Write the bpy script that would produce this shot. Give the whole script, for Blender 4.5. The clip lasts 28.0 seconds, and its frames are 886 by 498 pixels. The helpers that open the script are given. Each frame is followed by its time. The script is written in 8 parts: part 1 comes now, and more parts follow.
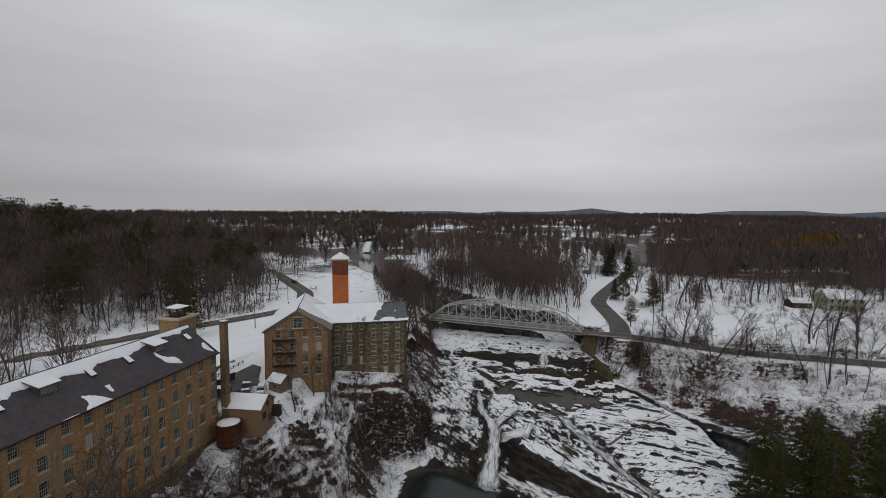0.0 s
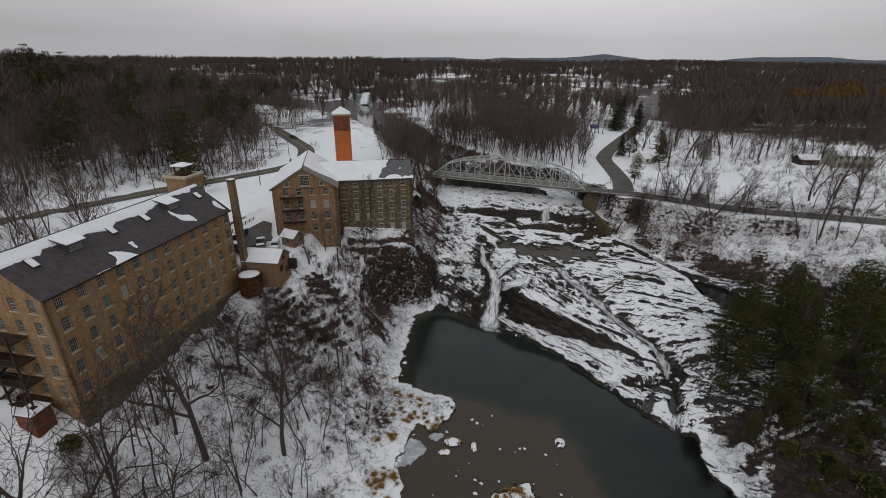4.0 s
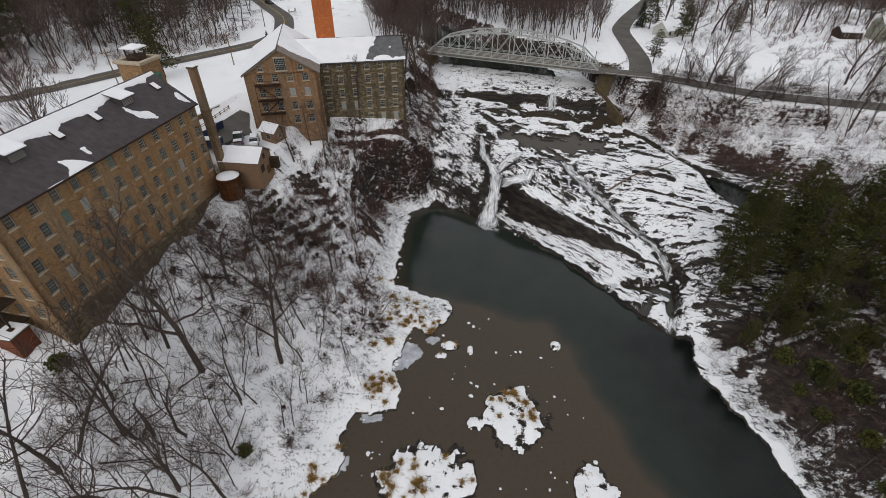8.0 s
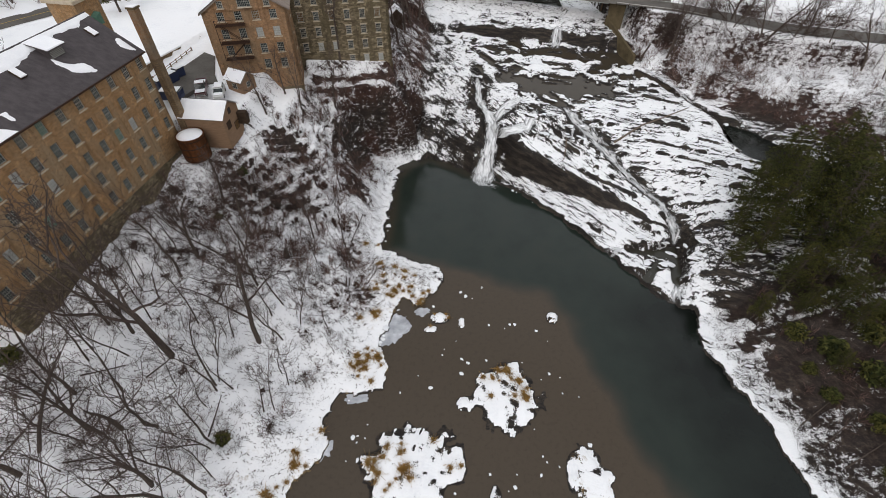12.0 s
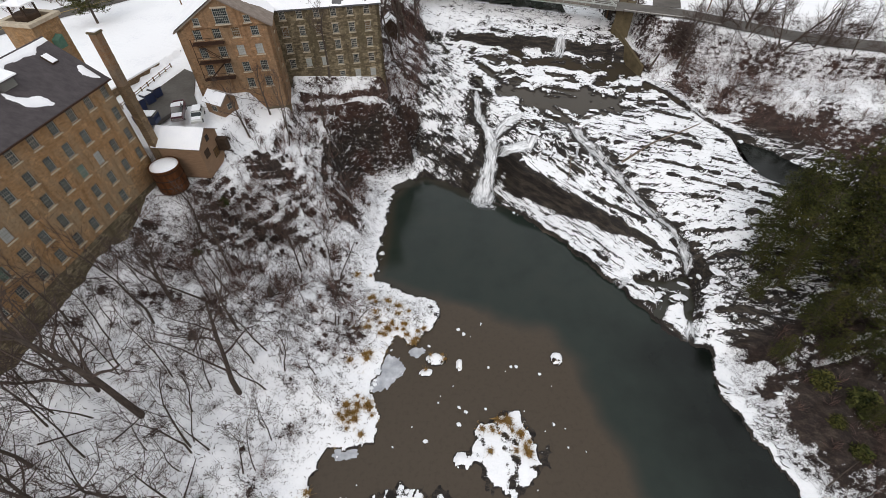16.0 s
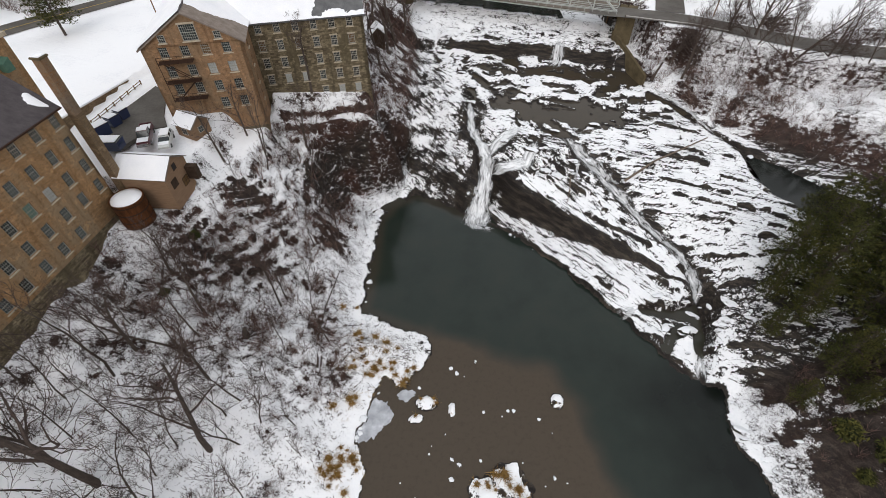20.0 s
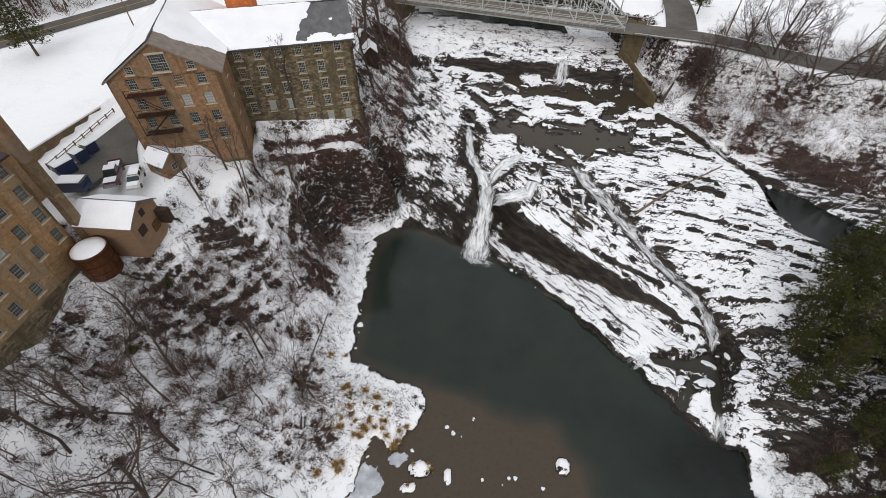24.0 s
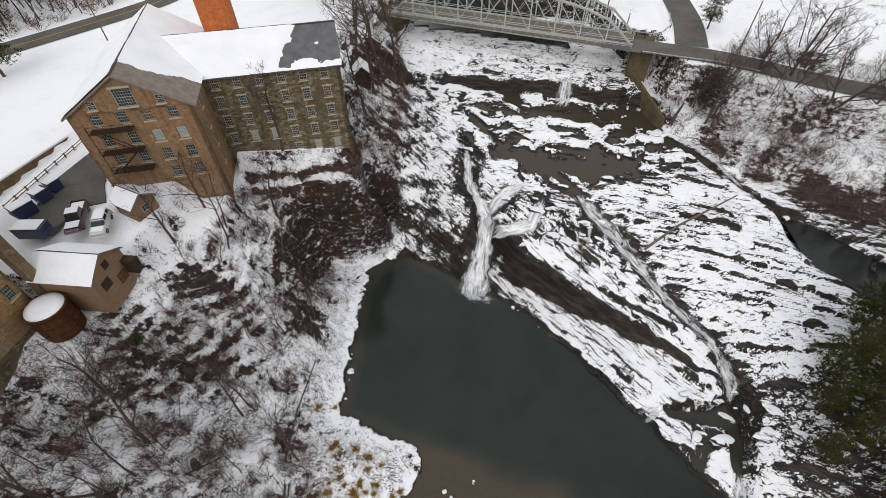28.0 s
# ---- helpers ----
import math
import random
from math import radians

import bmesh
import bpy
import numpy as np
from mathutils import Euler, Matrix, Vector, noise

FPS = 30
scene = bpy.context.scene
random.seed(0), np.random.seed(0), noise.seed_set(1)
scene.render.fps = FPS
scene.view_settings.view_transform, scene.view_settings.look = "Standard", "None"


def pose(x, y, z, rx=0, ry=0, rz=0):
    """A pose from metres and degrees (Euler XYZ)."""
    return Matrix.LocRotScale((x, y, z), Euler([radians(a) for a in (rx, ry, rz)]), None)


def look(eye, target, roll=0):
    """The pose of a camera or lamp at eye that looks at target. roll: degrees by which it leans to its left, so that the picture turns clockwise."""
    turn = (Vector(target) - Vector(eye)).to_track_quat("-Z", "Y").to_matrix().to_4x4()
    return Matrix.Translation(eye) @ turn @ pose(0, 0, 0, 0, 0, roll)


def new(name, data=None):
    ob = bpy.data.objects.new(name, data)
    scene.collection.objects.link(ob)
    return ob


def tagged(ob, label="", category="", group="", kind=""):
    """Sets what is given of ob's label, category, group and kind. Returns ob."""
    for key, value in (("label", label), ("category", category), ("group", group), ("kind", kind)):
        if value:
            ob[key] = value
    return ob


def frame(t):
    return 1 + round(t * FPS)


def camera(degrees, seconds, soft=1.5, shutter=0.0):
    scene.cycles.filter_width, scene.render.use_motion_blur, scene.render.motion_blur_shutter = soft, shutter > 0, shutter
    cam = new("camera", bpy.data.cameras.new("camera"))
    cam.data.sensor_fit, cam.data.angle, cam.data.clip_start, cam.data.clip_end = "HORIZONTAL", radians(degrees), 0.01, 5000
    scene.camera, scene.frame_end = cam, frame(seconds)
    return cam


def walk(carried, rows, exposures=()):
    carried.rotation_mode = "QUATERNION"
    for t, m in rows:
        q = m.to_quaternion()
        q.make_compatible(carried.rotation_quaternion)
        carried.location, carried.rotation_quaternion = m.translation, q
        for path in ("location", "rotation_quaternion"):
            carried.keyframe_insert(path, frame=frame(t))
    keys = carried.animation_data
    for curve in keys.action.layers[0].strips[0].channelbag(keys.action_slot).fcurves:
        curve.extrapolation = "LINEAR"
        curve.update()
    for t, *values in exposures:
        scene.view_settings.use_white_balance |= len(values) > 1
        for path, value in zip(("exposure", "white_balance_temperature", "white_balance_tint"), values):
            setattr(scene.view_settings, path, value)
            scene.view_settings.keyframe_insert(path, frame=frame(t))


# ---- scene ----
cam = camera(88.10, 28.0, soft=0.75)
# seconds, x, y, z in metres, then yaw, pitch and roll in degrees
ROWS = [
    (0.0, 0.0, -0.0, 64.489, -0.0, -4.63, 0.44),
    (0.5, -0.296, -0.295, 64.604, 0.12, -5.88, 0.45),
    (1.0, -0.589, -0.593, 64.725, 0.19, -8.08, 0.48),
    (1.5, -0.86, -0.844, 64.865, 0.18, -10.68, 0.52),
    (2.0, -1.092, -0.991, 64.979, 0.14, -13.6, 0.53),
    (2.5, -1.222, -0.947, 65.034, 0.06, -16.7, 0.53),
    (3.0, -1.251, -0.702, 65.056, 0.0, -19.23, 0.51),
    (3.5, -1.228, -0.326, 65.13, -0.03, -21.15, 0.5),
    (5.5, -1.461, 2.778, 65.35, -0.33, -25.21, 0.57),
    (6.0, -1.54, 3.814, 65.587, -0.38, -25.81, 0.61),
    (6.5, -1.565, 4.823, 65.838, -0.44, -27.45, 0.63),
    (7.0, -1.466, 5.859, 66.001, -0.55, -31.0, 0.66),
    (7.5, -1.305, 6.96, 66.074, -0.62, -34.7, 0.69),
    (8.0, -1.088, 8.124, 66.095, -0.66, -37.72, 0.71),
    (8.5, -0.826, 9.319, 66.108, -0.64, -40.02, 0.7),
    (9.0, -0.531, 10.514, 66.115, -0.6, -41.74, 0.67),
    (9.5, -0.256, 11.625, 66.109, -0.57, -43.03, 0.6),
    (10.0, 0.023, 12.72, 66.035, -0.62, -43.99, 0.52),
    (10.5, 0.263, 13.795, 65.951, -0.68, -44.7, 0.49),
    (11.0, 0.471, 14.935, 65.874, -0.73, -45.25, 0.46),
    (11.5, 0.686, 16.075, 65.838, -0.77, -45.63, 0.43),
    (12.0, 0.87, 17.17, 65.845, -0.73, -45.86, 0.41),
    (12.5, 1.086, 18.241, 65.874, -0.7, -46.03, 0.38),
    (14.5, 1.47, 23.091, 66.225, -0.67, -46.49, 0.27),
    (15.0, 1.565, 24.181, 66.3, -0.63, -46.5, 0.2),
    (15.5, 1.688, 25.181, 66.394, -0.59, -46.54, 0.12),
    (16.0, 1.805, 26.066, 66.51, -0.52, -46.59, 0.05),
    (16.5, 1.941, 26.933, 66.589, -0.49, -46.65, -0.01),
    (17.0, 2.127, 27.873, 66.554, -0.53, -46.69, -0.07),
    (17.5, 2.337, 28.872, 66.421, -0.64, -46.75, -0.14),
    (18.0, 2.437, 29.891, 66.332, -0.62, -46.82, -0.14),
    (18.5, 2.56, 30.918, 66.313, -0.66, -46.88, -0.17),
    (19.0, 2.749, 31.96, 66.314, -0.75, -46.89, -0.22),
    (19.5, 2.939, 33.073, 66.254, -0.77, -46.95, -0.27),
    (20.0, 3.17, 34.21, 66.178, -0.78, -47.0, -0.3),
    (20.5, 3.367, 35.332, 66.116, -0.77, -47.02, -0.36),
    (21.0, 3.55, 36.447, 66.106, -0.72, -47.0, -0.41),
    (21.5, 3.726, 37.587, 66.111, -0.68, -46.95, -0.48),
    (23.5, 3.977, 42.454, 66.601, -0.54, -47.18, -0.47),
    (24.0, 4.141, 43.602, 66.709, -0.63, -47.2, -0.4),
    (24.5, 4.257, 44.754, 66.797, -0.69, -47.27, -0.37),
    (25.0, 4.349, 45.877, 66.879, -0.76, -47.32, -0.34),
    (25.5, 4.396, 46.962, 66.959, -0.85, -47.36, -0.3),
    (26.0, 4.36, 48.031, 67.023, -0.9, -47.39, -0.25),
    (26.5, 4.333, 49.137, 67.089, -0.98, -47.4, -0.24),
    (27.0, 4.326, 50.236, 67.154, -1.04, -47.42, -0.21),
    (27.5, 4.329, 51.341, 67.171, -1.09, -47.47, -0.18),
    (28.0, 4.352, 52.429, 67.18, -1.18, -47.48, -0.14),
]
walk(cam, [(t, pose(x, y, z, 90 + pitch, 0, yaw) @ pose(0, 0, 0, 0, 0, roll)) for t, x, y, z, yaw, pitch, roll in ROWS],
     exposures=[(0.0, -0.60, 6450, 11), (3.0, -0.58, 6500, 12), (6.0, -0.26, 6550, 12), (8.0, -0.05, 6650, 13), (11.0, 0.22, 6650, 13), (17.0, 0.40, 6650, 13), (28.0, 0.32, 6650, 13)])

# ---- light ----
world = bpy.data.worlds.new("overcast_sky")
scene.world = world
world.use_nodes = True
wn, wl = world.node_tree.nodes, world.node_tree.links
SUN_EL, SUN_AZ = radians(32), radians(200)
sky = wn.new("ShaderNodeTexSky")
sky.sky_type, sky.sun_disc, sky.sun_elevation, sky.sun_rotation = "NISHITA", False, SUN_EL, SUN_AZ
tc = wn.new("ShaderNodeTexCoord")
stretch = wn.new("ShaderNodeMapping")
stretch.inputs["Scale"].default_value = (1.0, 1.0, 5.5)
wl.new(tc.outputs["Generated"], stretch.inputs["Vector"])
cloud = wn.new("ShaderNodeTexNoise")
cloud.inputs["Scale"].default_value, cloud.inputs["Detail"].default_value, cloud.inputs["Roughness"].default_value = 1.1, 5.0, 0.5
wl.new(stretch.outputs[0], cloud.inputs["Vector"])
sep = wn.new("ShaderNodeSeparateXYZ")
wl.new(tc.outputs["Generated"], sep.inputs[0])
band = wn.new("ShaderNodeValToRGB")
band.color_ramp.elements[0].position, band.color_ramp.elements[0].color = 0.0, (0.60, 0.60, 0.63, 1)
band.color_ramp.elements[1].position, band.color_ramp.elements[1].color = 0.62, (0.78, 0.84, 0.88, 1)
for at, c in ((0.035, (0.56, 0.55, 0.575, 1)), (0.10, (0.75, 0.72, 0.73, 1)), (0.30, (0.85, 0.84, 0.845, 1))):
    e = band.color_ramp.elements.new(at)
    e.color = c
wl.new(sep.outputs[2], band.inputs[0])
tone = wn.new("ShaderNodeMapRange")
tone.inputs[1].default_value, tone.inputs[2].default_value, tone.inputs[3].default_value, tone.inputs[4].default_value = 0.28, 0.72, 0.80, 1.13
wl.new(cloud.outputs[0], tone.inputs[0])
grey = wn.new("ShaderNodeVectorMath")
grey.operation = "MULTIPLY"
wl.new(band.outputs[0], grey.inputs[0])
wl.new(tone.outputs[0], grey.inputs[1])
clear = wn.new("ShaderNodeVectorMath")
clear.operation = "SCALE"
clear.inputs[3].default_value = 0.012
wl.new(sky.outputs[0], clear.inputs[0])
total = wn.new("ShaderNodeVectorMath")
# thinner cloud, and so brighter, upriver
aim = wn.new("ShaderNodeVectorMath")
aim.operation = "DOT_PRODUCT"
aim.inputs[1].default_value = (0.12, 0.95, 0.28)
wl.new(tc.outputs["Generated"], aim.inputs[0])
glow = wn.new("ShaderNodeMapRange")
glow.inputs[1].default_value, glow.inputs[2].default_value, glow.inputs[3].default_value, glow.inputs[4].default_value = 0.60, 0.98, 0.90, 1.14
wl.new(aim.outputs["Value"], glow.inputs[0])
lit = wn.new("ShaderNodeVectorMath")
lit.operation = "SCALE"
wl.new(grey.outputs[0], lit.inputs[0])
wl.new(glow.outputs[0], lit.inputs[3])
wl.new(lit.outputs[0], total.inputs[0])
wl.new(clear.outputs[0], total.inputs[1])
wl.new(total.outputs[0], wn["Background"].inputs[0])
wn["Background"].inputs[1].default_value = 0.95
sun = new("sun", bpy.data.lights.new("sun", "SUN"))
sun.data.energy, sun.data.angle, sun.data.color = 0.7, radians(35), (1.0, 0.97, 0.93)
sun.matrix_world = look((-30, -80, 90), (0, 20, 0))

# ---- materials ----
class Mat:
    """A small builder for node materials in object or world coordinates."""

    def __init__(self, name, rough=0.8, metal=0.0, spec=0.12, space="Object"):
        self.m = bpy.data.materials.new(name)
        self.m.use_nodes = True
        self.n, self.l = self.m.node_tree.nodes, self.m.node_tree.links
        self.b = self.n["Principled BSDF"]
        self.b.inputs["Roughness"].default_value = rough
        self.b.inputs["Metallic"].default_value = metal
        self.b.inputs["Specular IOR Level"].default_value = spec
        self.tc = self.n.new("ShaderNodeTexCoord").outputs[space] if space != "World" else self.n.new("ShaderNodeNewGeometry").outputs["Position"]

    def put(self, a, b):
        self.l.new(a, b)

    def coords(self, scale=(1, 1, 1), rot=(0, 0, 0), src=None):
        turn, mp = self.n.new("ShaderNodeMapping"), self.n.new("ShaderNodeMapping")
        turn.inputs["Rotation"].default_value, mp.inputs["Scale"].default_value = rot, scale
        self.put(src or self.tc, turn.inputs["Vector"])
        self.put(turn.outputs[0], mp.inputs["Vector"])
        return mp.outputs[0]

    def noise(self, scale, detail=4, rough=0.55, vec=None, dist=0.0):
        t = self.n.new("ShaderNodeTexNoise")
        t.inputs["Scale"].default_value, t.inputs["Detail"].default_value, t.inputs["Roughness"].default_value = scale, detail, rough
        t.inputs["Distortion"].default_value = dist
        self.put(vec or self.tc, t.inputs["Vector"])
        return t.outputs[0]

    def voronoi(self, scale, vec=None, feature="F1", out=0):
        t = self.n.new("ShaderNodeTexVoronoi")
        t.feature = feature
        t.inputs["Scale"].default_value = scale
        self.put(vec or self.tc, t.inputs["Vector"])
        return t.outputs[out]

    def ramp(self, fac, *stops):
        r = self.n.new("ShaderNodeValToRGB").color_ramp
        node = self.n[-1]
        while len(r.elements) < len(stops):
            r.elements.new(0.5)
        for el, (at, c) in zip(r.elements, stops):
            el.position, el.color = at, (*c, 1) if len(c) == 3 else c
        self.put(fac, node.inputs[0])
        return node.outputs[0]

    def step(self, fac, lo, hi, a=0.0, b=1.0):
        r = self.n.new("ShaderNodeMapRange")
        for i, v in enumerate((lo, hi, a, b)):
            r.inputs[1 + i].default_value = v
        self.put(fac, r.inputs[0])
        return r.outputs[0]

    def math(self, op, a, b=None):
        r = self.n.new("ShaderNodeMath")
        r.operation = op
        for i, v in enumerate((a, b)):
            if v is None:
                continue
            if isinstance(v, (int, float)):
                r.inputs[i].default_value = v
            else:
                self.put(v, r.inputs[i])
        return r.outputs[0]

    def mix(self, fac, a, b, how="MIX"):
        r = self.n.new("ShaderNodeMix")
        r.data_type, r.blend_type = "RGBA", how
        for i, v in ((0, fac), (6, a), (7, b)):
            if isinstance(v, (int, float)):
                r.inputs[i].default_value = v
            elif isinstance(v, tuple):
                r.inputs[i].default_value = (*v, 1)
            else:
                self.put(v, r.inputs[i])
        return r.outputs[2]

    def rand(self):
        return self.n.new("ShaderNodeObjectInfo").outputs["Random"]

    def attr(self, name):
        a = self.n.new("ShaderNodeAttribute")
        a.attribute_name = name
        return a.outputs["Fac"]

    def col(self, c):
        if isinstance(c, tuple):
            self.b.inputs["Base Color"].default_value = (*c, 1)
        else:
            self.put(c, self.b.inputs["Base Color"])
        return self

    def rough(self, r):
        self.put(r, self.b.inputs["Roughness"])
        return self

    def bump(self, h, strength=0.3, dist=0.05):
        b = self.n.new("ShaderNodeBump")
        b.inputs["Strength"].default_value, b.inputs["Distance"].default_value = strength, dist
        self.put(h, b.inputs["Height"])
        self.put(b.outputs[0], self.b.inputs["Normal"])
        return self


SNOW = (0.80, 0.81, 0.84)


def grained(name, a, b, scale, rough=0.85, bump=0.2, dist=0.02, metal=0.0, space="Object", spec=0.12, stretch=(1, 1, 1)):
    m = Mat(name, rough, metal, spec, space)
    v = m.coords(stretch)
    big, fine = m.noise(scale, 4, vec=v), m.noise(scale * 9, 3, vec=v)
    m.col(m.ramp(m.math("ADD", m.math("MULTIPLY", big, 0.65), m.math("MULTIPLY", fine, 0.35)), (0.3, a), (0.7, b)))
    m.bump(fine, bump, dist)
    return m.m


def snow_mat():
    m = Mat("snow", 0.7, 0, 0.3, "World")
    big, fine = m.noise(0.35, 4), m.noise(6, 4)
    m.col(m.ramp(m.math("ADD", m.math("MULTIPLY", big, 0.6), m.math("MULTIPLY", fine, 0.4)), (0.3, (0.78, 0.79, 0.82)), (0.6, (0.88, 0.88, 0.89))))
    m.bump(m.math("ADD", m.noise(1.3, 3), m.math("MULTIPLY", fine, 0.3)), 0.35, 0.12)
    m.b.inputs["Subsurface Weight"].default_value = 0.0
    return m.m


def ground_mat():
    """Snow, wet layered rock, leaf litter and gravel, by the sheet's own cover values."""
    m = Mat("ground_cover", 0.75, 0, 0.10, "World")
    flat, dip = m.coords((0.30, 1.15, 2.0), (0, 0, radians(17))), m.coords((0.20, 1.25, 1.2), (0, 0, radians(51)))
    fine = m.noise(5.5, 6, 0.68)
    lay = []
    for v, sc in ((flat, 1.1), (dip, 1.0)):
        a, b = m.noise(sc, 6, 0.62, v, 0.3), m.noise(sc * 0.8, 5, 0.6, v, 0.5)
        crack = m.step(m.math("ABSOLUTE", m.math("SUBTRACT", b, 0.5)), 0.008, 0.05, 1.0, 0.0)
        lay.append((a, crack))
    slab = m.attr("slab")
    wob = m.noise(0.9, 4, 0.6)
    layer, crack = m.mix(slab, lay[0][0], lay[1][0]), m.mix(slab, lay[0][1], lay[1][1])
    rock = m.ramp(m.math("ADD", m.math("MULTIPLY", layer, 0.55), m.math("MULTIPLY", fine, 0.45)),
                  (0.30, (0.008, 0.007, 0.007)), (0.48, (0.024, 0.020, 0.018)), (0.58, (0.060, 0.049, 0.038)), (0.72, (0.14, 0.112, 0.076)))
    litter = m.ramp(m.math("ADD", m.math("MULTIPLY", m.noise(0.9, 5), 0.5), m.math("MULTIPLY", m.noise(9, 4, 0.7), 0.5)),
                    (0.3, (0.013, 0.007, 0.006)), (0.5, (0.044, 0.023, 0.018)), (0.7, (0.125, 0.074, 0.056)))
    grass = m.ramp(m.noise(9, 4), (0.3, (0.20, 0.125, 0.05)), (0.7, (0.40, 0.285, 0.135)))
    snow = m.ramp(m.math("ADD", m.math("MULTIPLY", m.noise(0.22, 4), 0.5), m.math("MULTIPLY", m.noise(2.6, 6, 0.65), 0.5)),
                  (0.28, (0.78, 0.785, 0.815)), (0.48, (0.90, 0.90, 0.91)))
    base = m.mix(m.attr("litter"), rock, litter)
    base = m.mix(m.math("MULTIPLY", m.attr("grass"), m.step(m.noise(1.6, 5, 0.65), 0.46, 0.58)), base, grass)
    blocks = []
    for v in (m.coords((0.26, 0.75, 0.5), (0, 0, radians(17))), m.coords((0.18, 0.85, 0.5), (0, 0, radians(51)))):
        bend = m.n.new("ShaderNodeVectorMath")
        bend.operation = "ADD"
        m.put(v, bend.inputs[0])
        m.put(m.math("MULTIPLY", wob, 0.9), bend.inputs[1])
        blocks.append(m.voronoi(1.0, bend.outputs[0], "DISTANCE_TO_EDGE"))
    joint = m.math("MULTIPLY", m.step(m.mix(slab, blocks[0], blocks[1]), 0.015, 0.075, 1.0, 0.0), m.step(m.noise(0.45, 4), 0.45, 0.60))
    # broken edge of the snow, cracks between beds, twigs and leaves through it
    rk = m.attr("rock")
    edge = m.math("ADD", m.attr("snow"), m.math("MULTIPLY", m.math("SUBTRACT", fine, 0.5), 1.25))
    edge = m.math("ADD", edge, m.math("MULTIPLY", m.math("SUBTRACT", layer, 0.5), m.math("ADD", m.math("MULTIPLY", rk, 0.3), 0.9)))
    edge = m.math("SUBTRACT", edge, m.math("MULTIPLY", m.math("MULTIPLY", crack, rk), 0.34))
    edge = m.math("SUBTRACT", edge, m.math("MULTIPLY", m.math("MULTIPLY", joint, rk), 0.5))
    mid = m.math("MULTIPLY", m.math("SUBTRACT", m.noise(1.15, 5, 0.6), 0.48), m.math("SUBTRACT", 1.0, rk))
    edge = m.math("ADD", edge, m.math("MULTIPLY", m.math("MULTIPLY", mid, m.attr("speck")), 1.3))
    dots = m.step(m.noise(3.0, 8, 0.82, None, 1.6), 0.505, 0.56)
    edge = m.math("SUBTRACT", edge, m.math("MULTIPLY", m.math("MULTIPLY", dots, m.attr("speck")), 0.54))
    f = m.step(edge, 0.47, 0.54)
    tuftf = m.math("MULTIPLY", m.attr("grass"), m.step(m.noise(1.1, 6, 0.7), 0.56, 0.63))
    m.col(m.mix(tuftf, m.mix(f, base, snow), grass))
    m.rough(m.mix(f, (0.38, 0.38, 0.38), (0.8, 0.8, 0.8)))
    m.bump(m.math("ADD", m.math("ADD", layer, m.math("MULTIPLY", fine, 0.5)), m.math("MULTIPLY", f, 0.5)), 0.6, 0.18)
    return m.m


def water_mat():
    m = Mat("river_water", 0.06, 0, 0.5, "World")
    m.b.inputs["IOR"].default_value = 1.33
    # shallow sets silt brown; its low end also paints the pines' dark reflection
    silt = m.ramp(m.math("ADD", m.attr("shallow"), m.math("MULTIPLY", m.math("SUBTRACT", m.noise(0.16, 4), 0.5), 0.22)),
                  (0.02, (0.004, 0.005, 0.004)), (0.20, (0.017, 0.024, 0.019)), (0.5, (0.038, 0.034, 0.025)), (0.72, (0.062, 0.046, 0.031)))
    m.col(m.mix(m.math("MULTIPLY", m.attr("shallow"), m.step(m.noise(1.4, 6, 0.7), 0.5, 0.72, 0, 0.5)), silt, (0.036, 0.027, 0.020)))
    ripple = m.math("ADD", m.noise(1.8, 3, vec=m.coords((1, 2.2, 1), (0, 0, 0.4))), m.math("MULTIPLY", m.noise(6, 2), 0.4))
    m.bump(ripple, 0.10, 0.08)
    return m.m


def foam_mat():
    m = Mat("falling_water", 0.45, 0, 0.4, "Object")
    flow = m.n.new("ShaderNodeCombineXYZ")
    m.put(m.attr("across"), flow.inputs[0])
    m.put(m.attr("along"), flow.inputs[1])
    run = m.noise(1, 6, 0.65, m.coords((2.0, 0.35, 1), src=flow.outputs[0]), 0.25)
    m.col(m.ramp(run, (0.28, (0.36, 0.37, 0.36)), (0.46, (0.74, 0.75, 0.76)), (0.60, (0.92, 0.92, 0.93))))
    thin = m.math("ADD", m.attr("thick"), m.math("MULTIPLY", m.math("SUBTRACT", m.noise(1, 7, 0.72, m.coords((2.0, 0.45, 1), src=flow.outputs[0]), 0.5), 0.5), 2.4))
    m.put(m.step(thin, 0.40, 1.10, 0.0, 0.95), m.b.inputs["Alpha"])
    m.bump(run, 0.6, 0.1)
    return m.m


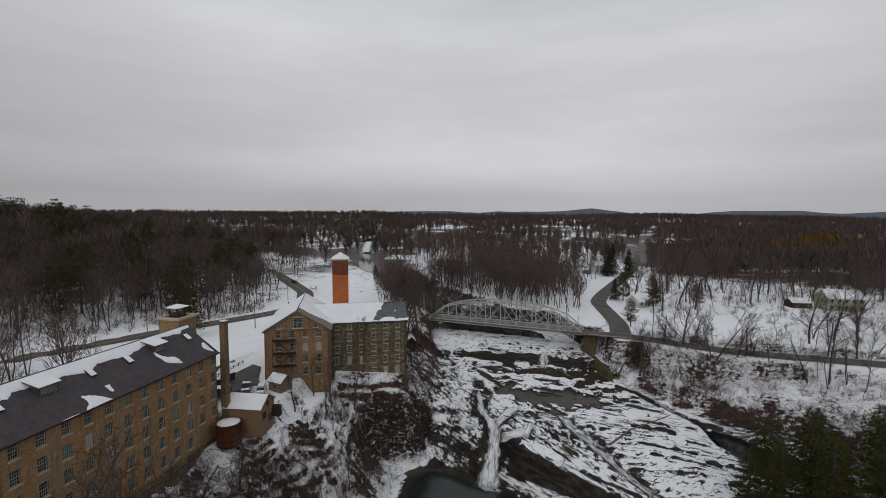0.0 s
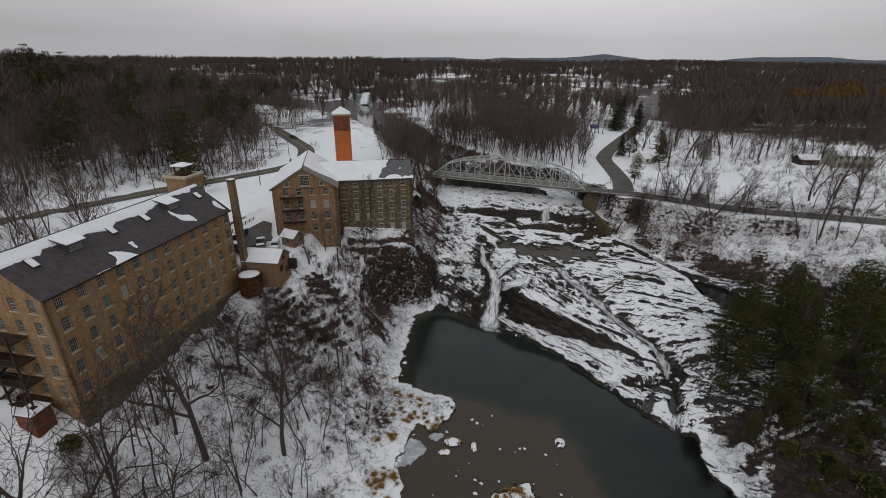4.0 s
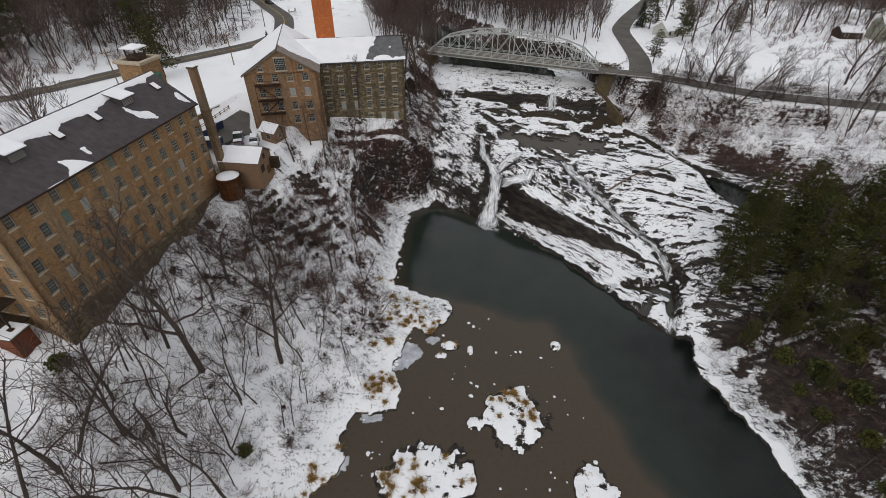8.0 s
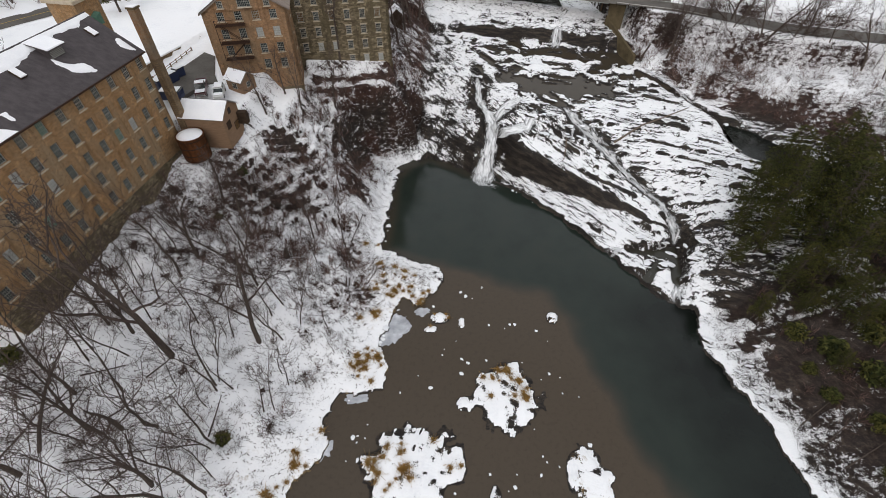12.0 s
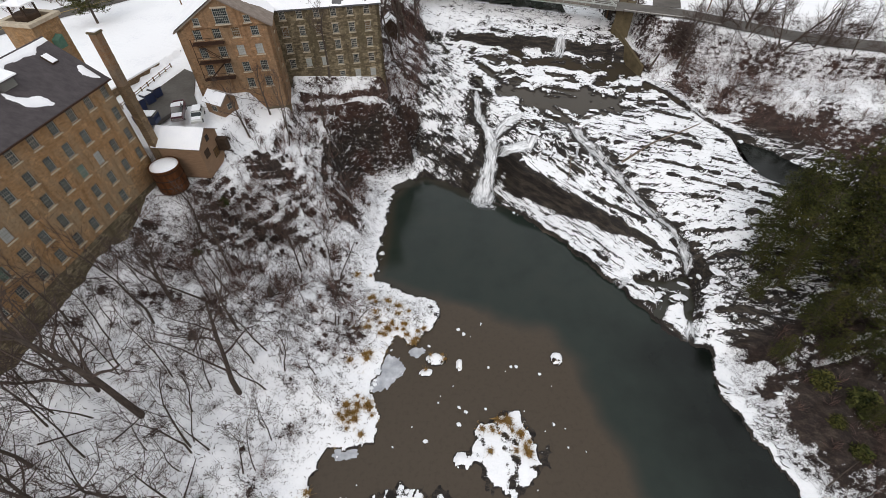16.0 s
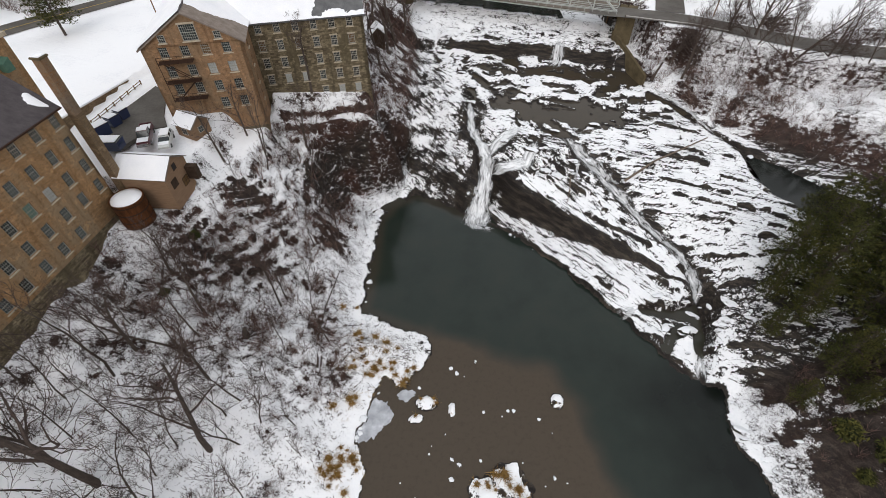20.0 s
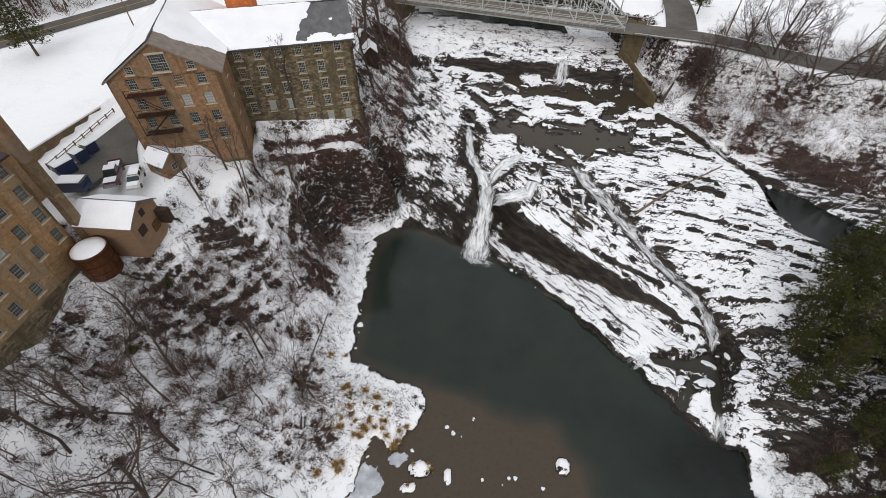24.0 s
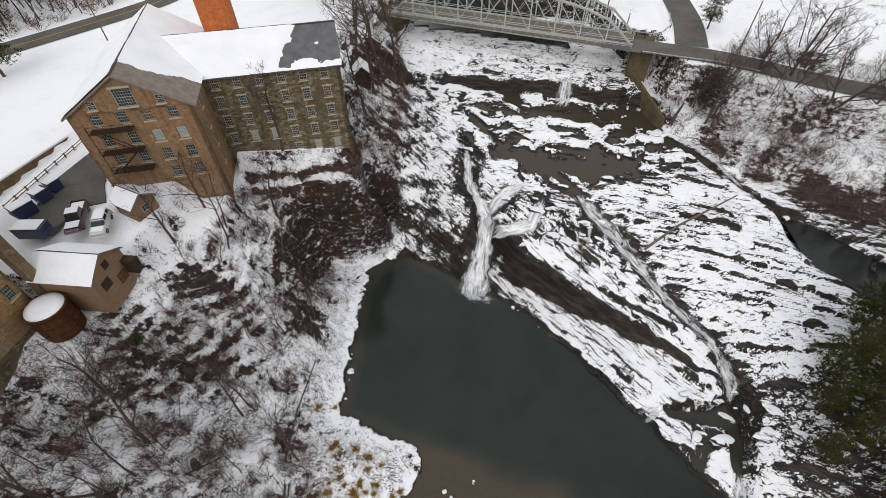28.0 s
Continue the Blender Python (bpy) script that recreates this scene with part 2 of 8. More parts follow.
def masonry(name, c1, c2, c3, mortar, w, h, patch, bump=0.5, offset=0.5):
    """Courses of brick or rubble on upright walls, in the wall's own plane (x along, z up)."""
    m = Mat(name, 0.9, 0, 0.2, "UV")
    v = m.coords((1, 1, 1))
    wob = m.n.new("ShaderNodeVectorMath")
    wob.operation = "MULTIPLY_ADD"
    nz = m.n.new("ShaderNodeTexNoise")
    nz.inputs["Scale"].default_value = 1.6
    m.put(v, nz.inputs["Vector"])
    m.put(nz.outputs[1], wob.inputs[0])
    wob.inputs[1].default_value = (patch * 0.5, patch * 0.5, 0)
    m.put(v, wob.inputs[2])
    br = m.n.new("ShaderNodeTexBrick")
    br.offset = offset
    br.inputs["Scale"].default_value = 1.0
    br.inputs["Brick Width"].default_value, br.inputs["Row Height"].default_value = w, h
    br.inputs["Mortar Size"].default_value, br.inputs["Mortar Smooth"].default_value = min(w, h) * 0.09, 0.4
    br.inputs["Bias"].default_value = 0.0
    br.inputs["Color1"].default_value, br.inputs["Color2"].default_value, br.inputs["Mortar"].default_value = (*c1, 1), (*c2, 1), (*mortar, 1)
    m.put(wob.outputs[0], br.inputs["Vector"])
    stain = m.noise(0.23, 6, 0.65, m.coords((1, 0.45, 1)))
    streak = m.noise(0.9, 4, 0.6, m.coords((1.6, 0.13, 1)))
    c = m.mix(m.step(stain, 0.42, 0.62), br.outputs[0], c3)
    c = m.mix(m.step(streak, 0.52, 0.75, 0, 0.65), c, tuple(0.45 * k for k in c1))
    c = m.mix(m.step(m.noise(0.8, 7, 0.72), 0.54, 0.70, 0, 0.7), c, tuple(min(1, 1.55 * k) for k in c2))
    c = m.mix(m.step(m.noise(2.6, 6, 0.75), 0.50, 0.66, 0, 0.62), c, tuple(0.42 * k for k in c1))
    m.col(c)
    m.bump(m.math("ADD", br.outputs[1], m.math("MULTIPLY", m.noise(14, 3), -0.5)), bump, 0.03)
    m.b.inputs["Roughness"].default_value = 0.92
    return m.m


M_SNOW, M_GROUND, M_WATER, M_FOAM = snow_mat(), ground_mat(), water_mat(), foam_mat()
M_BRICK = masonry("ochre_brick", (0.27, 0.152, 0.068), (0.37, 0.218, 0.105), (0.285, 0.205, 0.125), (0.20, 0.15, 0.10), 0.42, 0.14, 0.05, 0.35)
M_BRICK2 = masonry("orange_brown_brick", (0.25, 0.142, 0.073), (0.34, 0.200, 0.107), (0.235, 0.162, 0.098), (0.20, 0.14, 0.10), 0.42, 0.14, 0.05, 0.35)
M_STONE = masonry("rubble_stone", (0.085, 0.066, 0.040), (0.29, 0.235, 0.150), (0.12, 0.098, 0.058), (0.12, 0.095, 0.065), 0.62, 0.30, 0.22, 0.9, 0.42)
M_TOWER = masonry("orange_brick", (0.46, 0.12, 0.035), (0.54, 0.155, 0.045), (0.42, 0.13, 0.045), (0.34, 0.15, 0.07), 0.30, 0.10, 0.02, 0.25)
M_TOWER_TOP = masonry("weathered_red_brick", (0.17, 0.055, 0.03), (0.25, 0.08, 0.04), (0.11, 0.045, 0.03), (0.16, 0.08, 0.06), 0.30, 0.10, 0.02, 0.3)
M_CHIM = masonry("chimney_brick", (0.25, 0.13, 0.06), (0.19, 0.125, 0.075), (0.17, 0.135, 0.10), (0.22, 0.18, 0.14), 0.36, 0.12, 0.05, 0.5)
M_CONC = grained("old_concrete", (0.060, 0.046, 0.026), (0.155, 0.122, 0.072), 0.6, 0.9, 0.3)
M_WALLSTONE = masonry("retaining_stone", (0.17, 0.115, 0.065), (0.24, 0.17, 0.10), (0.13, 0.09, 0.055), (0.10, 0.08, 0.06), 0.7, 0.35, 0.2, 0.8)
M_SLATE = grained("dark_slate", (0.050, 0.043, 0.045), (0.092, 0.080, 0.082), 0.5, 0.6, 0.25, 0.02, stretch=(1, 3, 3))
M_SLATE_GREY = grained("grey_slate", (0.085, 0.085, 0.088), (0.16, 0.16, 0.16), 0.9, 0.65, 0.3)
M_SHINGLE = grained("weathered_shingle", (0.15, 0.12, 0.10), (0.28, 0.235, 0.20), 1.2, 0.85, 0.4)
M_TRIM = grained("cream_stone_trim", (0.33, 0.275, 0.20), (0.54, 0.465, 0.36), 2.0, 0.85, 0.2)
M_FRAME = grained("grey_green_paint", (0.24, 0.245, 0.22), (0.40, 0.40, 0.36), 3.0, 0.7, 0.15)
M_FRAME_W = grained("white_window_paint", (0.30, 0.275, 0.23), (0.48, 0.45, 0.39), 3.0, 0.7, 0.15)
M_BOARD = grained("pale_boarding", (0.34, 0.35, 0.34), (0.50, 0.51, 0.49), 1.6, 0.8, 0.15)
M_SHUTTER = grained("brown_boarding", (0.10, 0.055, 0.02), (0.17, 0.10, 0.045), 2.5, 0.85, 0.3, stretch=(4, 4, 1))
M_GREEN = grained("verdigris_green", (0.06, 0.13, 0.10), (0.10, 0.19, 0.14), 2.0, 0.6, 0.2)
M_IRON = grained("rusty_iron", (0.026, 0.016, 0.012), (0.065, 0.034, 0.022), 3.0, 0.8, 0.3)
M_RUST = grained("rusted_tank", (0.030, 0.014, 0.008), (0.15, 0.055, 0.018), 0.9, 0.85, 0.35, stretch=(2.5, 2.5, 0.7))
M_STEEL = grained("pale_painted_steel", (0.40, 0.42, 0.40), (0.56, 0.58, 0.55), 1.2, 0.5, 0.1, space="World")
M_RAIL = grained("galvanised_rail", (0.30, 0.29, 0.27), (0.45, 0.43, 0.40), 1.0, 0.5, 0.1, space="World")
M_ASPHALT = grained("salted_asphalt", (0.080, 0.072, 0.064), (0.150, 0.138, 0.124), 0.25, 0.85, 0.2, space="World")
M_DECK = grained("bridge_deck", (0.13, 0.11, 0.09), (0.22, 0.19, 0.16), 0.4, 0.85, 0.2, space="World")
M_YELLOW = grained("faded_yellow_paint", (0.40, 0.27, 0.05), (0.52, 0.36, 0.09), 1.5, 0.7, 0.1, space="World")
M_WOOD = grained("brown_clapboard", (0.185, 0.115, 0.070), (0.285, 0.185, 0.118), 0.8, 0.8, 0.3, stretch=(1, 1, 7))
M_WOODD = grained("dark_timber", (0.030, 0.020, 0.014), (0.075, 0.050, 0.034), 1.6, 0.85, 0.3)
M_POLE = grained("utility_pole_wood", (0.13, 0.075, 0.04), (0.22, 0.13, 0.075), 1.4, 0.85, 0.3, stretch=(6, 6, 0.6))
M_BARK = grained("bark", (0.040, 0.032, 0.027), (0.130, 0.102, 0.085), 1.8, 0.9, 0.5, 0.04, stretch=(4, 4, 0.8))
M_TWIG = grained("bare_twigs", (0.048, 0.036, 0.031), (0.125, 0.094, 0.080), 0.6, 0.9, 0.2)
M_LOG = grained("barkless_log", (0.10, 0.075, 0.055), (0.24, 0.19, 0.15), 2.2, 0.9, 0.4)


def needles(name, a, b, c):
    m = Mat(name, 0.8, 0, 0.06, "World")
    g = m.n.new("ShaderNodeNewGeometry").outputs["Random Per Island"]
    m.col(m.mix(m.step(m.noise(0.35, 3), 0.35, 0.65), m.ramp(g, (0.1, a), (0.9, b)), m.ramp(g, (0.1, a), (0.9, c))))
    return m.m


M_NEEDLE = needles("pine_needles", (0.016, 0.021, 0.009), (0.075, 0.084, 0.027), (0.135, 0.122, 0.034))
M_SPRUCE = needles("spruce_needles", (0.010, 0.020, 0.012), (0.030, 0.050, 0.026), (0.045, 0.062, 0.032))
M_WILLOW = needles("willow_twigs", (0.085, 0.050, 0.018), (0.17, 0.105, 0.034), (0.14, 0.085, 0.030))
M_BRUSH = needles("brush_twigs", (0.060, 0.038, 0.032), (0.175, 0.110, 0.092), (0.25, 0.165, 0.138))
# woods' twigs, lightened so that their colour carries some of the distance haze
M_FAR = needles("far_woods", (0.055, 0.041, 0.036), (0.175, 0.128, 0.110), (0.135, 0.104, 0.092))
M_TAN = needles("dead_grass", (0.19, 0.115, 0.040), (0.39, 0.255, 0.100), (0.40, 0.225, 0.065))


def glass_mat():
    m = Mat("old_window_glass", 0.12, 0, 0.5)
    m.col(m.mix(m.rand(), (0.012, 0.016, 0.016), (0.05, 0.065, 0.068)))
    return m.m


M_GLASS = glass_mat()


def paint(name, c, rough=0.35):
    m = Mat(name, rough, 0.0, 0.5)
    m.col(m.mix(m.noise(3, 3), tuple(0.85 * k for k in c), c))
    m.b.inputs["Coat Weight"].default_value = 0.3
    return m.m


M_MAROON, M_WHITE, M_BLUEBIN, M_BLACK = paint("maroon_paint", (0.075, 0.012, 0.018)), paint("white_paint", (0.62, 0.63, 0.61)), paint("navy_bin_paint", (0.018, 0.03, 0.085), 0.5), paint("black_rubber", (0.012, 0.012, 0.013), 0.7)
M_CHROME = grained("dull_chrome", (0.35, 0.35, 0.36), (0.5, 0.5, 0.5), 4, 0.3, 0.05, metal=1.0)
M_LAMP = paint("lamp_lens", (0.55, 0.50, 0.45), 0.2)
M_RED = paint("red_lens", (0.30, 0.012, 0.01), 0.3)
M_HOUSE = grained("pale_siding", (0.42, 0.42, 0.38), (0.56, 0.56, 0.50), 0.8, 0.8, 0.15, stretch=(1, 1, 6))
M_HOUSE_Y = grained("pale_green_siding", (0.30, 0.31, 0.24), (0.40, 0.41, 0.33), 0.8, 0.8, 0.15, stretch=(1, 1, 6))
M_BLUE = grained("blue_tarp", (0.07, 0.08, 0.25), (0.10, 0.12, 0.34), 1.2, 0.6, 0.2)
# blue-grey of distance haze put straight into the hills' base colour
M_HILL = grained("haze_tinted_hills", (0.10, 0.115, 0.14), (0.135, 0.15, 0.175), 0.01, 0.95, 0.0, space="World")

# ---- mesh helpers ----
class Shape:
    """Gathers corners and faces, then becomes one mesh."""

    def __init__(self):
        self.v, self.f, self.uv = [], [], {}

    def face(self, *pts, uv=None):
        k = len(self.v)
        self.v.extend(tuple(p) for p in pts)
        if uv:
            self.uv[len(self.f)] = uv
        self.f.append(tuple(range(k, k + len(pts))))

    def box(self, x0, y0, z0, x1, y1, z1, m=None, bevel=0.0):
        b = bevel
        k = len(self.v)
        if b:
            pts = []
            for z, i in ((z0, b), (z0 + b, 0), (z1 - b, 0), (z1, b)):
                pts += [(x0 + i, y0 + i, z), (x1 - i, y0 + i, z), (x1 - i, y1 - i, z), (x0 + i, y1 - i, z)]
            rings = 4
        else:
            pts = [(x0, y0, z0), (x1, y0, z0), (x1, y1, z0), (x0, y1, z0), (x0, y0, z1), (x1, y0, z1), (x1, y1, z1), (x0, y1, z1)]
            rings = 2
        self.v.extend(tuple(m @ Vector(p)) if m else p for p in pts)
        self.f.append((k + 3, k + 2, k + 1, k))
        for r in range(rings - 1):
            a = k + 4 * r
            for i in range(4):
                j = (i + 1) % 4
                self.f.append((a + i, a + j, a + 4 + j, a + 4 + i))
        a = k + 4 * (rings - 1)
        self.f.append((a, a + 1, a + 2, a + 3))
        return self

    def tube(self, a, b, ra, rb, n=6, cap=True):
        a, b = Vector(a), Vector(b)
        d = (b - a).normalized()
        u = d.orthogonal().normalized()
        w = d.cross(u)
        k = len(self.v)
        for p, r in ((a, ra), (b, rb)):
            for i in range(n):
                t = 2 * math.pi * i / n
                self.v.append(tuple(p + r * (math.cos(t) * u + math.sin(t) * w)))
        for i in range(n):
            j = (i + 1) % n
            self.f.append((k + i, k + j, k + n + j, k + n + i))
        if cap:
            self.f.append(tuple(k + i for i in reversed(range(n))))
            self.f.append(tuple(k + n + i for i in range(n)))
        return self

    def lathe(self, rows, n=20, m=None):
        """Rings of (radius, z), closed at both ends."""
        k = len(self.v)
        for r, z in rows:
            for i in range(n):
                t = 2 * math.pi * i / n
                p = (r * math.cos(t), r * math.sin(t), z)
                self.v.append(tuple(m @ Vector(p)) if m else p)
        for s in range(len(rows) - 1):
            for i in range(n):
                j = (i + 1) % n
                self.f.append((k + s * n + i, k + s * n + j, k + s * n + n + j, k + s * n + n + i))
        self.f.append(tuple(k + i for i in reversed(range(n))))
        e = k + (len(rows) - 1) * n
        self.f.append(tuple(e + i for i in range(n)))
        return self

    def prism(self, outline, z0, z1):
        """An upright prism over a flat outline, anticlockwise."""
        k, n = len(self.v), len(outline)
        self.v += [(x, y, z0) for x, y in outline] + [(x, y, z1) for x, y in outline]
        self.f.append(tuple(k + i for i in reversed(range(n))))
        self.f.append(tuple(k + n + i for i in range(n)))
        for i in range(n):
            j = (i + 1) % n
            self.f.append((k + i, k + j, k + n + j, k + n + i))
        return self

    def profile(self, outline, y0, y1, m=None):
        """A prism along y over an outline in x and z."""
        k, n = len(self.v), len(outline)
        for y in (y0, y1):
            for x, z in outline:
                p = (x, y, z)
                self.v.append(tuple(m @ Vector(p)) if m else p)
        self.f.append(tuple(k + i for i in range(n)))
        self.f.append(tuple(k + n + i for i in reversed(range(n))))
        for i in range(n):
            j = (i + 1) % n
            self.f.append((k + j, k + i, k + n + i, k + n + j))
        return self

    def mesh(self, name, mat, smooth=False):
        me = bpy.data.meshes.new(name)
        me.from_pydata(self.v, [], self.f)
        if self.uv:
            lay = me.uv_layers.new(name="UVMap")
            data = np.zeros((len(me.loops), 2), np.float32)
            for p in me.polygons:
                if p.index in self.uv:
                    for i, c in zip(p.loop_indices, self.uv[p.index]):
                        data[i] = c
            lay.data.foreach_set("uv", data.ravel())
        me.materials.append(mat)
        if smooth:
            me.polygons.foreach_set("use_smooth", [True] * len(me.polygons))
        return me


def box_uv(me):
    """Wall coordinates in metres: along the face and up."""
    lay = me.uv_layers.new(name="UVMap") if not me.uv_layers else me.uv_layers[0]
    co = np.zeros(len(me.vertices) * 3, np.float32)
    me.vertices.foreach_get("co", co)
    co = co.reshape(-1, 3)
    out = np.zeros((len(me.loops), 2), np.float32)
    for p in me.polygons:
        n = p.normal
        for li, vi in zip(p.loop_indices, p.vertices):
            c = co[vi]
            if abs(n.z) > 0.7:
                out[li] = c[0], c[1]
            else:
                h = math.hypot(n.x, n.y)
                out[li] = (-n.y * c[0] + n.x * c[1]) / h, c[2]
    lay.data.foreach_set("uv", out.ravel())
    return me


def part(name, shape, mat, parent=None, label="", at=None, smooth=False):
    """One mesh object under a thing or a part."""
    me = shape.mesh(name, mat, smooth) if isinstance(shape, Shape) else shape
    ob = new(name, me)
    ob.parent = parent
    if at is not None:
        ob.matrix_basis = at
    if label:
        tagged(ob, label)
    return ob


def thing(name, m=None, label="", category="", group="", kind=""):
    ob = new(name)
    ob.empty_display_size = 0.3
    if m is not None:
        ob.matrix_basis = m
    return tagged(ob, label, category, group, kind)


def solid(name, v, f, mat, label="", category="", kind="", smooth=True, parent=None, cover=None):
    """One object from arrays of corners and faces, with point values."""
    me = bpy.data.meshes.new(name)
    v, f = np.asarray(v, np.float32), np.asarray(f, np.int32)
    me.vertices.add(len(v))
    me.vertices.foreach_set("co", v.ravel())
    me.loops.add(f.size)
    me.loops.foreach_set("vertex_index", f.ravel())
    me.polygons.add(len(f))
    me.polygons.foreach_set("loop_start", np.arange(0, f.size, f.shape[1], dtype=np.int32))
    me.update(calc_edges=True)
    me.polygons.foreach_set("use_smooth", [smooth] * len(f))
    for key, val in (cover or {}).items():
        me.attributes.new(key, "FLOAT", "POINT").data.foreach_set("value", np.asarray(val, np.float32).ravel())
    me.materials.append(mat)
    ob = new(name, me)
    ob.parent = parent
    return tagged(ob, label, category, "", kind)


def grid_faces(nx, ny):
    i, j = np.meshgrid(np.arange(nx - 1), np.arange(ny - 1), indexing="ij")
    a = (i * ny + j).ravel()
    return np.stack([a, a + ny, a + ny + 1, a + 1], 1)


# ---- smooth random fields ----
class Field:
    """Value noise on a lattice, repeatable, for arrays."""

    def __init__(self, seed):
        self.t = np.random.RandomState(seed).rand(256, 256)

    def one(self, x, y):
        xi, yi = np.floor(x).astype(int), np.floor(y).astype(int)
        fx, fy = x - xi, y - yi
        fx, fy = fx * fx * (3 - 2 * fx), fy * fy * (3 - 2 * fy)
        g = lambda a, b: self.t[a % 256, b % 256]
        return (g(xi, yi) * (1 - fx) + g(xi + 1, yi) * fx) * (1 - fy) + (g(xi, yi + 1) * (1 - fx) + g(xi + 1, yi + 1) * fx) * fy

    def __call__(self, x, y, octaves=4, gain=0.5):
        s, a, n = 0.0, 1.0, 0.0
        for k in range(octaves):
            s, n = s + a * self.one(x * 2 ** k + 17 * k, y * 2 ** k + 31 * k), n + a
            a *= gain
        return s / n * 2 - 1


def smooth(a, b, x):
    t = np.clip((x - a) / (b - a), 0, 1)
    return t * t * (3 - 2 * t)


def polyline_dist(pts, x, y, closed=False):
    """Distance to a line, and how far along it the nearest point lies."""
    best, along, run = np.full(np.shape(x), 1e9), np.zeros(np.shape(x)), 0.0
    p = list(pts) + ([pts[0]] if closed else [])
    for (ax, ay), (bx, by) in zip(p[:-1], p[1:]):
        dx, dy = bx - ax, by - ay
        ln = math.hypot(dx, dy)
        t = np.clip(((x - ax) * dx + (y - ay) * dy) / ln ** 2, 0, 1)
        d = np.hypot(x - ax - t * dx, y - ay - t * dy)
        near = d < best
        best, along = np.where(near, d, best), np.where(near, run + t * ln, along)
        run += ln
    return best, along


def inside(poly, x, y):
    c = np.zeros(np.shape(x), bool)
    for (ax, ay), (bx, by) in zip(poly, poly[1:] + poly[:1]):
        if ay == by:
            continue
        c ^= ((ay > y) != (by > y)) & (x < (bx - ax) * (y - ay) / (by - ay) + ax)
    return c


def signed(poly, x, y):
    d, _ = polyline_dist(poly, x, y, True)
    return np.where(inside(poly, x, y), -d, d)


# ---- plan ----
POOL = [(10.9, 104.3), (5, 108.5), (-1.4, 112.5), (-6.5, 109), (-9.3, 104.3), (-9.7, 91.6), (-10.4, 81), (-3.1, 77.6), (2.6, 74.7),
        (0.9, 70), (-2.6, 67.4), (-5.4, 68.6), (-7.2, 64.5), (-8.8, 60), (-8.2, 57.5), (-7.3, 54.6), (-8.1, 50.8), (-11, 50.2), (-14.2, 50), (-15.8, 46.6), (-14.8, 43.1), (-15.6, 40.1), (-18.6, 37.9), (-21.5, 29), (-25, 17), (-36, -30), (-50, -150), (80, -150), (68, -30),
        (58, 18), (50.6, 36), (48.2, 47.2), (45.6, 54.2), (44.9, 59.6), (45.8, 65.6), (41, 68.1), (35.1, 78.4), (27.9, 89.6), (15.7, 101.9)]
FALLS = [(-3, 112), (10.9, 104), (15.7, 101.6), (41, 67.5), (48, 66), (58, 68), (74, 77), (88, 86), (89, 96), (79, 106), (63.5, 116.5), (51.5, 131.5), (47.5, 149),
         (44, 175), (0, 190), (-3, 166), (0, 145), (-2, 128)]
RIVER = [(22, 160), (8, 186), (-14, 232), (-30, 290), (-56, 345), (-74, 430), (-84, 520), (-70, 700)]
CHANNEL = [(29.5, 117), (34.6, 109.4), (37.6, 103.7), (42.4, 95.4), (47.2, 89.0), (47.9, 81), (46.2, 74), (43.6, 67.2)]
CHANNEL_EAST = [(51.3, 130), (55.5, 125.2), (60.3, 119.2), (64.8, 112.6), (67.6, 107), (70.6, 101.8), (74.5, 97.6), (81, 94)]
MAINFALL = [(10.6, 132), (10.7, 126), (11.4, 119.5), (13.4, 114.6), (12.6, 108.5), (11.2, 104.3)]
ROAD_NORTH = [(58, 146.5), (62, 158), (64.5, 174), (68, 199), (77, 218), (98, 256), (129, 310), (225, 522), (420, 900)]
ROAD_EAST = [(40, 149.2), (50, 145.6), (61, 142), (81, 127.5), (107, 119.5), (150, 107), (240, 90), (420, 40)]
ROAD_WEST = [(-170, 60), (-118, 100), (-100, 124), (-88, 140), (-71, 159), (-60, 172), (-57, 186), (-64, 212), (-100, 274), (-166, 374), (-260, 520), (-420, 760)]
N1, N2, N3, N4, N5 = (Field(s) for s in (3, 11, 23, 37, 51))
TIP, ALONG, INLAND = (15.7, 101.9), (0.598, -0.802), (0.802, 0.598)


def upland(x, y):
    h = 26.0 + 1.5 * N1(x / 160, y / 160, 3) * smooth(60, 160, np.hypot(x - 20, y - 120))
    h += (9 * smooth(-75, -170, x) + 16 * smooth(-140, -290, x)) * smooth(40, 110, y) * (1 - 0.7 * smooth(250, 480, y))
    return h + 3.0 * smooth(110, 190, x) * smooth(170, 130, y)


def plateau(x, y):
    """The shelf over which the river runs, with the ledge under the bridge."""
    h = 12.2 + 0.115 * np.clip(y - 114, -20, 31)
    line = y + 0.22 * (x - 20) + 1.3 * N2(x / 7, y / 7, 2)
    h += smooth(146.2, 147.4, line) * 3.0 + 0.16 * np.clip(line - 147.5, 0, 12)
    return np.minimum(h, 20.9)


def face_line(s):
    """How far inland the upright face under the long slab stands, along the shore."""
    return 4.4 + 0.27 * np.clip(s, 0, 36) + 1.3 * N5(s / 6.0, s * 0 + 2.0, 3, 0.6) * smooth(2, 8, s)


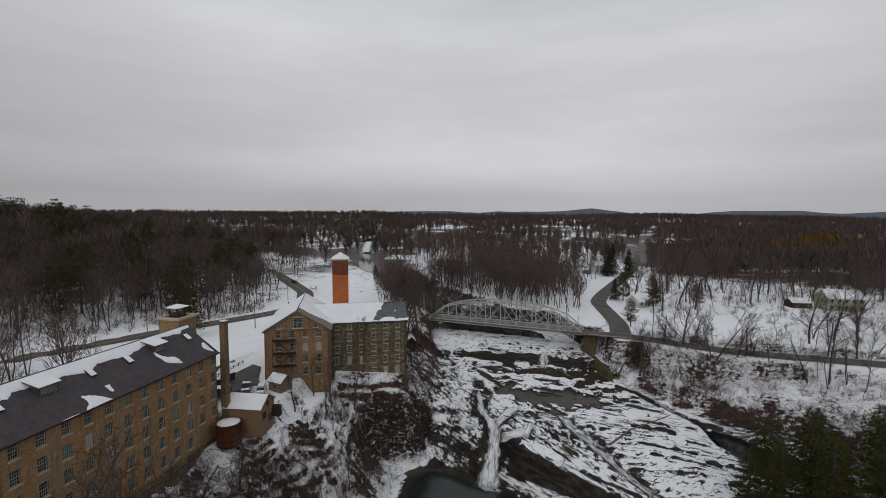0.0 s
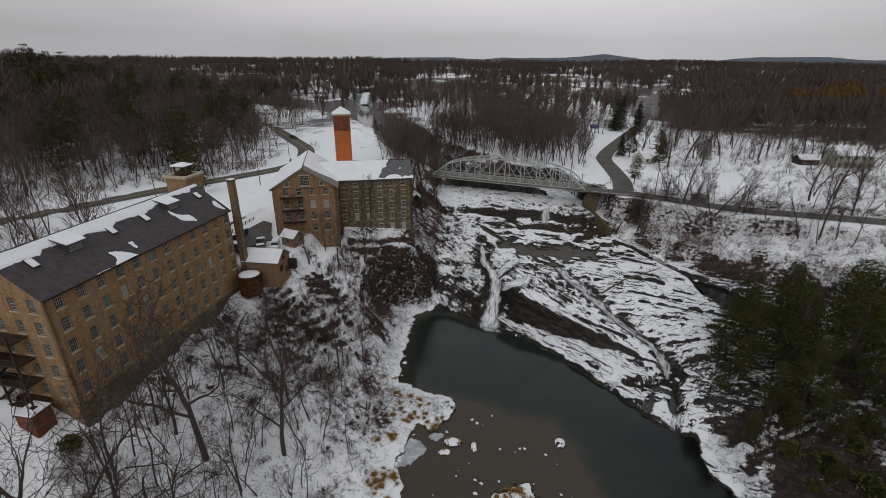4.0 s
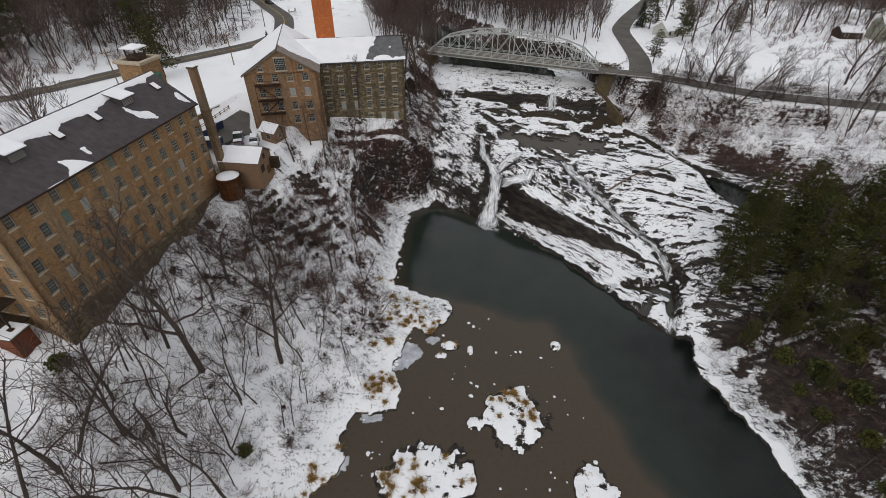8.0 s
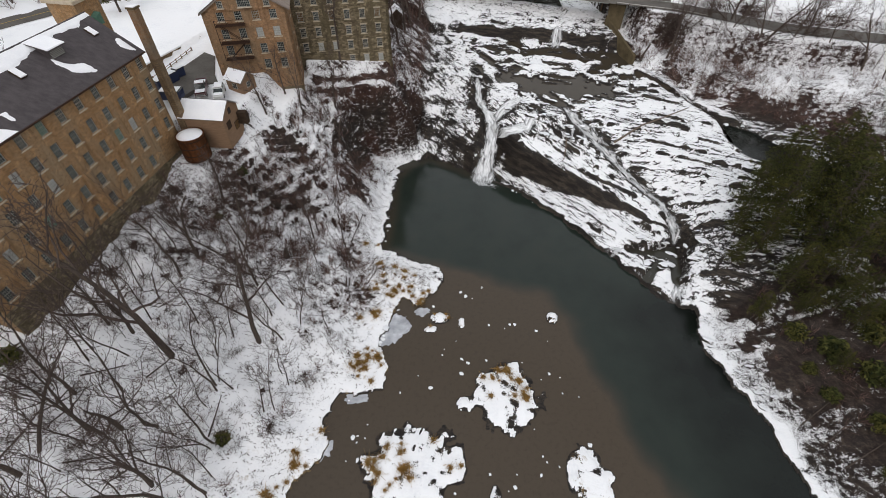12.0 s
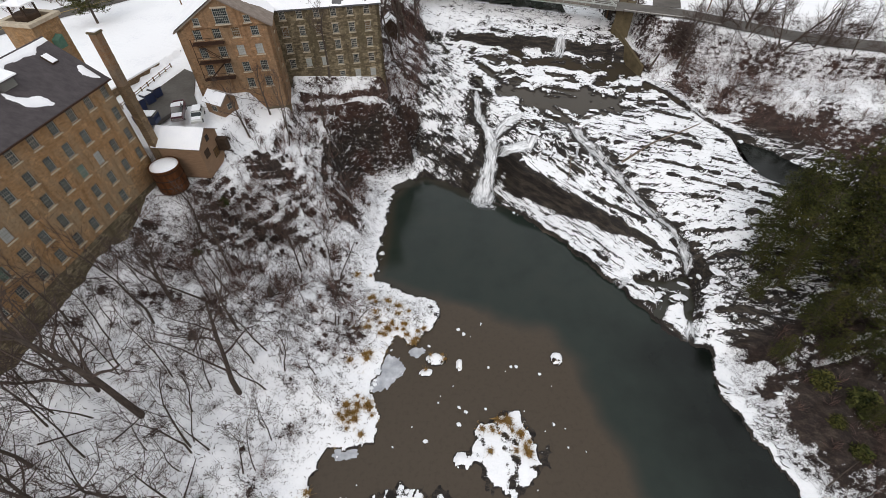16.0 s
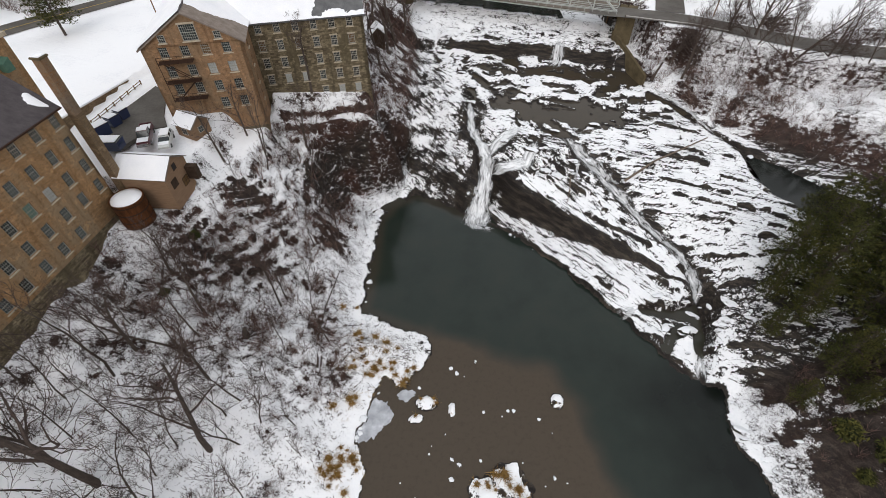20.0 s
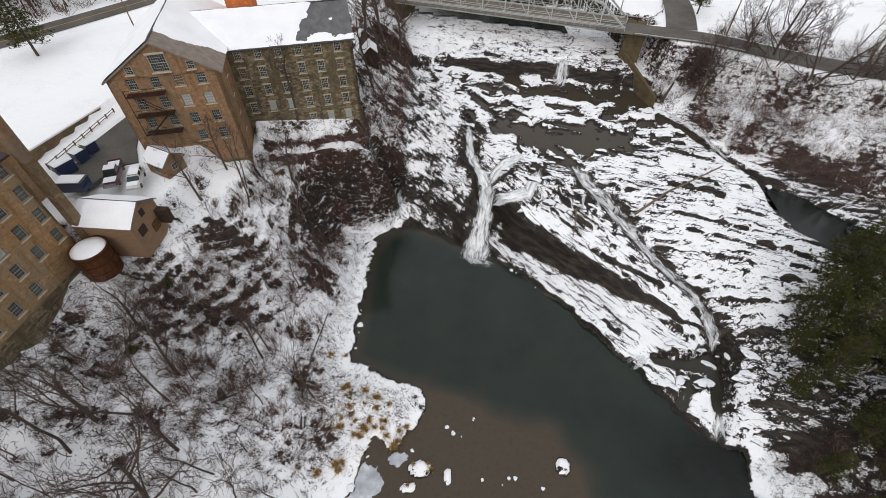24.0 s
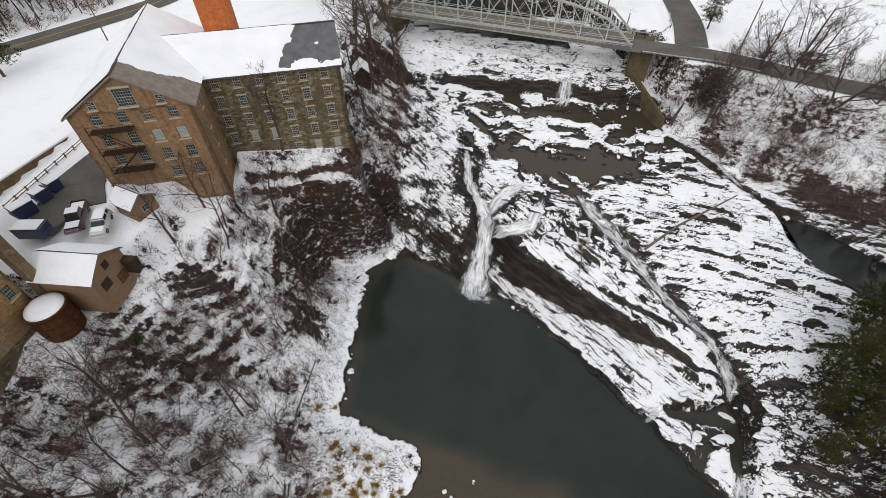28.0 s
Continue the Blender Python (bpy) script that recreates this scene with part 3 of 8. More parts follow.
def slabs(x, y):
    """The sloping rock beside the pool: low shelf, upright face, long slab, cleft, then the platform."""
    s = (x - TIP[0]) * ALONG[0] + (y - TIP[1]) * ALONG[1]
    d = (x - TIP[0]) * INLAND[0] + (y - TIP[1]) * INLAND[1]
    d = d + 0.8 * N3(s / 8, d / 8, 3)
    face = face_line(s)
    cleft = 19.5 - 0.06 * np.clip(s, 0, 30) - 1.0 * np.clip(s - 30, 0, 14)
    top = 8.2 - 0.145 * np.clip(s, -8, 42)
    low = 0.30 + 0.15 * np.clip(d, 0, 14) + 0.7 * smooth(0.8, 1.6, d) + 0.5 * smooth(3.4, 4.0, d - 0.05 * s)
    up_ = (0.20 + 0.35 * smooth(3, -8, s)) * np.clip(d - face, 0, 14) + 0.36 * np.clip(d - cleft, 0, 60)
    return low + np.clip(top - low, 0, 9) * smooth(face - 0.8, face + 0.8, d) + up_, s, d, smooth(cleft + 1, cleft - 1, d)


def plates(u, v, period, rise, seed, dense):
    """Overlapping beds: a short riser towards the pool, then a plate that dips inland; height and bare risers."""
    block = np.floor((u + 1.3 * N3(u / 3, v / 3 + seed, 2)) / (0.9 * period) + 0.37 * np.floor(v / period)).astype(int)
    p = (v + 1.3 * N1(u / 13 + seed, v / 9, 2) + 0.35 * N2(u / 3.0, v / 2.4 + seed, 3) + 0.30 * period * (N5.t[block % 256, 3] - 0.5)) / period
    k = np.floor(p)
    f = p - k
    a = np.clip(0.38 + dense + 1.35 * N4(u / 3.8 + k * 7.31 + seed, k * 3.77, 3), 0, 1)
    w = 0.13 + 0.10 * a
    saw = np.where(f < w, f / w, 1 - (f - w) / (1 - w))
    bare = smooth(0.15, 0.5, a) * smooth(w * (0.75 + 0.9 * a), w * (0.45 + 0.5 * a), f)
    return a * rise * saw, bare


def terrace(z, rise, sharp, wave):
    """Steps of bare rock in a slope: level ledges between short upright risers."""
    k = (z + wave) / rise
    f = k - np.floor(k)
    return (np.floor(k) + (1 - sharp) * f + sharp * smooth(0.5, 0.95, f)) * rise - wave


def outcrop(x, y):
    """How much bare rock shows on the wooded bank: three stretches of broken ledges."""
    g = 0.0
    for cx, cy, ax, ay in ((-30.5, 83.5, 8.5, 6.0), (-29.0, 94.0, 7.0, 5.0), (-41.5, 74.0, 5.0, 4.0), (-22.5, 100.5, 5.0, 4.0)):
        g = np.maximum(g, smooth(1.25, 0.55, np.hypot((x - cx) / ax, (y - cy) / ay) + 0.35 * N2(x / 4, y / 4, 3)))
    return g


def height(x, y):
    """Ground height and the zones that the cover follows."""
    x, y = np.asarray(x, float), np.asarray(y, float)
    d0 = signed(POOL, x, y)
    d = d0 + (0.9 * N4(x / 3.2, y / 3.2, 3) + 0.75 * N5(x / 1.7, y / 1.7, 3, 0.6)) * smooth(125, 100, y)
    left = smooth(8, -4, x - 0.12 * (y - 100))
    # banks of the pool: beach, then a slope; a cliff below the falls mill
    k = 0.56 + 0.75 * smooth(74, 104, y)
    w = 5.5 - 3.0 * smooth(60, 95, y)
    lb = 0.25 + 0.16 * np.clip(d, 0, w) + k * np.clip(d - w, 0, None) + 1.2 * N2(x / 6, y / 6, 4) * smooth(3, 10, d)
    crag = 0.25 + 0.42 * np.clip(d, 0, 8) + (13.5 + 2 * N2(x / 4, y / 4, 3)) * smooth(7.8 + 1.4 * N3(x / 4, y / 4, 2), 12.0, d) + 0.5 * np.clip(d - 11, 0, 20)
    crag = terrace(crag + 0.9 * N5(x / 2.0, y / 2.0, 3) * smooth(6, 9, d), 2.6, 0.9, 1.6 * N3(x / 7, y / 7, 3))
    lb = lb + smooth(7, 11, d) * (terrace(lb, 1.7, 0.9, 1.8 * N3(x / 6 + 4, y / 6, 3)) - lb) * np.clip(0.25 * smooth(62, 76, y) + outcrop(x, y), 0, 1)
    north = smooth(98, 106, y) * smooth(-27, -20, x)
    lb = lb * (1 - north) + crag * north
    rb = 0.35 + 0.10 * np.clip(d, 0, 5) + 0.85 * np.clip(d - 5.0, 0, 12) + 0.18 * np.clip(d - 17, 0, 60) + 1.0 * N2(x / 5, y / 5, 4) * smooth(5, 10, d)
    bank = lb * left + rb * (1 - left)
    # rock shelf and falls
    sl, s, dd, slab = slabs(x, y)
    pl = plateau(x, y)
    west = smooth(13.2, 11.6, x)
    rock = np.minimum(pl, sl) * (1 - west) + np.minimum(pl, 0.5 + 1.3 * np.clip(d0, 0, 4) + 0.62 * np.clip(d0 - 4, 0, 30)) * west
    fd = signed(FALLS, x, y)
    zone = smooth(3.0, -1.0, fd)
    bed = rock + 0.85 * np.clip(fd, 0, None) + 1.2 * N2(x / 5, y / 5, 4) * smooth(0, 6, fd)
    # layered rock: long thin beds
    u = np.where(slab > 0.5, x * 0.62 - y * 0.78, x * 0.95 - y * 0.31)
    v = np.where(slab > 0.5, x * 0.78 + y * 0.62, x * 0.31 + y * 0.95)
    beds = 0.55 * N3(u / 11, v / 2.0, 4, 0.6) + 0.30 * N5(u / 4, v / 0.9, 3)
    thin = -0.12 - 0.22 * slab
    big, bare1 = plates(u, v, 3.4, 0.8, 3.0, thin + 0.35 * N5(x / 12, y / 12, 2))
    small, bare2 = plates(u + 3, v + 50, 1.5, 0.25, 9.0, thin + 0.45 * N3(x / 9 + 7, y / 9, 2))
    crags = 1.5 * N2(x / 3.4, y / 3.4, 4, 0.6)
    r = rock + (big + small) * (1 - west) - 0.35 + crags * west
    bare = np.maximum(bare1, 0.75 * bare2) * (1 - west)
    # the open river above the lip: low islands of rock in shallow water
    open_ = smooth(-0.2, 1.2, sl - pl) * smooth(8, 12, d0) * smooth(114.5, 119, y - 0.25 * np.clip(x - 30, 0, 40))
    uw, vw = u + 2.5 * N2(x / 7, y / 7, 2), v + 1.2 * N5(x / 4, y / 4, 2)
    isl = 1.45 * N3(uw / 3.3 + 40, vw / 1.9, 5, 0.66) + 0.30 * N2(x / 9, y / 9, 2) + 0.34 * smooth(20, 4, x) + 0.34 * smooth(44, 58, x) + 0.06
    run = -0.75 * smooth(1.3, 0.5, np.hypot((x - 32) / 11, (y - 124 + 0.15 * (x - 32)) / 4.2)) - 0.5 * smooth(5, 1, np.hypot((x - 18) / 1.4, (y - 127) / 0.7)) - 0.40 * smooth(4, 1.5, np.abs(y - 142 + 0.2 * (x - 20)))
    flat = pl + np.clip((isl + run) * 1.1, -0.9, 0.45 + 0.25 * beds) - 0.10
    r = r * (1 - open_) + flat * open_
    cd, ca = polyline_dist(CHANNEL, x, y)
    md, ma = polyline_dist(MAINFALL, x, y)
    ed, ea = polyline_dist(CHANNEL_EAST, x, y)
    r = r - np.exp(-(cd / 0.9) ** 2) * 0.9 - np.exp(-(md / 1.4) ** 2) * 1.2 - np.exp(-(ed / (0.7 + 3.3 * smooth(22, 32, ea))) ** 4) * (1.0 + 1.5 * smooth(20, 30, ea))
    h = np.minimum(bank, bed) * (1 - zone) + r * zone
    # terraces on the mill side, then the upland
    level = 20.3 + 1.2 * smooth(95, 102, y) + 3.8 * smooth(87.5, 91, y - 0.2 * (x + 40)) * smooth(-31.5, -34.5, x - 0.2 * (y - 100))
    level = np.where(x < 4, level, 60.0) + 6.0 * smooth(-52, -66, x + 0.22 * (y - 60)) + 9 * smooth(122, 137, y)
    yard = smooth(-0.4, 0.0, (x + 57.5) * -0.96 + (y - 100) * 0.24) * smooth(96, 100, y)
    level = level + 1.5 * yard * (x < 0)
    up_ = upland(x, y)
    h = np.minimum(h, np.minimum(up_, level))
    # the shoulder on which the stone wing stands, ending in the crag
    along_w, front = (x + 28.1) * 0.979 + (y - 113.6) * 0.204, (x + 28.1) * 0.204 - (y - 113.6) * 0.979
    brow = front + 1.3 * N3(x / 5, y / 5, 3)
    shoulder = 24.1 - 0.11 * along_w - 0.75 * np.clip(front, 0, 20) + 0.5 * N2(x / 3, y / 3, 3) * smooth(0.5, 2.5, front) - 17 * smooth(3.4 + 0.05 * along_w, 7.2, brow) - 30 * (1 - smooth(-3, 1, along_w) * smooth(27.0, 18.0, along_w + 3.0 * N2(x / 4, y / 4, 3)) * smooth(-13, -10, front))
    shoulder = np.where(front > 2.5, terrace(shoulder, 2.4, 0.85, 1.5 * N3(x / 6, y / 6, 3)), shoulder)
    h = np.where(d > 1.5, np.maximum(h, shoulder), h)
    rd, ra = polyline_dist(RIVER, x, y)
    wide = 10 - 3.5 * smooth(60, 220, ra)
    bank2 = 20.0 + 0.8 * np.clip(rd - wide + 2.5 * N2(x / 9, y / 9, 3), 0, None)
    above = smooth(161, 166, y + 0.37 * (x - 20))
    h = h * (1 - above) + np.minimum(up_, np.minimum(bank2, np.where((fd < 0) & (y < 178), 20.0, 99))) * above
    h = np.where(signed(LOT, x, y) < 0.5, np.minimum(h, 25.05), h)
    # under the pool, with gravel bars
    bed0 = -0.30 - 0.25 * np.clip(-d, 0, 9)
    for cx, cy, ax, ay in BARS:
        rr = np.hypot((x - cx) / ax, (y - cy) / ay) + 0.42 * N5(x / 1.9, y / 1.9, 4, 0.6)
        bed0 = np.maximum(bed0, np.clip(1.05 - rr, -0.3, 0.5) * 0.9 + 0.02)
    h = np.where(d < 0, bed0, h)
    bs = signed(BASIN, x, y) + 0.7 * N5(x / 1.5, y / 1.5, 3)
    bs = np.minimum(bs, polyline_dist(NOTCH, x, y)[0] - 0.7 + 0.4 * N5(x / 1.2, y / 1.2, 3))
    h = np.where(d > 0.3, np.minimum(h, 0.55 + 2.2 * np.clip(bs, 0, None)), h)
    return h, d, fd, zone, left, slab * zone * (pl > sl), open_ * zone, bare


BASIN = [(37.6, 80.2), (41, 79.4), (44.5, 79.5), (47.2, 80.8), (48.0, 81.2), (47.6, 77.5), (46.4, 74.5), (45.0, 71.6), (44.2, 71.2), (44.6, 74.5), (45.4, 77.2), (43.5, 77.8), (41, 78.2), (38.2, 79.2)]
NOTCH = [(43.8, 76.4), (41.4, 74.4), (39.9, 72.4)]
LOT = [(-49.0, 95.6), (-45.6, 95.0), (-43.6, 99.9), (-41.0, 100.8), (-42.9, 104.3), (-45.6, 112.5), (-48.4, 114.4), (-51.0, 104.0)]
BARS = [(11.0, 49.5, 4.9, 5.2), (-2.8, 39.3, 6.4, 5.8), (21.2, 37.6, 2.8, 4.2), (20.6, 64.2, 1.1, 1.3), (0.9, 64.2, 1.6, 1.1), (-0.6, 61.9, 1.1, 0.8), (5.0, 48.4, 1.5, 1.2), (4.8, 63.2, 0.6, 1.1), (8.3, 35.0, 0.9, 2.2)]


def ground_z(x, y):
    return float(height(np.array([x]), np.array([y]))[0][0])

# ---- ground ----
def axis(*runs):
    out = [runs[0][0]]
    for a, b, s0, s1 in runs:
        n = max(2, int(round((b - a) / ((s0 + s1) / 2))))
        t = np.linspace(0, 1, n + 1)[1:]
        # spacing grows from s0 to s1
        c = t * s0 + t * t * (s1 - s0) / 2
        out += list(a + (b - a) * c / c[-1])
    return np.array(out)


gx = axis((-2600, -300, 130, 12), (-300, -70, 12, 1.4), (-70, -47, 1.2, 0.5), (-47, -20, 0.42, 0.36), (-20, 70, 0.27, 0.27), (70, 120, 0.4, 2.4), (120, 400, 2.6, 16), (400, 2600, 18, 140))
gy = axis((-350, 10, 40, 1.2), (10, 60, 0.7, 0.45), (60, 150, 0.27, 0.27), (150, 260, 0.5, 2.5), (260, 700, 3, 18), (700, 3600, 20, 170))
X, Y = np.meshgrid(gx, gy, indexing="ij")
Z, PD, FD, ZONE, LEFT, SLAB, OPEN, BARE = height(X, Y)
# roads lie level in the land
for line, wd in ((ROAD_NORTH, 3.6), (ROAD_EAST, 3.6), (ROAD_WEST, 3.8)):
    dr, al = polyline_dist(line, X, Y)
    f = smooth(wd + 3, wd + 0.5, dr) * smooth(2, 5, FD)
    Z = Z * (1 - f) + (25.45 if line is not ROAD_WEST else 26.4 + 4 * smooth(-110, -170, X)) * f
# far rise to the horizon
far = np.hypot(X, Y)
Z = Z + 16 * smooth(500, 1600, far) * (1 + 0.6 * N1(X / 420, Y / 420, 2))
slope = np.hypot(np.gradient(Z, gx, axis=0), np.gradient(Z, gy, axis=1))
coarse = N1(X / 5.5, Y / 5.5, 4, 0.6)
fine = N4(X / 1.1, Y / 1.1, 3, 0.6)
u_, v_ = X * 0.95 - Y * 0.31, X * 0.31 + Y * 0.95
streak = N5(u_ / 5.0, v_ / 1.0, 3, 0.6)
# snow lies on what is nearly level; steep beds stay bare
ss_ = (X - TIP[0]) * ALONG[0] + (Y - TIP[1]) * ALONG[1]
dd_ = (X - TIP[0]) * INLAND[0] + (Y - TIP[1]) * INLAND[1] + 0.8 * N3(ss_ / 8, ss_ / 9, 3)
# the upright face under the long slab, wide at the fall and thinning out along it
FACE = smooth(1.9 - 0.042 * ss_, 0.9 - 0.022 * ss_, np.abs(dd_ - face_line(ss_) - 0.2)) * smooth(-5, -2, ss_) * smooth(38, 31, ss_) * SLAB
FACE = FACE * smooth(-0.75, -0.3, N2(X / 4, Y / 4, 3))
# a second, shorter break in the slab
FACE = np.maximum(FACE, smooth(0.75, 0.35, polyline_dist([(33.0, 97.2), (37.6, 94.2), (41.8, 91.4)], X, Y)[0] + 0.35 * fine))
lift = Z - (12.2 + 0.115 * np.clip(Y - 114, -20, 31))
snow_rock = 0.93 - 0.70 * BARE - 0.45 * smooth(0.8, 1.7, slope) - 0.75 * FACE + 0.12 * streak + 0.18 * coarse - 0.45 * smooth(0.9, 0.2, Z)
snow_rock = snow_rock - 0.32 * smooth(1.2, 0.4, np.hypot((X - 24) / 11, (Y - 112) / 6)) * smooth(-0.35, 0.1, N2(X / 2.6, Y / 2.6, 3))
snow_rock = snow_rock - 0.7 * smooth(0.3, -0.1, signed(BASIN, X, Y)) - 0.40 * smooth(47.5, 51, X + 1.5 * coarse) * smooth(84, 78, Y) - 0.34 * smooth(66, 71, X + 1.5 * coarse) * smooth(84, 92, Y)
md_, cd_, ed_ = (polyline_dist(l, X, Y)[0] for l in (MAINFALL, CHANNEL[:6], CHANNEL_EAST))
sd_ = polyline_dist([(23.8, 114.5), (21.0, 109.6), (17.5, 109.6), (14.2, 110.6)], X, Y)[0]
sd_ = np.minimum(sd_, polyline_dist([(21.6, 117.6), (17.8, 116.8), (13.9, 113.6)], X, Y)[0])
sd_ = np.minimum(sd_, polyline_dist([(32.4, 111.4), (30.0, 104.5)], X, Y)[0])
# spray keeps the rock beside falling water bare
wob_ = 2.2 * N2(X / 2.3 + 11, Y / 2.3, 3, 0.6)
wet = np.maximum(smooth(3.8, 1.2, md_ + wob_), np.maximum(smooth(2.8, 0.8, sd_ + wob_), np.maximum(smooth(2.2, 0.7, cd_ + wob_), smooth(1.9, 0.6, ed_ + 0.7 * wob_))))
wl_ = smooth(13.5, 11.5, X) * np.maximum(smooth(126, 120, Y), smooth(8, 3, X) * smooth(156, 146, Y))
snow_rock = snow_rock * (1 - wl_) + wl_ * (0.53 + 0.15 * smooth(118, 126, Y) + 0.60 * N2(X / 3.2 + 5, Y / 2.2, 4, 0.6) - 0.25 * smooth(0.9, 1.8, slope))
snow_rock = snow_rock - 0.48 * wet
snow_rock = snow_rock * (1 - OPEN) + OPEN * np.where(Y + 0.22 * (X - 20) < 146, 1.08 * smooth(-0.30, 0.08, lift) - 0.25 * slope + 0.25 * coarse + 0.10 * streak, 1.02 - 0.35 * slope + 0.4 * streak)
snow_bank = 0.68 - 0.16 * np.clip(slope - 0.4, 0, 2) + 0.55 * coarse + 0.22 * fine
wood = LEFT * smooth(7, 13, PD) * smooth(62, 74, Y) * smooth(120, 112, Y)
earth = smooth(0.0, 0.30, N3(X / 5.0 + 9, Y / 3.0, 4, 0.6)) * LEFT * smooth(6, 10, PD)
snow_bank = snow_bank - earth * (0.20 * smooth(60, 76, Y) + 0.06)
ROCKY = outcrop(X, Y) * LEFT
snow_bank = snow_bank - ROCKY * (0.06 + 0.55 * N4(X / 1.9, Y / 1.2, 3, 0.6)) - 0.30 * LEFT * smooth(1.5, 2.6, slope) * smooth(6, 9, PD)
snow_bank = snow_bank - (0.38 - 0.80 * N4(X / 2.6, Y / 1.8, 3, 0.6)) * (1 - LEFT) * smooth(3.5, 6.5, PD + 2.5 * coarse - 3.0 * smooth(46, 36, Y)) * smooth(100, 88, Y)
snow_bank = snow_bank + (0.26 * smooth(86, 96, Y) * smooth(-14, -24, X) - 0.16 * smooth(98, 104, Y) * smooth(-22, -14, X) + 0.12) * LEFT * smooth(5, 9, PD) + 0.42 * N4(X / 1.9 + 3, Y / 1.3, 3, 0.6) * LEFT
snow_bank = snow_bank + 0.15 * wood + 0.34 * N5(X / 1.2 + 8, Y / 0.8, 3, 0.6) * LEFT * smooth(6, 9, PD)
snow_bank = snow_bank + 0.30 * LEFT * smooth(70, 58, Y) + 0.7 * smooth(22, 24.5, Z) * smooth(0.6, 0.25, slope) + 0.5 * LEFT * smooth(0.5, 0.25, slope) * smooth(17, 19.5, Z)
CLIFF = LEFT * smooth(97, 104, Y) * smooth(124, 119, Y) * smooth(-27, -22, X) * smooth(3.2, 5.0, PD + 0.8 * fine) * smooth(18.5, 15.5, Z + 2.0 * coarse - 0.25 * (X + 12)) * smooth(2.0, 4.0, Z) * smooth(6, 3, X) * smooth(-0.50, -0.05, N1(X / 5 + 3, Y / 5 + Z / 6, 3, 0.6))
steep = np.maximum(0.85 * smooth(1.7, 2.7, slope) * LEFT, CLIFF)
snow_bank = snow_bank * (1 - steep) + steep * (0.27 + 0.42 * smooth(1.4, 0.7, slope) + 0.25 * N4(X / 3.0, Y / 2.0 + Z / 1.2, 3, 0.6))
snow = snow_rock * ZONE + snow_bank * (1 - ZONE)
east_bank = (1 - LEFT) * (1 - ZONE) * smooth(165, 150, Y)
snow = snow + east_bank * smooth(84, 96, Y) * (0.19 - 0.40 * smooth(18.5, 13.5, Z + 1.5 * coarse))
beach = smooth(0.2, 0.7, PD) * smooth(5.5, 3.0, PD) * LEFT * smooth(3.6, 2.2, Z)
snow = snow * (1 - 0.8 * beach) + 0.8 * beach * (0.92 + 0.35 * fine)
snow = np.where(PD < 0, 0.80 + 0.95 * fine - 2.0 * smooth(0.10, -0.02, Z), snow)
snow = np.where((PD < 0.9) & (PD >= 0), snow - 0.7 * smooth(0.40, 0.05, Z), snow)
above_bridge = smooth(162, 168, Y + 0.37 * (X - 20))
snow = snow * (1 - above_bridge) + (0.80 + 0.35 * coarse - 0.5 * smooth(0.4, 0.8, slope)) * above_bridge
forest = smooth(-0.3, 0.1, N1(X / 60, Y / 60, 3)) * smooth(260, 400, far)
snow = snow - 0.75 * forest - 0.20 * smooth(-66, -85, X) * (Y > 60)
grass = smooth(0.0, 0.5, coarse + 0.25) * smooth(6.5, 3, np.abs(PD - 2.6)) * smooth(82, 74, Y) * LEFT
grass = np.maximum(grass, (PD < 0) * smooth(0.1, 0.3, Z) * smooth(0.0, 0.4, coarse + 0.2))
litter = np.clip((1 - ZONE) * smooth(1, 5, PD) * (0.85 + 0.6 * coarse) * (1 - 0.9 * CLIFF) * (1 - 0.55 * ROCKY) * (1 - 0.65 * (1 - LEFT) * smooth(90, 82, Y)), 0, 1)
speck = np.clip((1 - ZONE) * smooth(0.5, 3, PD) * smooth(0.9, 0.2, beach * 0.5) * smooth(25.5, 24.0, Z) + 0.42 * beach, 0, 1) * (1 - 0.5 * LEFT * smooth(70, 60, Y + 4 * coarse))
solid("ground", np.stack([X, Y, Z], -1).reshape(-1, 3), grid_faces(len(gx), len(gy)), M_GROUND,
      "snow-dusted ground with dark layered rock and leaf litter", "ground", "structure", True, None,
      {"snow": snow.ravel(), "litter": litter.ravel(), "grass": (grass * 0.65).ravel(), "speck": speck.ravel(), "slab": np.maximum(SLAB, ZONE * smooth(13.5, 11.5, X) * smooth(124, 116, Y)).ravel(), "rock": ZONE.ravel()})

# ---- water ----
px_ = np.concatenate([np.linspace(-52, -20, 30), np.linspace(-19, 56, 170), np.linspace(57, 82, 20)])
py_ = np.concatenate([np.linspace(-150, 15, 50), np.linspace(16, 116, 220)])
WX, WY = np.meshgrid(px_, py_, indexing="ij")
edge_d = -signed(POOL, WX, WY)
# silt: the shallow, brown part of the pool
SILT = [(-30, 81), (-6, 76), (5, 75.5), (11, 72), (19, 68.5), (22.9, 63.7), (24.3, 57.5), (26, 51), (27.5, 44), (31, 34), (36, 20), (40, 0), (40, -150), (-60, -150)]
silt_and_shade = smooth(3.4, -3.0, signed(SILT, WX, WY) + 2.2 * N1(WX / 7, WY / 7, 4))
silt_and_shade = np.maximum(silt_and_shade, smooth(2.6, 0.4, edge_d) * smooth(20, 5, WX) * 0.38)
# blacker along the pine bank: a dark reflection painted into the water colour
silt_and_shade = 0.2 + 0.8 * silt_and_shade - 0.15 * smooth(18, 2, edge_d) * smooth(22, 36, WX) * smooth(74, 64, WY)
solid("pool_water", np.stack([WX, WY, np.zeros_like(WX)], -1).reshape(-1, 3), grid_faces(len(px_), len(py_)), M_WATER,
      "still dark green river pool turning brown over silt", "pool", "structure", True, None, {"shallow": np.clip(silt_and_shade, 0, 1).ravel()})
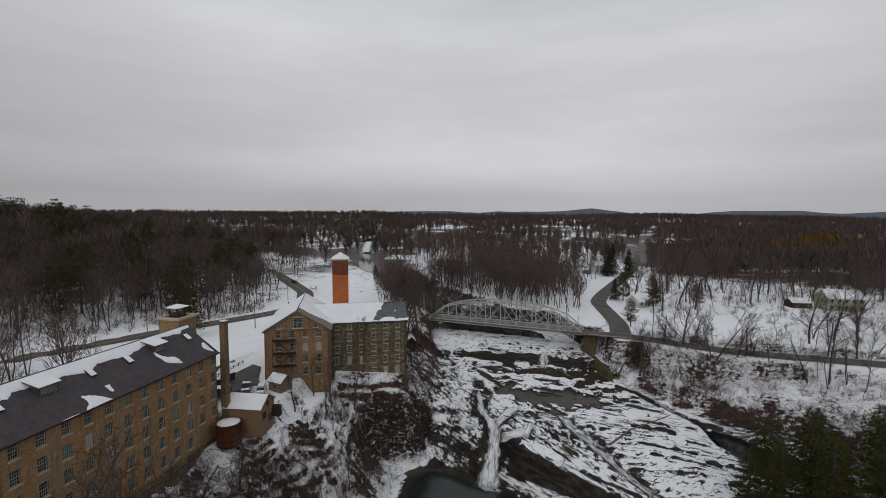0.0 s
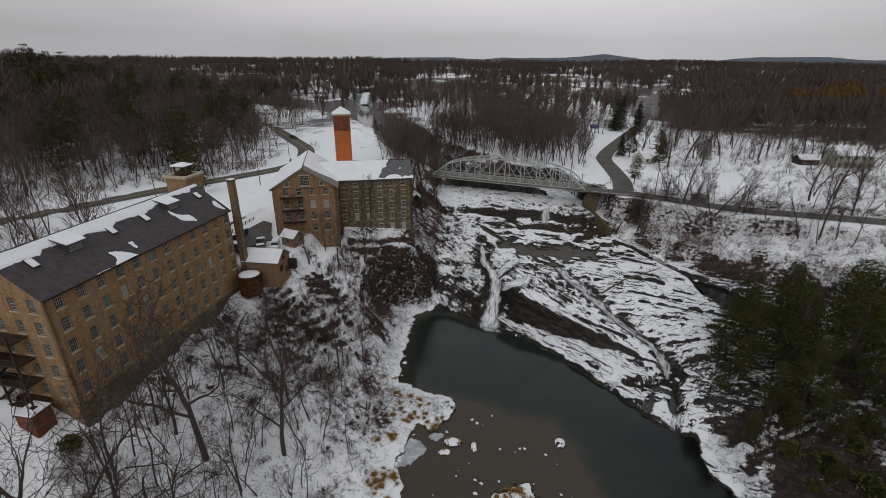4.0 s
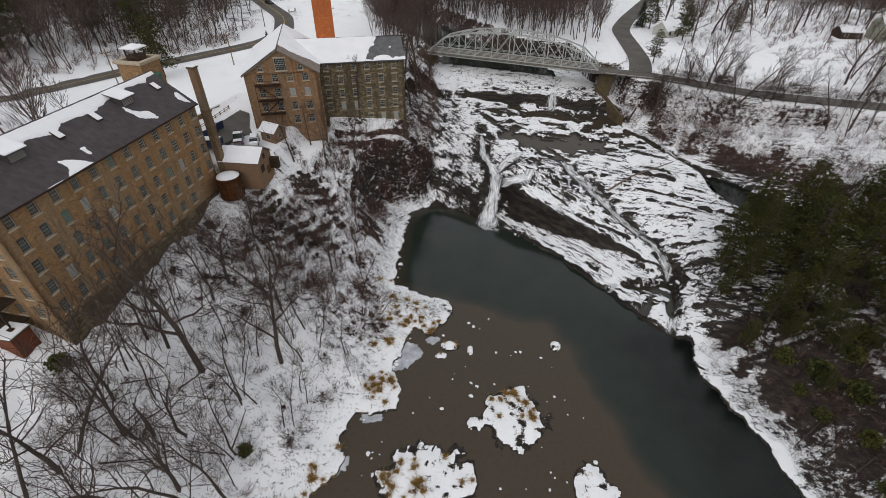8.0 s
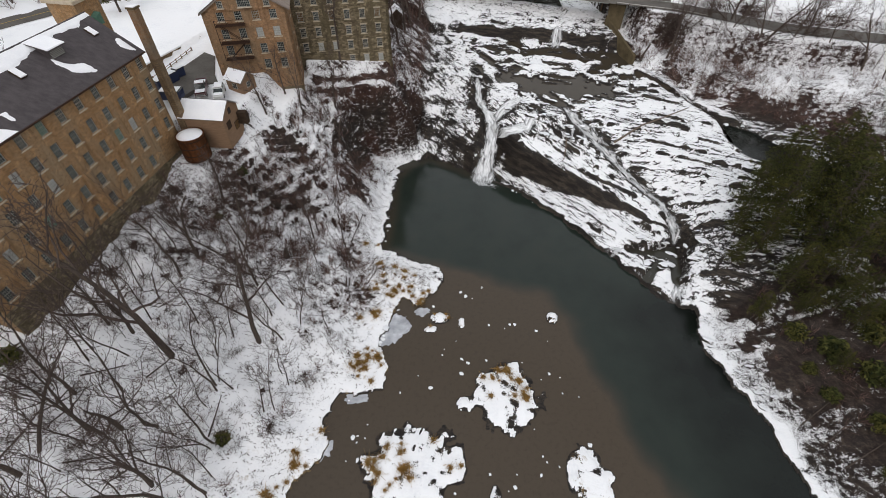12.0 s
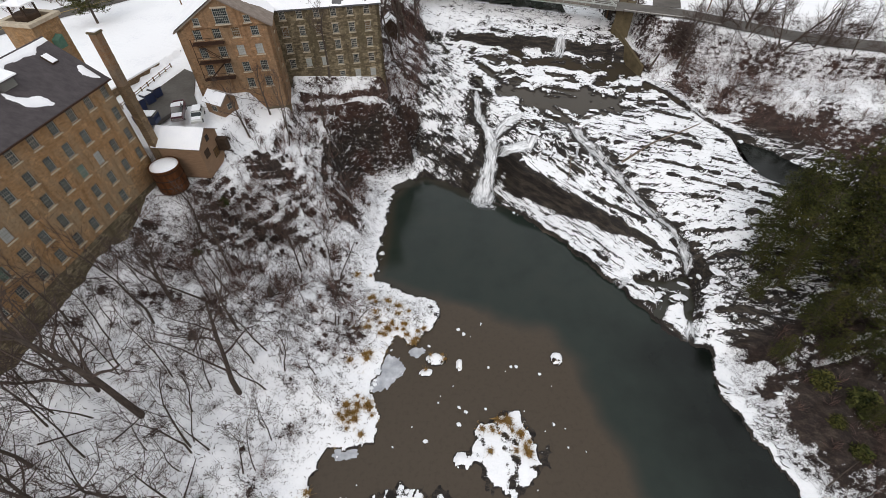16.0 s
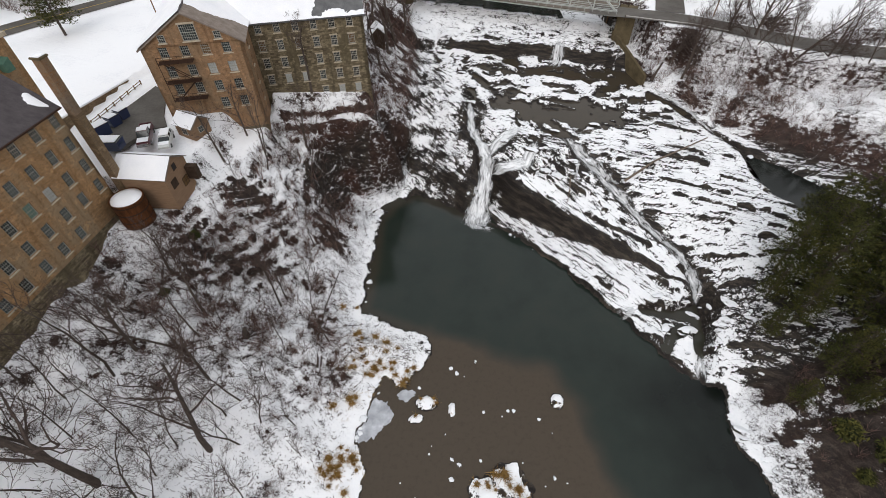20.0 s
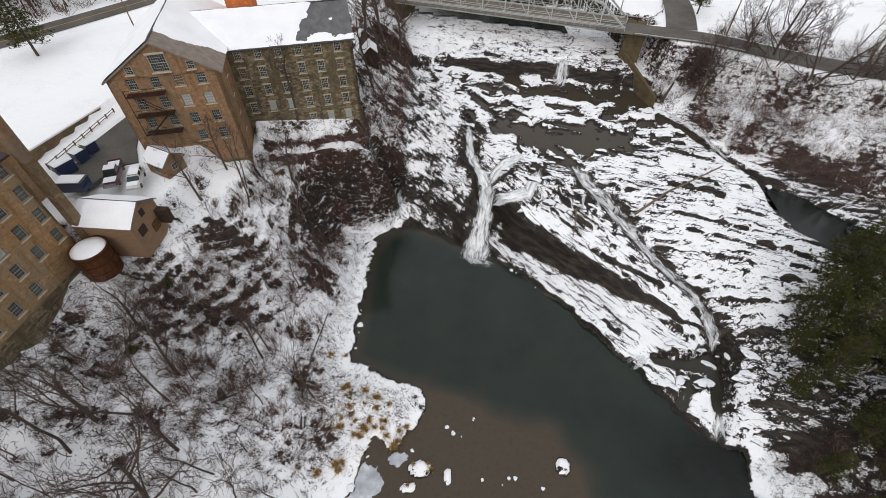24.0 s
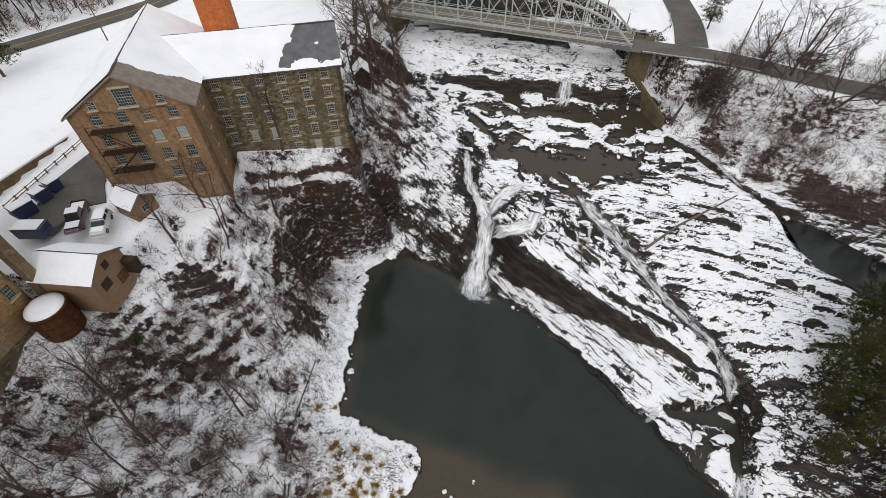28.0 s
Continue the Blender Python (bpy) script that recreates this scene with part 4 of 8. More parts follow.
qx, qy = np.linspace(-3, 58, 150), np.linspace(110, 150, 110)
QX, QY = np.meshgrid(qx, qy, indexing="ij")
QZ = 12.2 + 0.115 * np.clip(QY - 114, -20, 31) - 0.34
qo = height(QX, QY)
keep = (qo[6] > 0.15) & (qo[2] < 0.5) & (QY + 0.22 * (QX - 20) < 147.2)
cell = grid_faces(len(qx), len(qy))
cell = cell[keep.ravel()[cell].all(1)]
solid("river_shelf_water", np.stack([QX, QY, QZ], -1).reshape(-1, 3), cell, M_WATER, "shallow brown river running over the rock shelf", "river", "structure", True, None,
      {"shallow": np.full(QX.size, 0.62)})
bx_, by_ = np.meshgrid(np.linspace(36, 50, 30), np.linspace(70, 83, 30), indexing="ij")
cell = grid_faces(30, 30)
cell = cell[(np.minimum(signed(BASIN, bx_, by_), polyline_dist(NOTCH, bx_, by_)[0]) < 1.3).ravel()[cell].all(1)]
solid("plunge_basin_water", np.stack([bx_, by_, np.full_like(bx_, 0.8)], -1).reshape(-1, 3), cell, M_WATER, "small dark brown basin below the cleft", "river", "structure", True, None, {"shallow": np.full(bx_.size, 0.46)})
rx_, ry_ = np.linspace(-140, 60, 160), np.linspace(150, 720, 240)
UX, UY = np.meshgrid(rx_, ry_, indexing="ij")
UZ = 20.6 + 9.0 * smooth(480, 520, UY)
rd_, ra_ = polyline_dist(RIVER, UX, UY)
cell = grid_faces(len(rx_), len(ry_))
keep = ((rd_ < 15) & (UY + 0.37 * (UX - 20) > 162.5)).ravel()
cell = cell[keep[cell].all(1)]
solid("upper_river_water", np.stack([UX, UY, UZ], -1).reshape(-1, 3), cell, M_WATER, "dark slow river above the bridge", "river", "structure", True, None,
      {"shallow": np.full(UX.size, 0.2)})


def falling(name, line, widths, lift, label, n=9, thick=1.0, noise_amp=0.18, seed=1):
    """A ribbon of white water laid down a run of places."""
    F = Field(seed)
    pts = [Vector(p) for p in line]
    fine_, wid = [], []
    for i in range(len(pts) - 1):
        m = max(2, int((pts[i + 1] - pts[i]).length / 0.35))
        for k in range(m):
            t = k / m
            fine_.append(pts[i].lerp(pts[i + 1], t))
            wid.append(widths[i] + (widths[i + 1] - widths[i]) * t)
    fine_.append(pts[-1])
    wid.append(widths[-1])
    V, T, A, L = [], [], [], []
    for i, (p, w) in enumerate(zip(fine_, wid)):
        d = fine_[min(i + 1, len(fine_) - 1)] - fine_[max(i - 1, 0)]
        side = Vector((d.y, -d.x, 0))
        side = side.normalized() if side.length > 1e-4 else Vector((1, 0, 0))
        for j in range(n):
            a = j / (n - 1) * 2 - 1
            wob = noise_amp * float(F(np.array([i * 0.35]), np.array([a * 4.0]), 3)[0])
            q = p + side * (a * w / 2 * (1 + 0.25 * float(F(np.array([i * 0.2]), np.array([7.0 + (a > 0) * 5]), 2)[0])))
            V.append((q.x, q.y, q.z + lift * (1 - 0.6 * a * a) + wob))
            A.append(a * w / 2)
            L.append(i * 0.35 + seed * 3.1)
            T.append(thick * (1.0 - 0.75 * abs(a) ** 2.2) * min(1.0, 0.35 + 0.13 * (len(fine_) - 1 - i), 0.35 + 0.10 * i))
    V = np.array(V)
    V[:, 2] = np.maximum(V[:, 2], height(V[:, 0], V[:, 1])[0] + 0.10)
    return solid(name, V, grid_faces(len(fine_), n), M_FOAM, label, "waterfall", "", True, None, {"thick": T, "across": A, "along": L})

# ---- walls, windows, roofs ----
def wall_shape(length, z0, z1, openings, thick=0.55, top=None, uo=0.0):
    """A wall in the plane y = 0, outside towards -y, x from 0; top: extra (x, z) corners of a gable. Openings (x0, z0, x1, z1) go through."""
    s = Shape()
    xs = sorted({0.0, length, *(o[0] for o in openings), *(o[2] for o in openings), *((t[0] for t in top) if top else ())})
    zs = sorted({z0, z1, *(o[1] for o in openings), *(o[3] for o in openings)})

    def hole(a, b):
        return any(o[0] <= a <= o[2] and o[1] <= b <= o[3] for o in openings)

    def quad(p, flip):
        uv = [(a[0] + uo, a[2]) for a in p]
        s.face(*(reversed(p) if flip else p), uv=list(reversed(uv)) if flip else uv)

    for xa, xb in zip(xs, xs[1:]):
        for za, zb in zip(zs, zs[1:]):
            if hole((xa + xb) / 2, (za + zb) / 2):
                continue
            for y, fl in ((0.0, False), (thick, True)):
                quad([(xa, y, za), (xb, y, za), (xb, y, zb), (xa, y, zb)], fl)
    for a, b, c, d in openings:
        for p in ([(a, 0, b), (a, thick, b), (c, thick, b), (c, 0, b)], [(a, 0, d), (c, 0, d), (c, thick, d), (a, thick, d)],
                  [(a, 0, b), (a, 0, d), (a, thick, d), (a, thick, b)], [(c, 0, b), (c, thick, b), (c, thick, d), (c, 0, d)]):
            s.face(*p, uv=[(q[0] + q[1] + uo, q[2]) for q in p])
    if top:
        line = [(0.0, z1)] + [t for t in top] + [(length, z1)]
        holes = [o for o in openings if o[3] > z1]
        for (xa, za), (xb, zb) in zip(line, line[1:]):
            for y, fl in ((0.0, False), (thick, True)):
                quad([(xa, y, z1), (xb, y, z1), (xb, y, zb), (xa, y, za)] if za > z1 or zb > z1 else [(xa, y, z1), (xb, y, z1), (xb, y, zb)], fl)
    for x in (0.0, length):
        p = [(x, 0, z0), (x, thick, z0), (x, thick, z1), (x, 0, z1)]
        s.face(*p, uv=[(q[1], q[2]) for q in p])
    return s


WINDOW_CACHE = {}


def lattice(s, xs, zs, y0, y1):
    """One sash: a plate with an opening in every second cell both ways."""
    nx, nz = len(xs), len(zs)
    k = len(s.v)
    s.v += [(x, y, z) for y in (y0, y1) for x in xs for z in zs]
    at = lambda i, j, b: k + b * nx * nz + i * nz + j
    full = lambda i, j: 0 <= i < nx - 1 and 0 <= j < nz - 1 and not (i % 2 and j % 2)
    for i in range(nx - 1):
        for j in range(nz - 1):
            if not full(i, j):
                continue
            q = [(i, j), (i + 1, j), (i + 1, j + 1), (i, j + 1)]
            s.f.append(tuple(at(*p, 0) for p in q))
            s.f.append(tuple(at(*p, 1) for p in reversed(q)))
            for e, (di, dj) in enumerate(((0, -1), (1, 0), (0, 1), (-1, 0))):
                if not full(i + di, j + dj):
                    p, r = q[e], q[(e + 1) % 4]
                    s.f.append((at(*r, 0), at(*p, 0), at(*p, 1), at(*r, 1)))


def window_meshes(w, h, kind):
    """Shared meshes of one size of window: frame with glazing bars, pane, sill, lintel."""
    key = (w, h, kind)
    if key in WINDOW_CACHE:
        return WINDOW_CACHE[key]
    fr = Shape()
    t = 0.09
    cols = max(3, round(w / 0.30))
    rows = max(4, round(h / 0.36) // 2 * 2)
    xs, zs = [0], [0]
    for i in range(cols):
        x = t + (w - 2 * t) * i / cols
        xs += [x if i == 0 else x + 0.018, t + (w - 2 * t) * (i + 1) / cols - (0.018 if i < cols - 1 else 0)]
    for i in range(rows):
        z, e = t + (h - 2 * t) * i / rows, 0.045 if i == rows // 2 else 0.018
        e2 = 0.045 if i + 1 == rows // 2 else 0.018
        zs += [z if i == 0 else z + e, t + (h - 2 * t) * (i + 1) / rows - (e2 if i < rows - 1 else 0)]
    xs.append(w)
    zs.append(h)
    lattice(fr, xs, zs, 0.16, 0.25)
    pane = Shape().box(t * 0.6, 0.21, t * 0.6, w - t * 0.6, 0.235, h - t * 0.6)
    sill = Shape().box(-0.16, -0.13, -0.17, w + 0.16, 0.14, -0.005, bevel=0.02)
    lint = Shape().box(-0.14, -0.035, h + 0.005, w + 0.14, 0.14, h + 0.25, bevel=0.015)
    mats = {"old": M_FRAME, "white": M_FRAME_W, "stone": M_FRAME_W, "board": M_FRAME, "shutter": M_FRAME, "green": M_FRAME}[kind]
    fill = {"board": M_BOARD, "shutter": M_SHUTTER, "green": M_GREEN}.get(kind, M_GLASS)
    WINDOW_CACHE[key] = (fr.mesh("window_frame", mats), pane.mesh("pane", fill), sill.mesh("window_sill", M_TRIM), lint.mesh("lintel", M_TRIM))
    return WINDOW_CACHE[key]


def window(parent, base, x, z, w, h, kind="old", lintel=False, sill=True):
    """A window in a wall whose plane is given by base; x, z: its lower left corner."""
    fr, pane, si, li = window_meshes(w, h, kind)
    win = part("window", fr, None, parent, at=base @ Matrix.Translation((x, 0, z)))
    if kind in ("board", "shutter", "green"):
        tagged(win, {"board": "window closed with pale boards", "shutter": "window closed with brown boards", "green": "window with a green cover"}[kind])
    part("pane", pane, None, win)
    if sill:
        part("window_sill", si, None, win)
    if lintel:
        part("lintel", li, None, win)
    return win


def roof_slab(p0, pu, pv, thick=0.22, seg=1):
    """A slab of roof from its low corner p0, along the eave to pu and up the slope to pv."""
    p0, pu, pv = Vector(p0), Vector(pu), Vector(pv)
    n = (pu - p0).cross(pv - p0).normalized()
    q = pu + pv - p0
    s = Shape()
    lo = [p - n * thick for p in (p0, pu, q, pv)]
    hi = [p0, pu, q, pv]
    s.face(*hi)
    s.face(*reversed(lo))
    for i in range(4):
        j = (i + 1) % 4
        s.face(lo[i], lo[j], hi[j], hi[i])
    return s


def roof_snow(name, p0, pu, pv, mask, parent, step=0.28, thick=0.13, seed=5, label="", lift=0.012):
    """A broken sheet of snow on a roof plane: mask(a, b, metres along, metres up) is above nought where snow lies."""
    F = Field(seed)
    p0, pu, pv = Vector(p0), Vector(pu), Vector(pv)
    U, V = pu - p0, pv - p0
    n = U.cross(V).normalized()
    nu, nv = max(4, int(U.length / step)), max(4, int(V.length / step))
    a, b = np.meshgrid(np.linspace(0, 1, nu + 1), np.linspace(0, 1, nv + 1), indexing="ij")
    g = mask(a, b, a * U.length, b * V.length) + 0.32 * F(a * U.length / 2.2, b * V.length / 2.2, 4, 0.6) + 0.20 * F(a * U.length / 0.7 + 5, b * V.length / 0.7, 3, 0.6)
    z = lift + thick * smooth(0, 0.35, g) * (1 + 0.3 * F(a * U.length / 1.3 + 9, b * V.length / 1.3, 2)) - 0.05 * (g <= 0)
    pts = np.array(p0) + a[..., None] * np.array(U) + b[..., None] * np.array(V) + z[..., None] * np.array(n)
    f = grid_faces(nu + 1, nv + 1)
    f = f[(g.ravel()[f] > 0).sum(1) >= 2]
    used, inv = np.unique(f, return_inverse=True)
    return solid(name, pts.reshape(-1, 3)[used], inv.reshape(f.shape), M_SNOW, label, "", "", True, parent)


def frame_of(ax, ay, bx, by):
    """The plane of a wall from a to b as seen from outside, left to right; x along it, -y outward."""
    d = Vector((bx - ax, by - ay, 0))
    ang = math.atan2(d.y, d.x)
    return Matrix.Translation((ax, ay, 0)) @ Matrix.Rotation(ang, 4, "Z"), d.length


# ---- long mill beside the pool ----
LA, LB = Vector((-50.4, 49.6, 0)), Vector((-43.2, 85.5, 0))
LW, LEAVE, LRIDGE, LBASE = 13.0, 37.45, 42.0, 16.5
ldir = (LB - LA).normalized()
lout = Vector((ldir.y, -ldir.x, 0))
LC, LD = LB - lout * LW, LA - lout * LW
mill = thing("long_mill", Matrix.Identity(4), "long five-storey ochre brick mill, slate roof partly under snow", "mill")
wall_m, wall_len = frame_of(LA.x, LA.y, LB.x, LB.y)
ops = []
WW, WH = 1.15, 1.9
LROWS = [c - WH / 2 for c in (36.15, 32.9, 29.6, 26.3, 23.0)]
lcols = [1.85 - WW / 2 + 3.065 * i for i in range(12)]
for r, z in enumerate(LROWS):
    for c, x in enumerate(lcols):
        if r == 4 and c > 9:
            continue
        ops.append((x, z, x + WW, z + WH))
body = part("wall", wall_shape(wall_len, LBASE, LEAVE, ops), M_BRICK, mill, "ochre brick front wall", wall_m)
random.seed(4)
for r, z in enumerate(LROWS):
    for c, x in enumerate(lcols):
        if r == 4 and c > 9:
            continue
        kind = "white" if r == 0 and c not in (3, 8) else "old"
        if (r, c) in ((0, 5), (1, 2), (2, 8), (3, 3)):
            kind = "green"
        if (r, c) in ((1, 3), (2, 4), (2, 9), (3, 1)):
            kind = "board"
        window(mill, wall_m, x, z, WW, WH, kind)
# plinth of rubble at the foot of the wall
part("plinth", box_uv(Shape().box(-0.06, -0.07, LBASE, wall_len + 0.06, 0.0, 21.2).mesh("plinth", M_STONE)), None, mill, "rough stone footing", wall_m)
end_m, end_len = frame_of(LD.x, LD.y, LA.x, LA.y)
eops, ewin = [], []
for r, z in enumerate(LROWS):
    for c, x in enumerate((1.3, 4.3, 7.4, 10.4)):
        eops.append((x, z, x + WW, z + WH))
part("wall", wall_shape(end_len, LBASE, LEAVE, eops, top=[(end_len / 2, LRIDGE)], uo=3.0), M_BRICK, mill, "gable end of ochre brick", end_m)
for o in eops:
    window(mill, end_m, o[0], o[1], WW, WH, "old")
far_m, far_len = frame_of(LB.x, LB.y, LC.x, LC.y)
part("wall", wall_shape(far_len, LBASE, LEAVE, [], top=[(far_len / 2, LRIDGE)], uo=7.0), M_BRICK, mill, "", far_m)
back_m, back_len = frame_of(LC.x, LC.y, LD.x, LD.y)
part("wall", wall_shape(back_len, LBASE, LEAVE, [], uo=11.0), M_BRICK, mill, "", back_m)
up = Vector((0, 0, 1))
over = 0.45
drop = over * (LRIDGE - LEAVE) / (LW / 2)
e0 = LA + lout * over - ldir * 0.35 + up * (LEAVE - drop + 0.24)
e1 = LB + lout * over + ldir * 0.35 + up * (LEAVE - drop + 0.24)
rg0 = (LA + LD) / 2 - ldir * 0.35 + up * (LRIDGE + 0.24)
rg1 = (LB + LC) / 2 + ldir * 0.35 + up * (LRIDGE + 0.24)
w0 = LD - lout * over - ldir * 0.35 + up * (LEAVE - drop + 0.24)
w1 = LC - lout * over + ldir * 0.35 + up * (LEAVE - drop + 0.24)
part("roof", roof_slab(e0, e1, rg0), M_SLATE, mill, "dark slate slope")
part("roof", roof_slab(w1, w0, rg1), M_SLATE, mill, "dark slate slope")
part("gutter", Shape().tube(e0 + lout * 0.05 - up * 0.12, e1 + lout * 0.05 - up * 0.12, 0.11, 0.11, 8), M_IRON, mill, "rusty eaves gutter")
part("ridge_cap", Shape().tube(rg0 + up * 0.03, rg1 + up * 0.03, 0.14, 0.14, 6), M_SLATE, mill)
LSLOPE = (rg0 - e0).length
LLEN = (e1 - e0).length


def patch(m, v, pts):
    """Distance inside an outline on the slates."""
    return -signed(pts, m, v)


def long_snow(a, b, m, v):
    edge = np.interp(m, (0, 5.1, 6.0, 8.4, 10.4, 12.1, 15.8, 17.4, 22.1, 25.8, 28.6, 30.4, 34.3, 35.4, 37), (6.3, 6.0, 6.9, 6.7, 5.9, 6.5, 5.7, 6.8, 6.2, 6.8, 6.4, 7.5, 6.9, 7.7, 7.7))
    g = (v - edge) * 1.1
    g = np.maximum(g, 0.8 * patch(m, v, [(10.2, -0.3), (15.0, -0.3), (14.2, 1.4), (12.9, 2.5), (11.5, 2.7), (11.8, 1.3)]))
    g = np.maximum(g, 0.9 * patch(m, v, [(15.2, 2.7), (16.3, 2.6), (16.0, 0.9), (15.6, 1.0)]))
    g = np.maximum(g, 0.9 * patch(m, v, [(26.6, 6.0), (27.3, 4.0), (29.0, 2.6), (29.6, 0.7), (28.3, 1.2), (26.4, 2.3), (26.2, 4.2)]))
    g = np.maximum(g, 0.9 * patch(m, v, [(36.9, 3.8), (36.9, 0.3), (36.0, 1.0), (35.2, 2.1), (35.9, 3.4)]))
    g = np.maximum(g, -0.25 + 0.1 * patch(m, v, [(6.5, 0.2), (10.5, 0.2), (10.5, 3.5), (8.0, 4.4)]))
    return np.maximum(g, 0.30 - v * 1.6 - 0.10 * np.abs(m - 9)) - 0.10


roof_snow("roof_snow", e0, e1, rg0, long_snow, mill, step=0.19, thick=0.10, label="patches of snow left on the slates")
roof_snow("roof_snow", w1, w0, rg1, lambda a, b, m, v: 0.8 + 0 * a, mill, seed=8, step=0.6)
roof_n = (e1 - e0).cross(rg0 - e0).normalized()
roof_up = (rg0 - e0).normalized()
roof_m = Matrix((ldir.to_4d(), roof_up.to_4d(), roof_n.to_4d(), (0, 0, 0, 1))).transposed()
for i in range(4):
    roof_m[3][i] = 1.0 if i == 3 else 0.0
roof_m.translation = e0


def skylight(m, v):
    at = roof_m @ Matrix.Translation((m, v, 0))
    s = part("skylight", Shape().box(0, 0, 0.0, 0.95, 1.5, 0.22, bevel=0.02), M_WOODD, mill, "skylight under a cap of snow", at)
    part("snow_cap", Shape().box(0.03, 0.03, 0.222, 0.92, 1.47, 0.36, bevel=0.05), M_SNOW, s)


def dormer(m, v):
    """A small louvred dormer with a roof that falls forward."""
    f = Matrix.Translation(roof_m @ Vector((m, v, 0))) @ Matrix.Rotation(math.atan2(ldir.y, ldir.x), 4, "Z")
    run, rise, top = 2.6, 1.82, 1.2
    d = part("dormer", Shape().profile([(0, -0.2), (run, rise), (0, top)], 0, 2.3, Matrix.Rotation(radians(90), 4, "Z") @ Matrix.Scale(-1, 4, (0, 1, 0))), M_SLATE, mill, "louvred roof dormer capped with snow", f)
    for k in range(6):
        part("louvre", Shape().box(0.12, -0.06, 0.10 + 0.17 * k, 2.18, 0.02, 0.17 + 0.17 * k), M_FRAME, d)
    side = Matrix.Rotation(radians(90), 4, "Z") @ Matrix.Scale(-1, 4, (0, 1, 0))
    part("dormer_roof", Shape().profile([(-0.4, top - 0.08), (run + 0.2, rise + 0.06), (run + 0.2, rise + 0.16), (-0.4, top + 0.03)], -0.35, 2.65, side), M_SLATE, d)
    part("snow_cap", Shape().profile([(-0.36, top + 0.035), (run + 0.3, rise + 0.165), (run + 0.3, rise + 0.30), (-0.3, top + 0.16)], -0.3, 2.6, side), M_SNOW, d)


for m, v in ((2.9, 4.6), (15.0, 4.8), (21.3, 4.7), (34.2, 5.0)):
    skylight(m, v)
for m, v in ((8.0, 4.8), (26.6, 5.0)):
    dormer(m, v)
# brick stack at the mill's far corner
st = thing("brick_chimney", Matrix.Translation((-42.1, 86.6, 0)) @ Matrix.Rotation(math.atan2(ldir.y, ldir.x), 4, "Z"), "tall square brick chimney stack beside the long mill", "chimney")
part("shaft", box_uv(Shape().box(-0.58, -0.58, 17.0, 0.58, 0.58, 36.0).mesh("shaft", M_WALLSTONE)), None, st, "grey-brown stone lower shaft")
part("shaft", box_uv(Shape().box(-0.55, -0.55, 36.0, 0.55, 0.55, 43.0).mesh("shaft", M_CHIM)), None, st, "orange-brown brick upper shaft")
part("cap", Shape().box(-0.68, -0.68, 43.0, 0.68, 0.68, 43.25, bevel=0.04), M_CONC, st)
part("snow_cap", Shape().box(-0.6, -0.6, 43.252, 0.6, 0.6, 43.40, bevel=0.07), M_SNOW, st)
# stair tower with an open lantern behind the ridge
tw = thing("lantern_tower", Matrix.Translation((-54.4, 92.6, 0)) @ Matrix.Rotation(math.atan2(ldir.y, ldir.x), 4, "Z"), "square brick stair tower with an open lantern under snow", "tower")
part("shaft", box_uv(Shape().box(-2.35, -2.35, 22, 2.35, 2.35, 42.4).mesh("shaft", M_BRICK)), None, tw)
for q in ((-2.7, -2.7, 2.7, -1.9), (-2.7, 1.9, 2.7, 2.7), (-2.7, -1.9, -1.9, 1.9), (1.9, -1.9, 2.7, 1.9)):
    part("coping", Shape().box(q[0], q[1], 42.4, q[2], q[3], 42.9, bevel=0.04), M_TRIM, tw, "pale stone coping")
for sx in (-1, 1):
    for sy in (-1, 1):
        part("post", Shape().box(sx * 1.0 - 0.1, sy * 1.0 - 0.1, 42.4, sx * 1.0 + 0.1, sy * 1.0 + 0.1, 44.6), M_WOODD, tw)
part("canopy", Shape().lathe([(2.15, 44.6), (2.15, 44.75), (0.15, 45.3)], 4, Matrix.Rotation(radians(45), 4, "Z")), M_SNOW, tw, "low hipped cap under snow")
part("cistern", Shape().lathe([(1.5, 42.4), (1.55, 43.3), (1.4, 43.4)], 14), M_WOODD, tw)
part("bulkhead", Shape().profile([(-0.6, 39.0), (0.5, 39.0), (0.5, 40.6), (-0.6, 40.1)], -3.4, -2.36), M_GREEN, tw, "green copper stair bulkhead")

# ---- mill by the falls: brick gable block and stone wing ----
FU, FV = Vector((0.979, 0.204, 0)), Vector((-0.204, 0.979, 0))
GL = Vector((-41.0, 103.4, 0))
GW, GEAVE, GRIDGE = 14.7, 36.6, 41.2
GR = GL + FU * GW
GDEPTH = 22.0
fm = thing("falls_mill", Matrix.Identity(4), "brown brick gabled mill with a rubble stone wing, snowy roofs", "mill")
f_m, f_len = frame_of(GL.x, GL.y, GR.x, GR.y)
G = []      # openings of the gable front: x, z, width, height, kind
for r, z in enumerate((35.9, 32.8, 29.9, 26.95)):
    for c, x in enumerate((3.0, 6.05, 9.05, 12.1)):
        kind = "old"
        if (r, c) == (0, 2):
            kind = "shutter"
        if r == 1 and c >= 2:
            kind = "board"
        if r == 3 and c < 2:
            continue
        w, h = 1.25, 1.75
        G.append((x - w / 2, z - h / 2, w, h, kind))
# (the two small attic lights sit in the gable itself)
gops = [(x, z, x + w, z + h) for x, z, w, h, k in G]
part("wall", wall_shape(f_len, 20.0, GEAVE, gops, top=[(f_len / 2, GRIDGE)]), M_BRICK2, fm, "brown brick gable front", f_m)
for x, z, w, h, k in G:
    window(fm, f_m, x, z, w, h, k)
for x in (3.5, 11.4):
    window(fm, f_m @ Matrix.Translation((0, -0.265, 0)), x - 0.5, 37.3, 1.0, 1.1, "old", False)
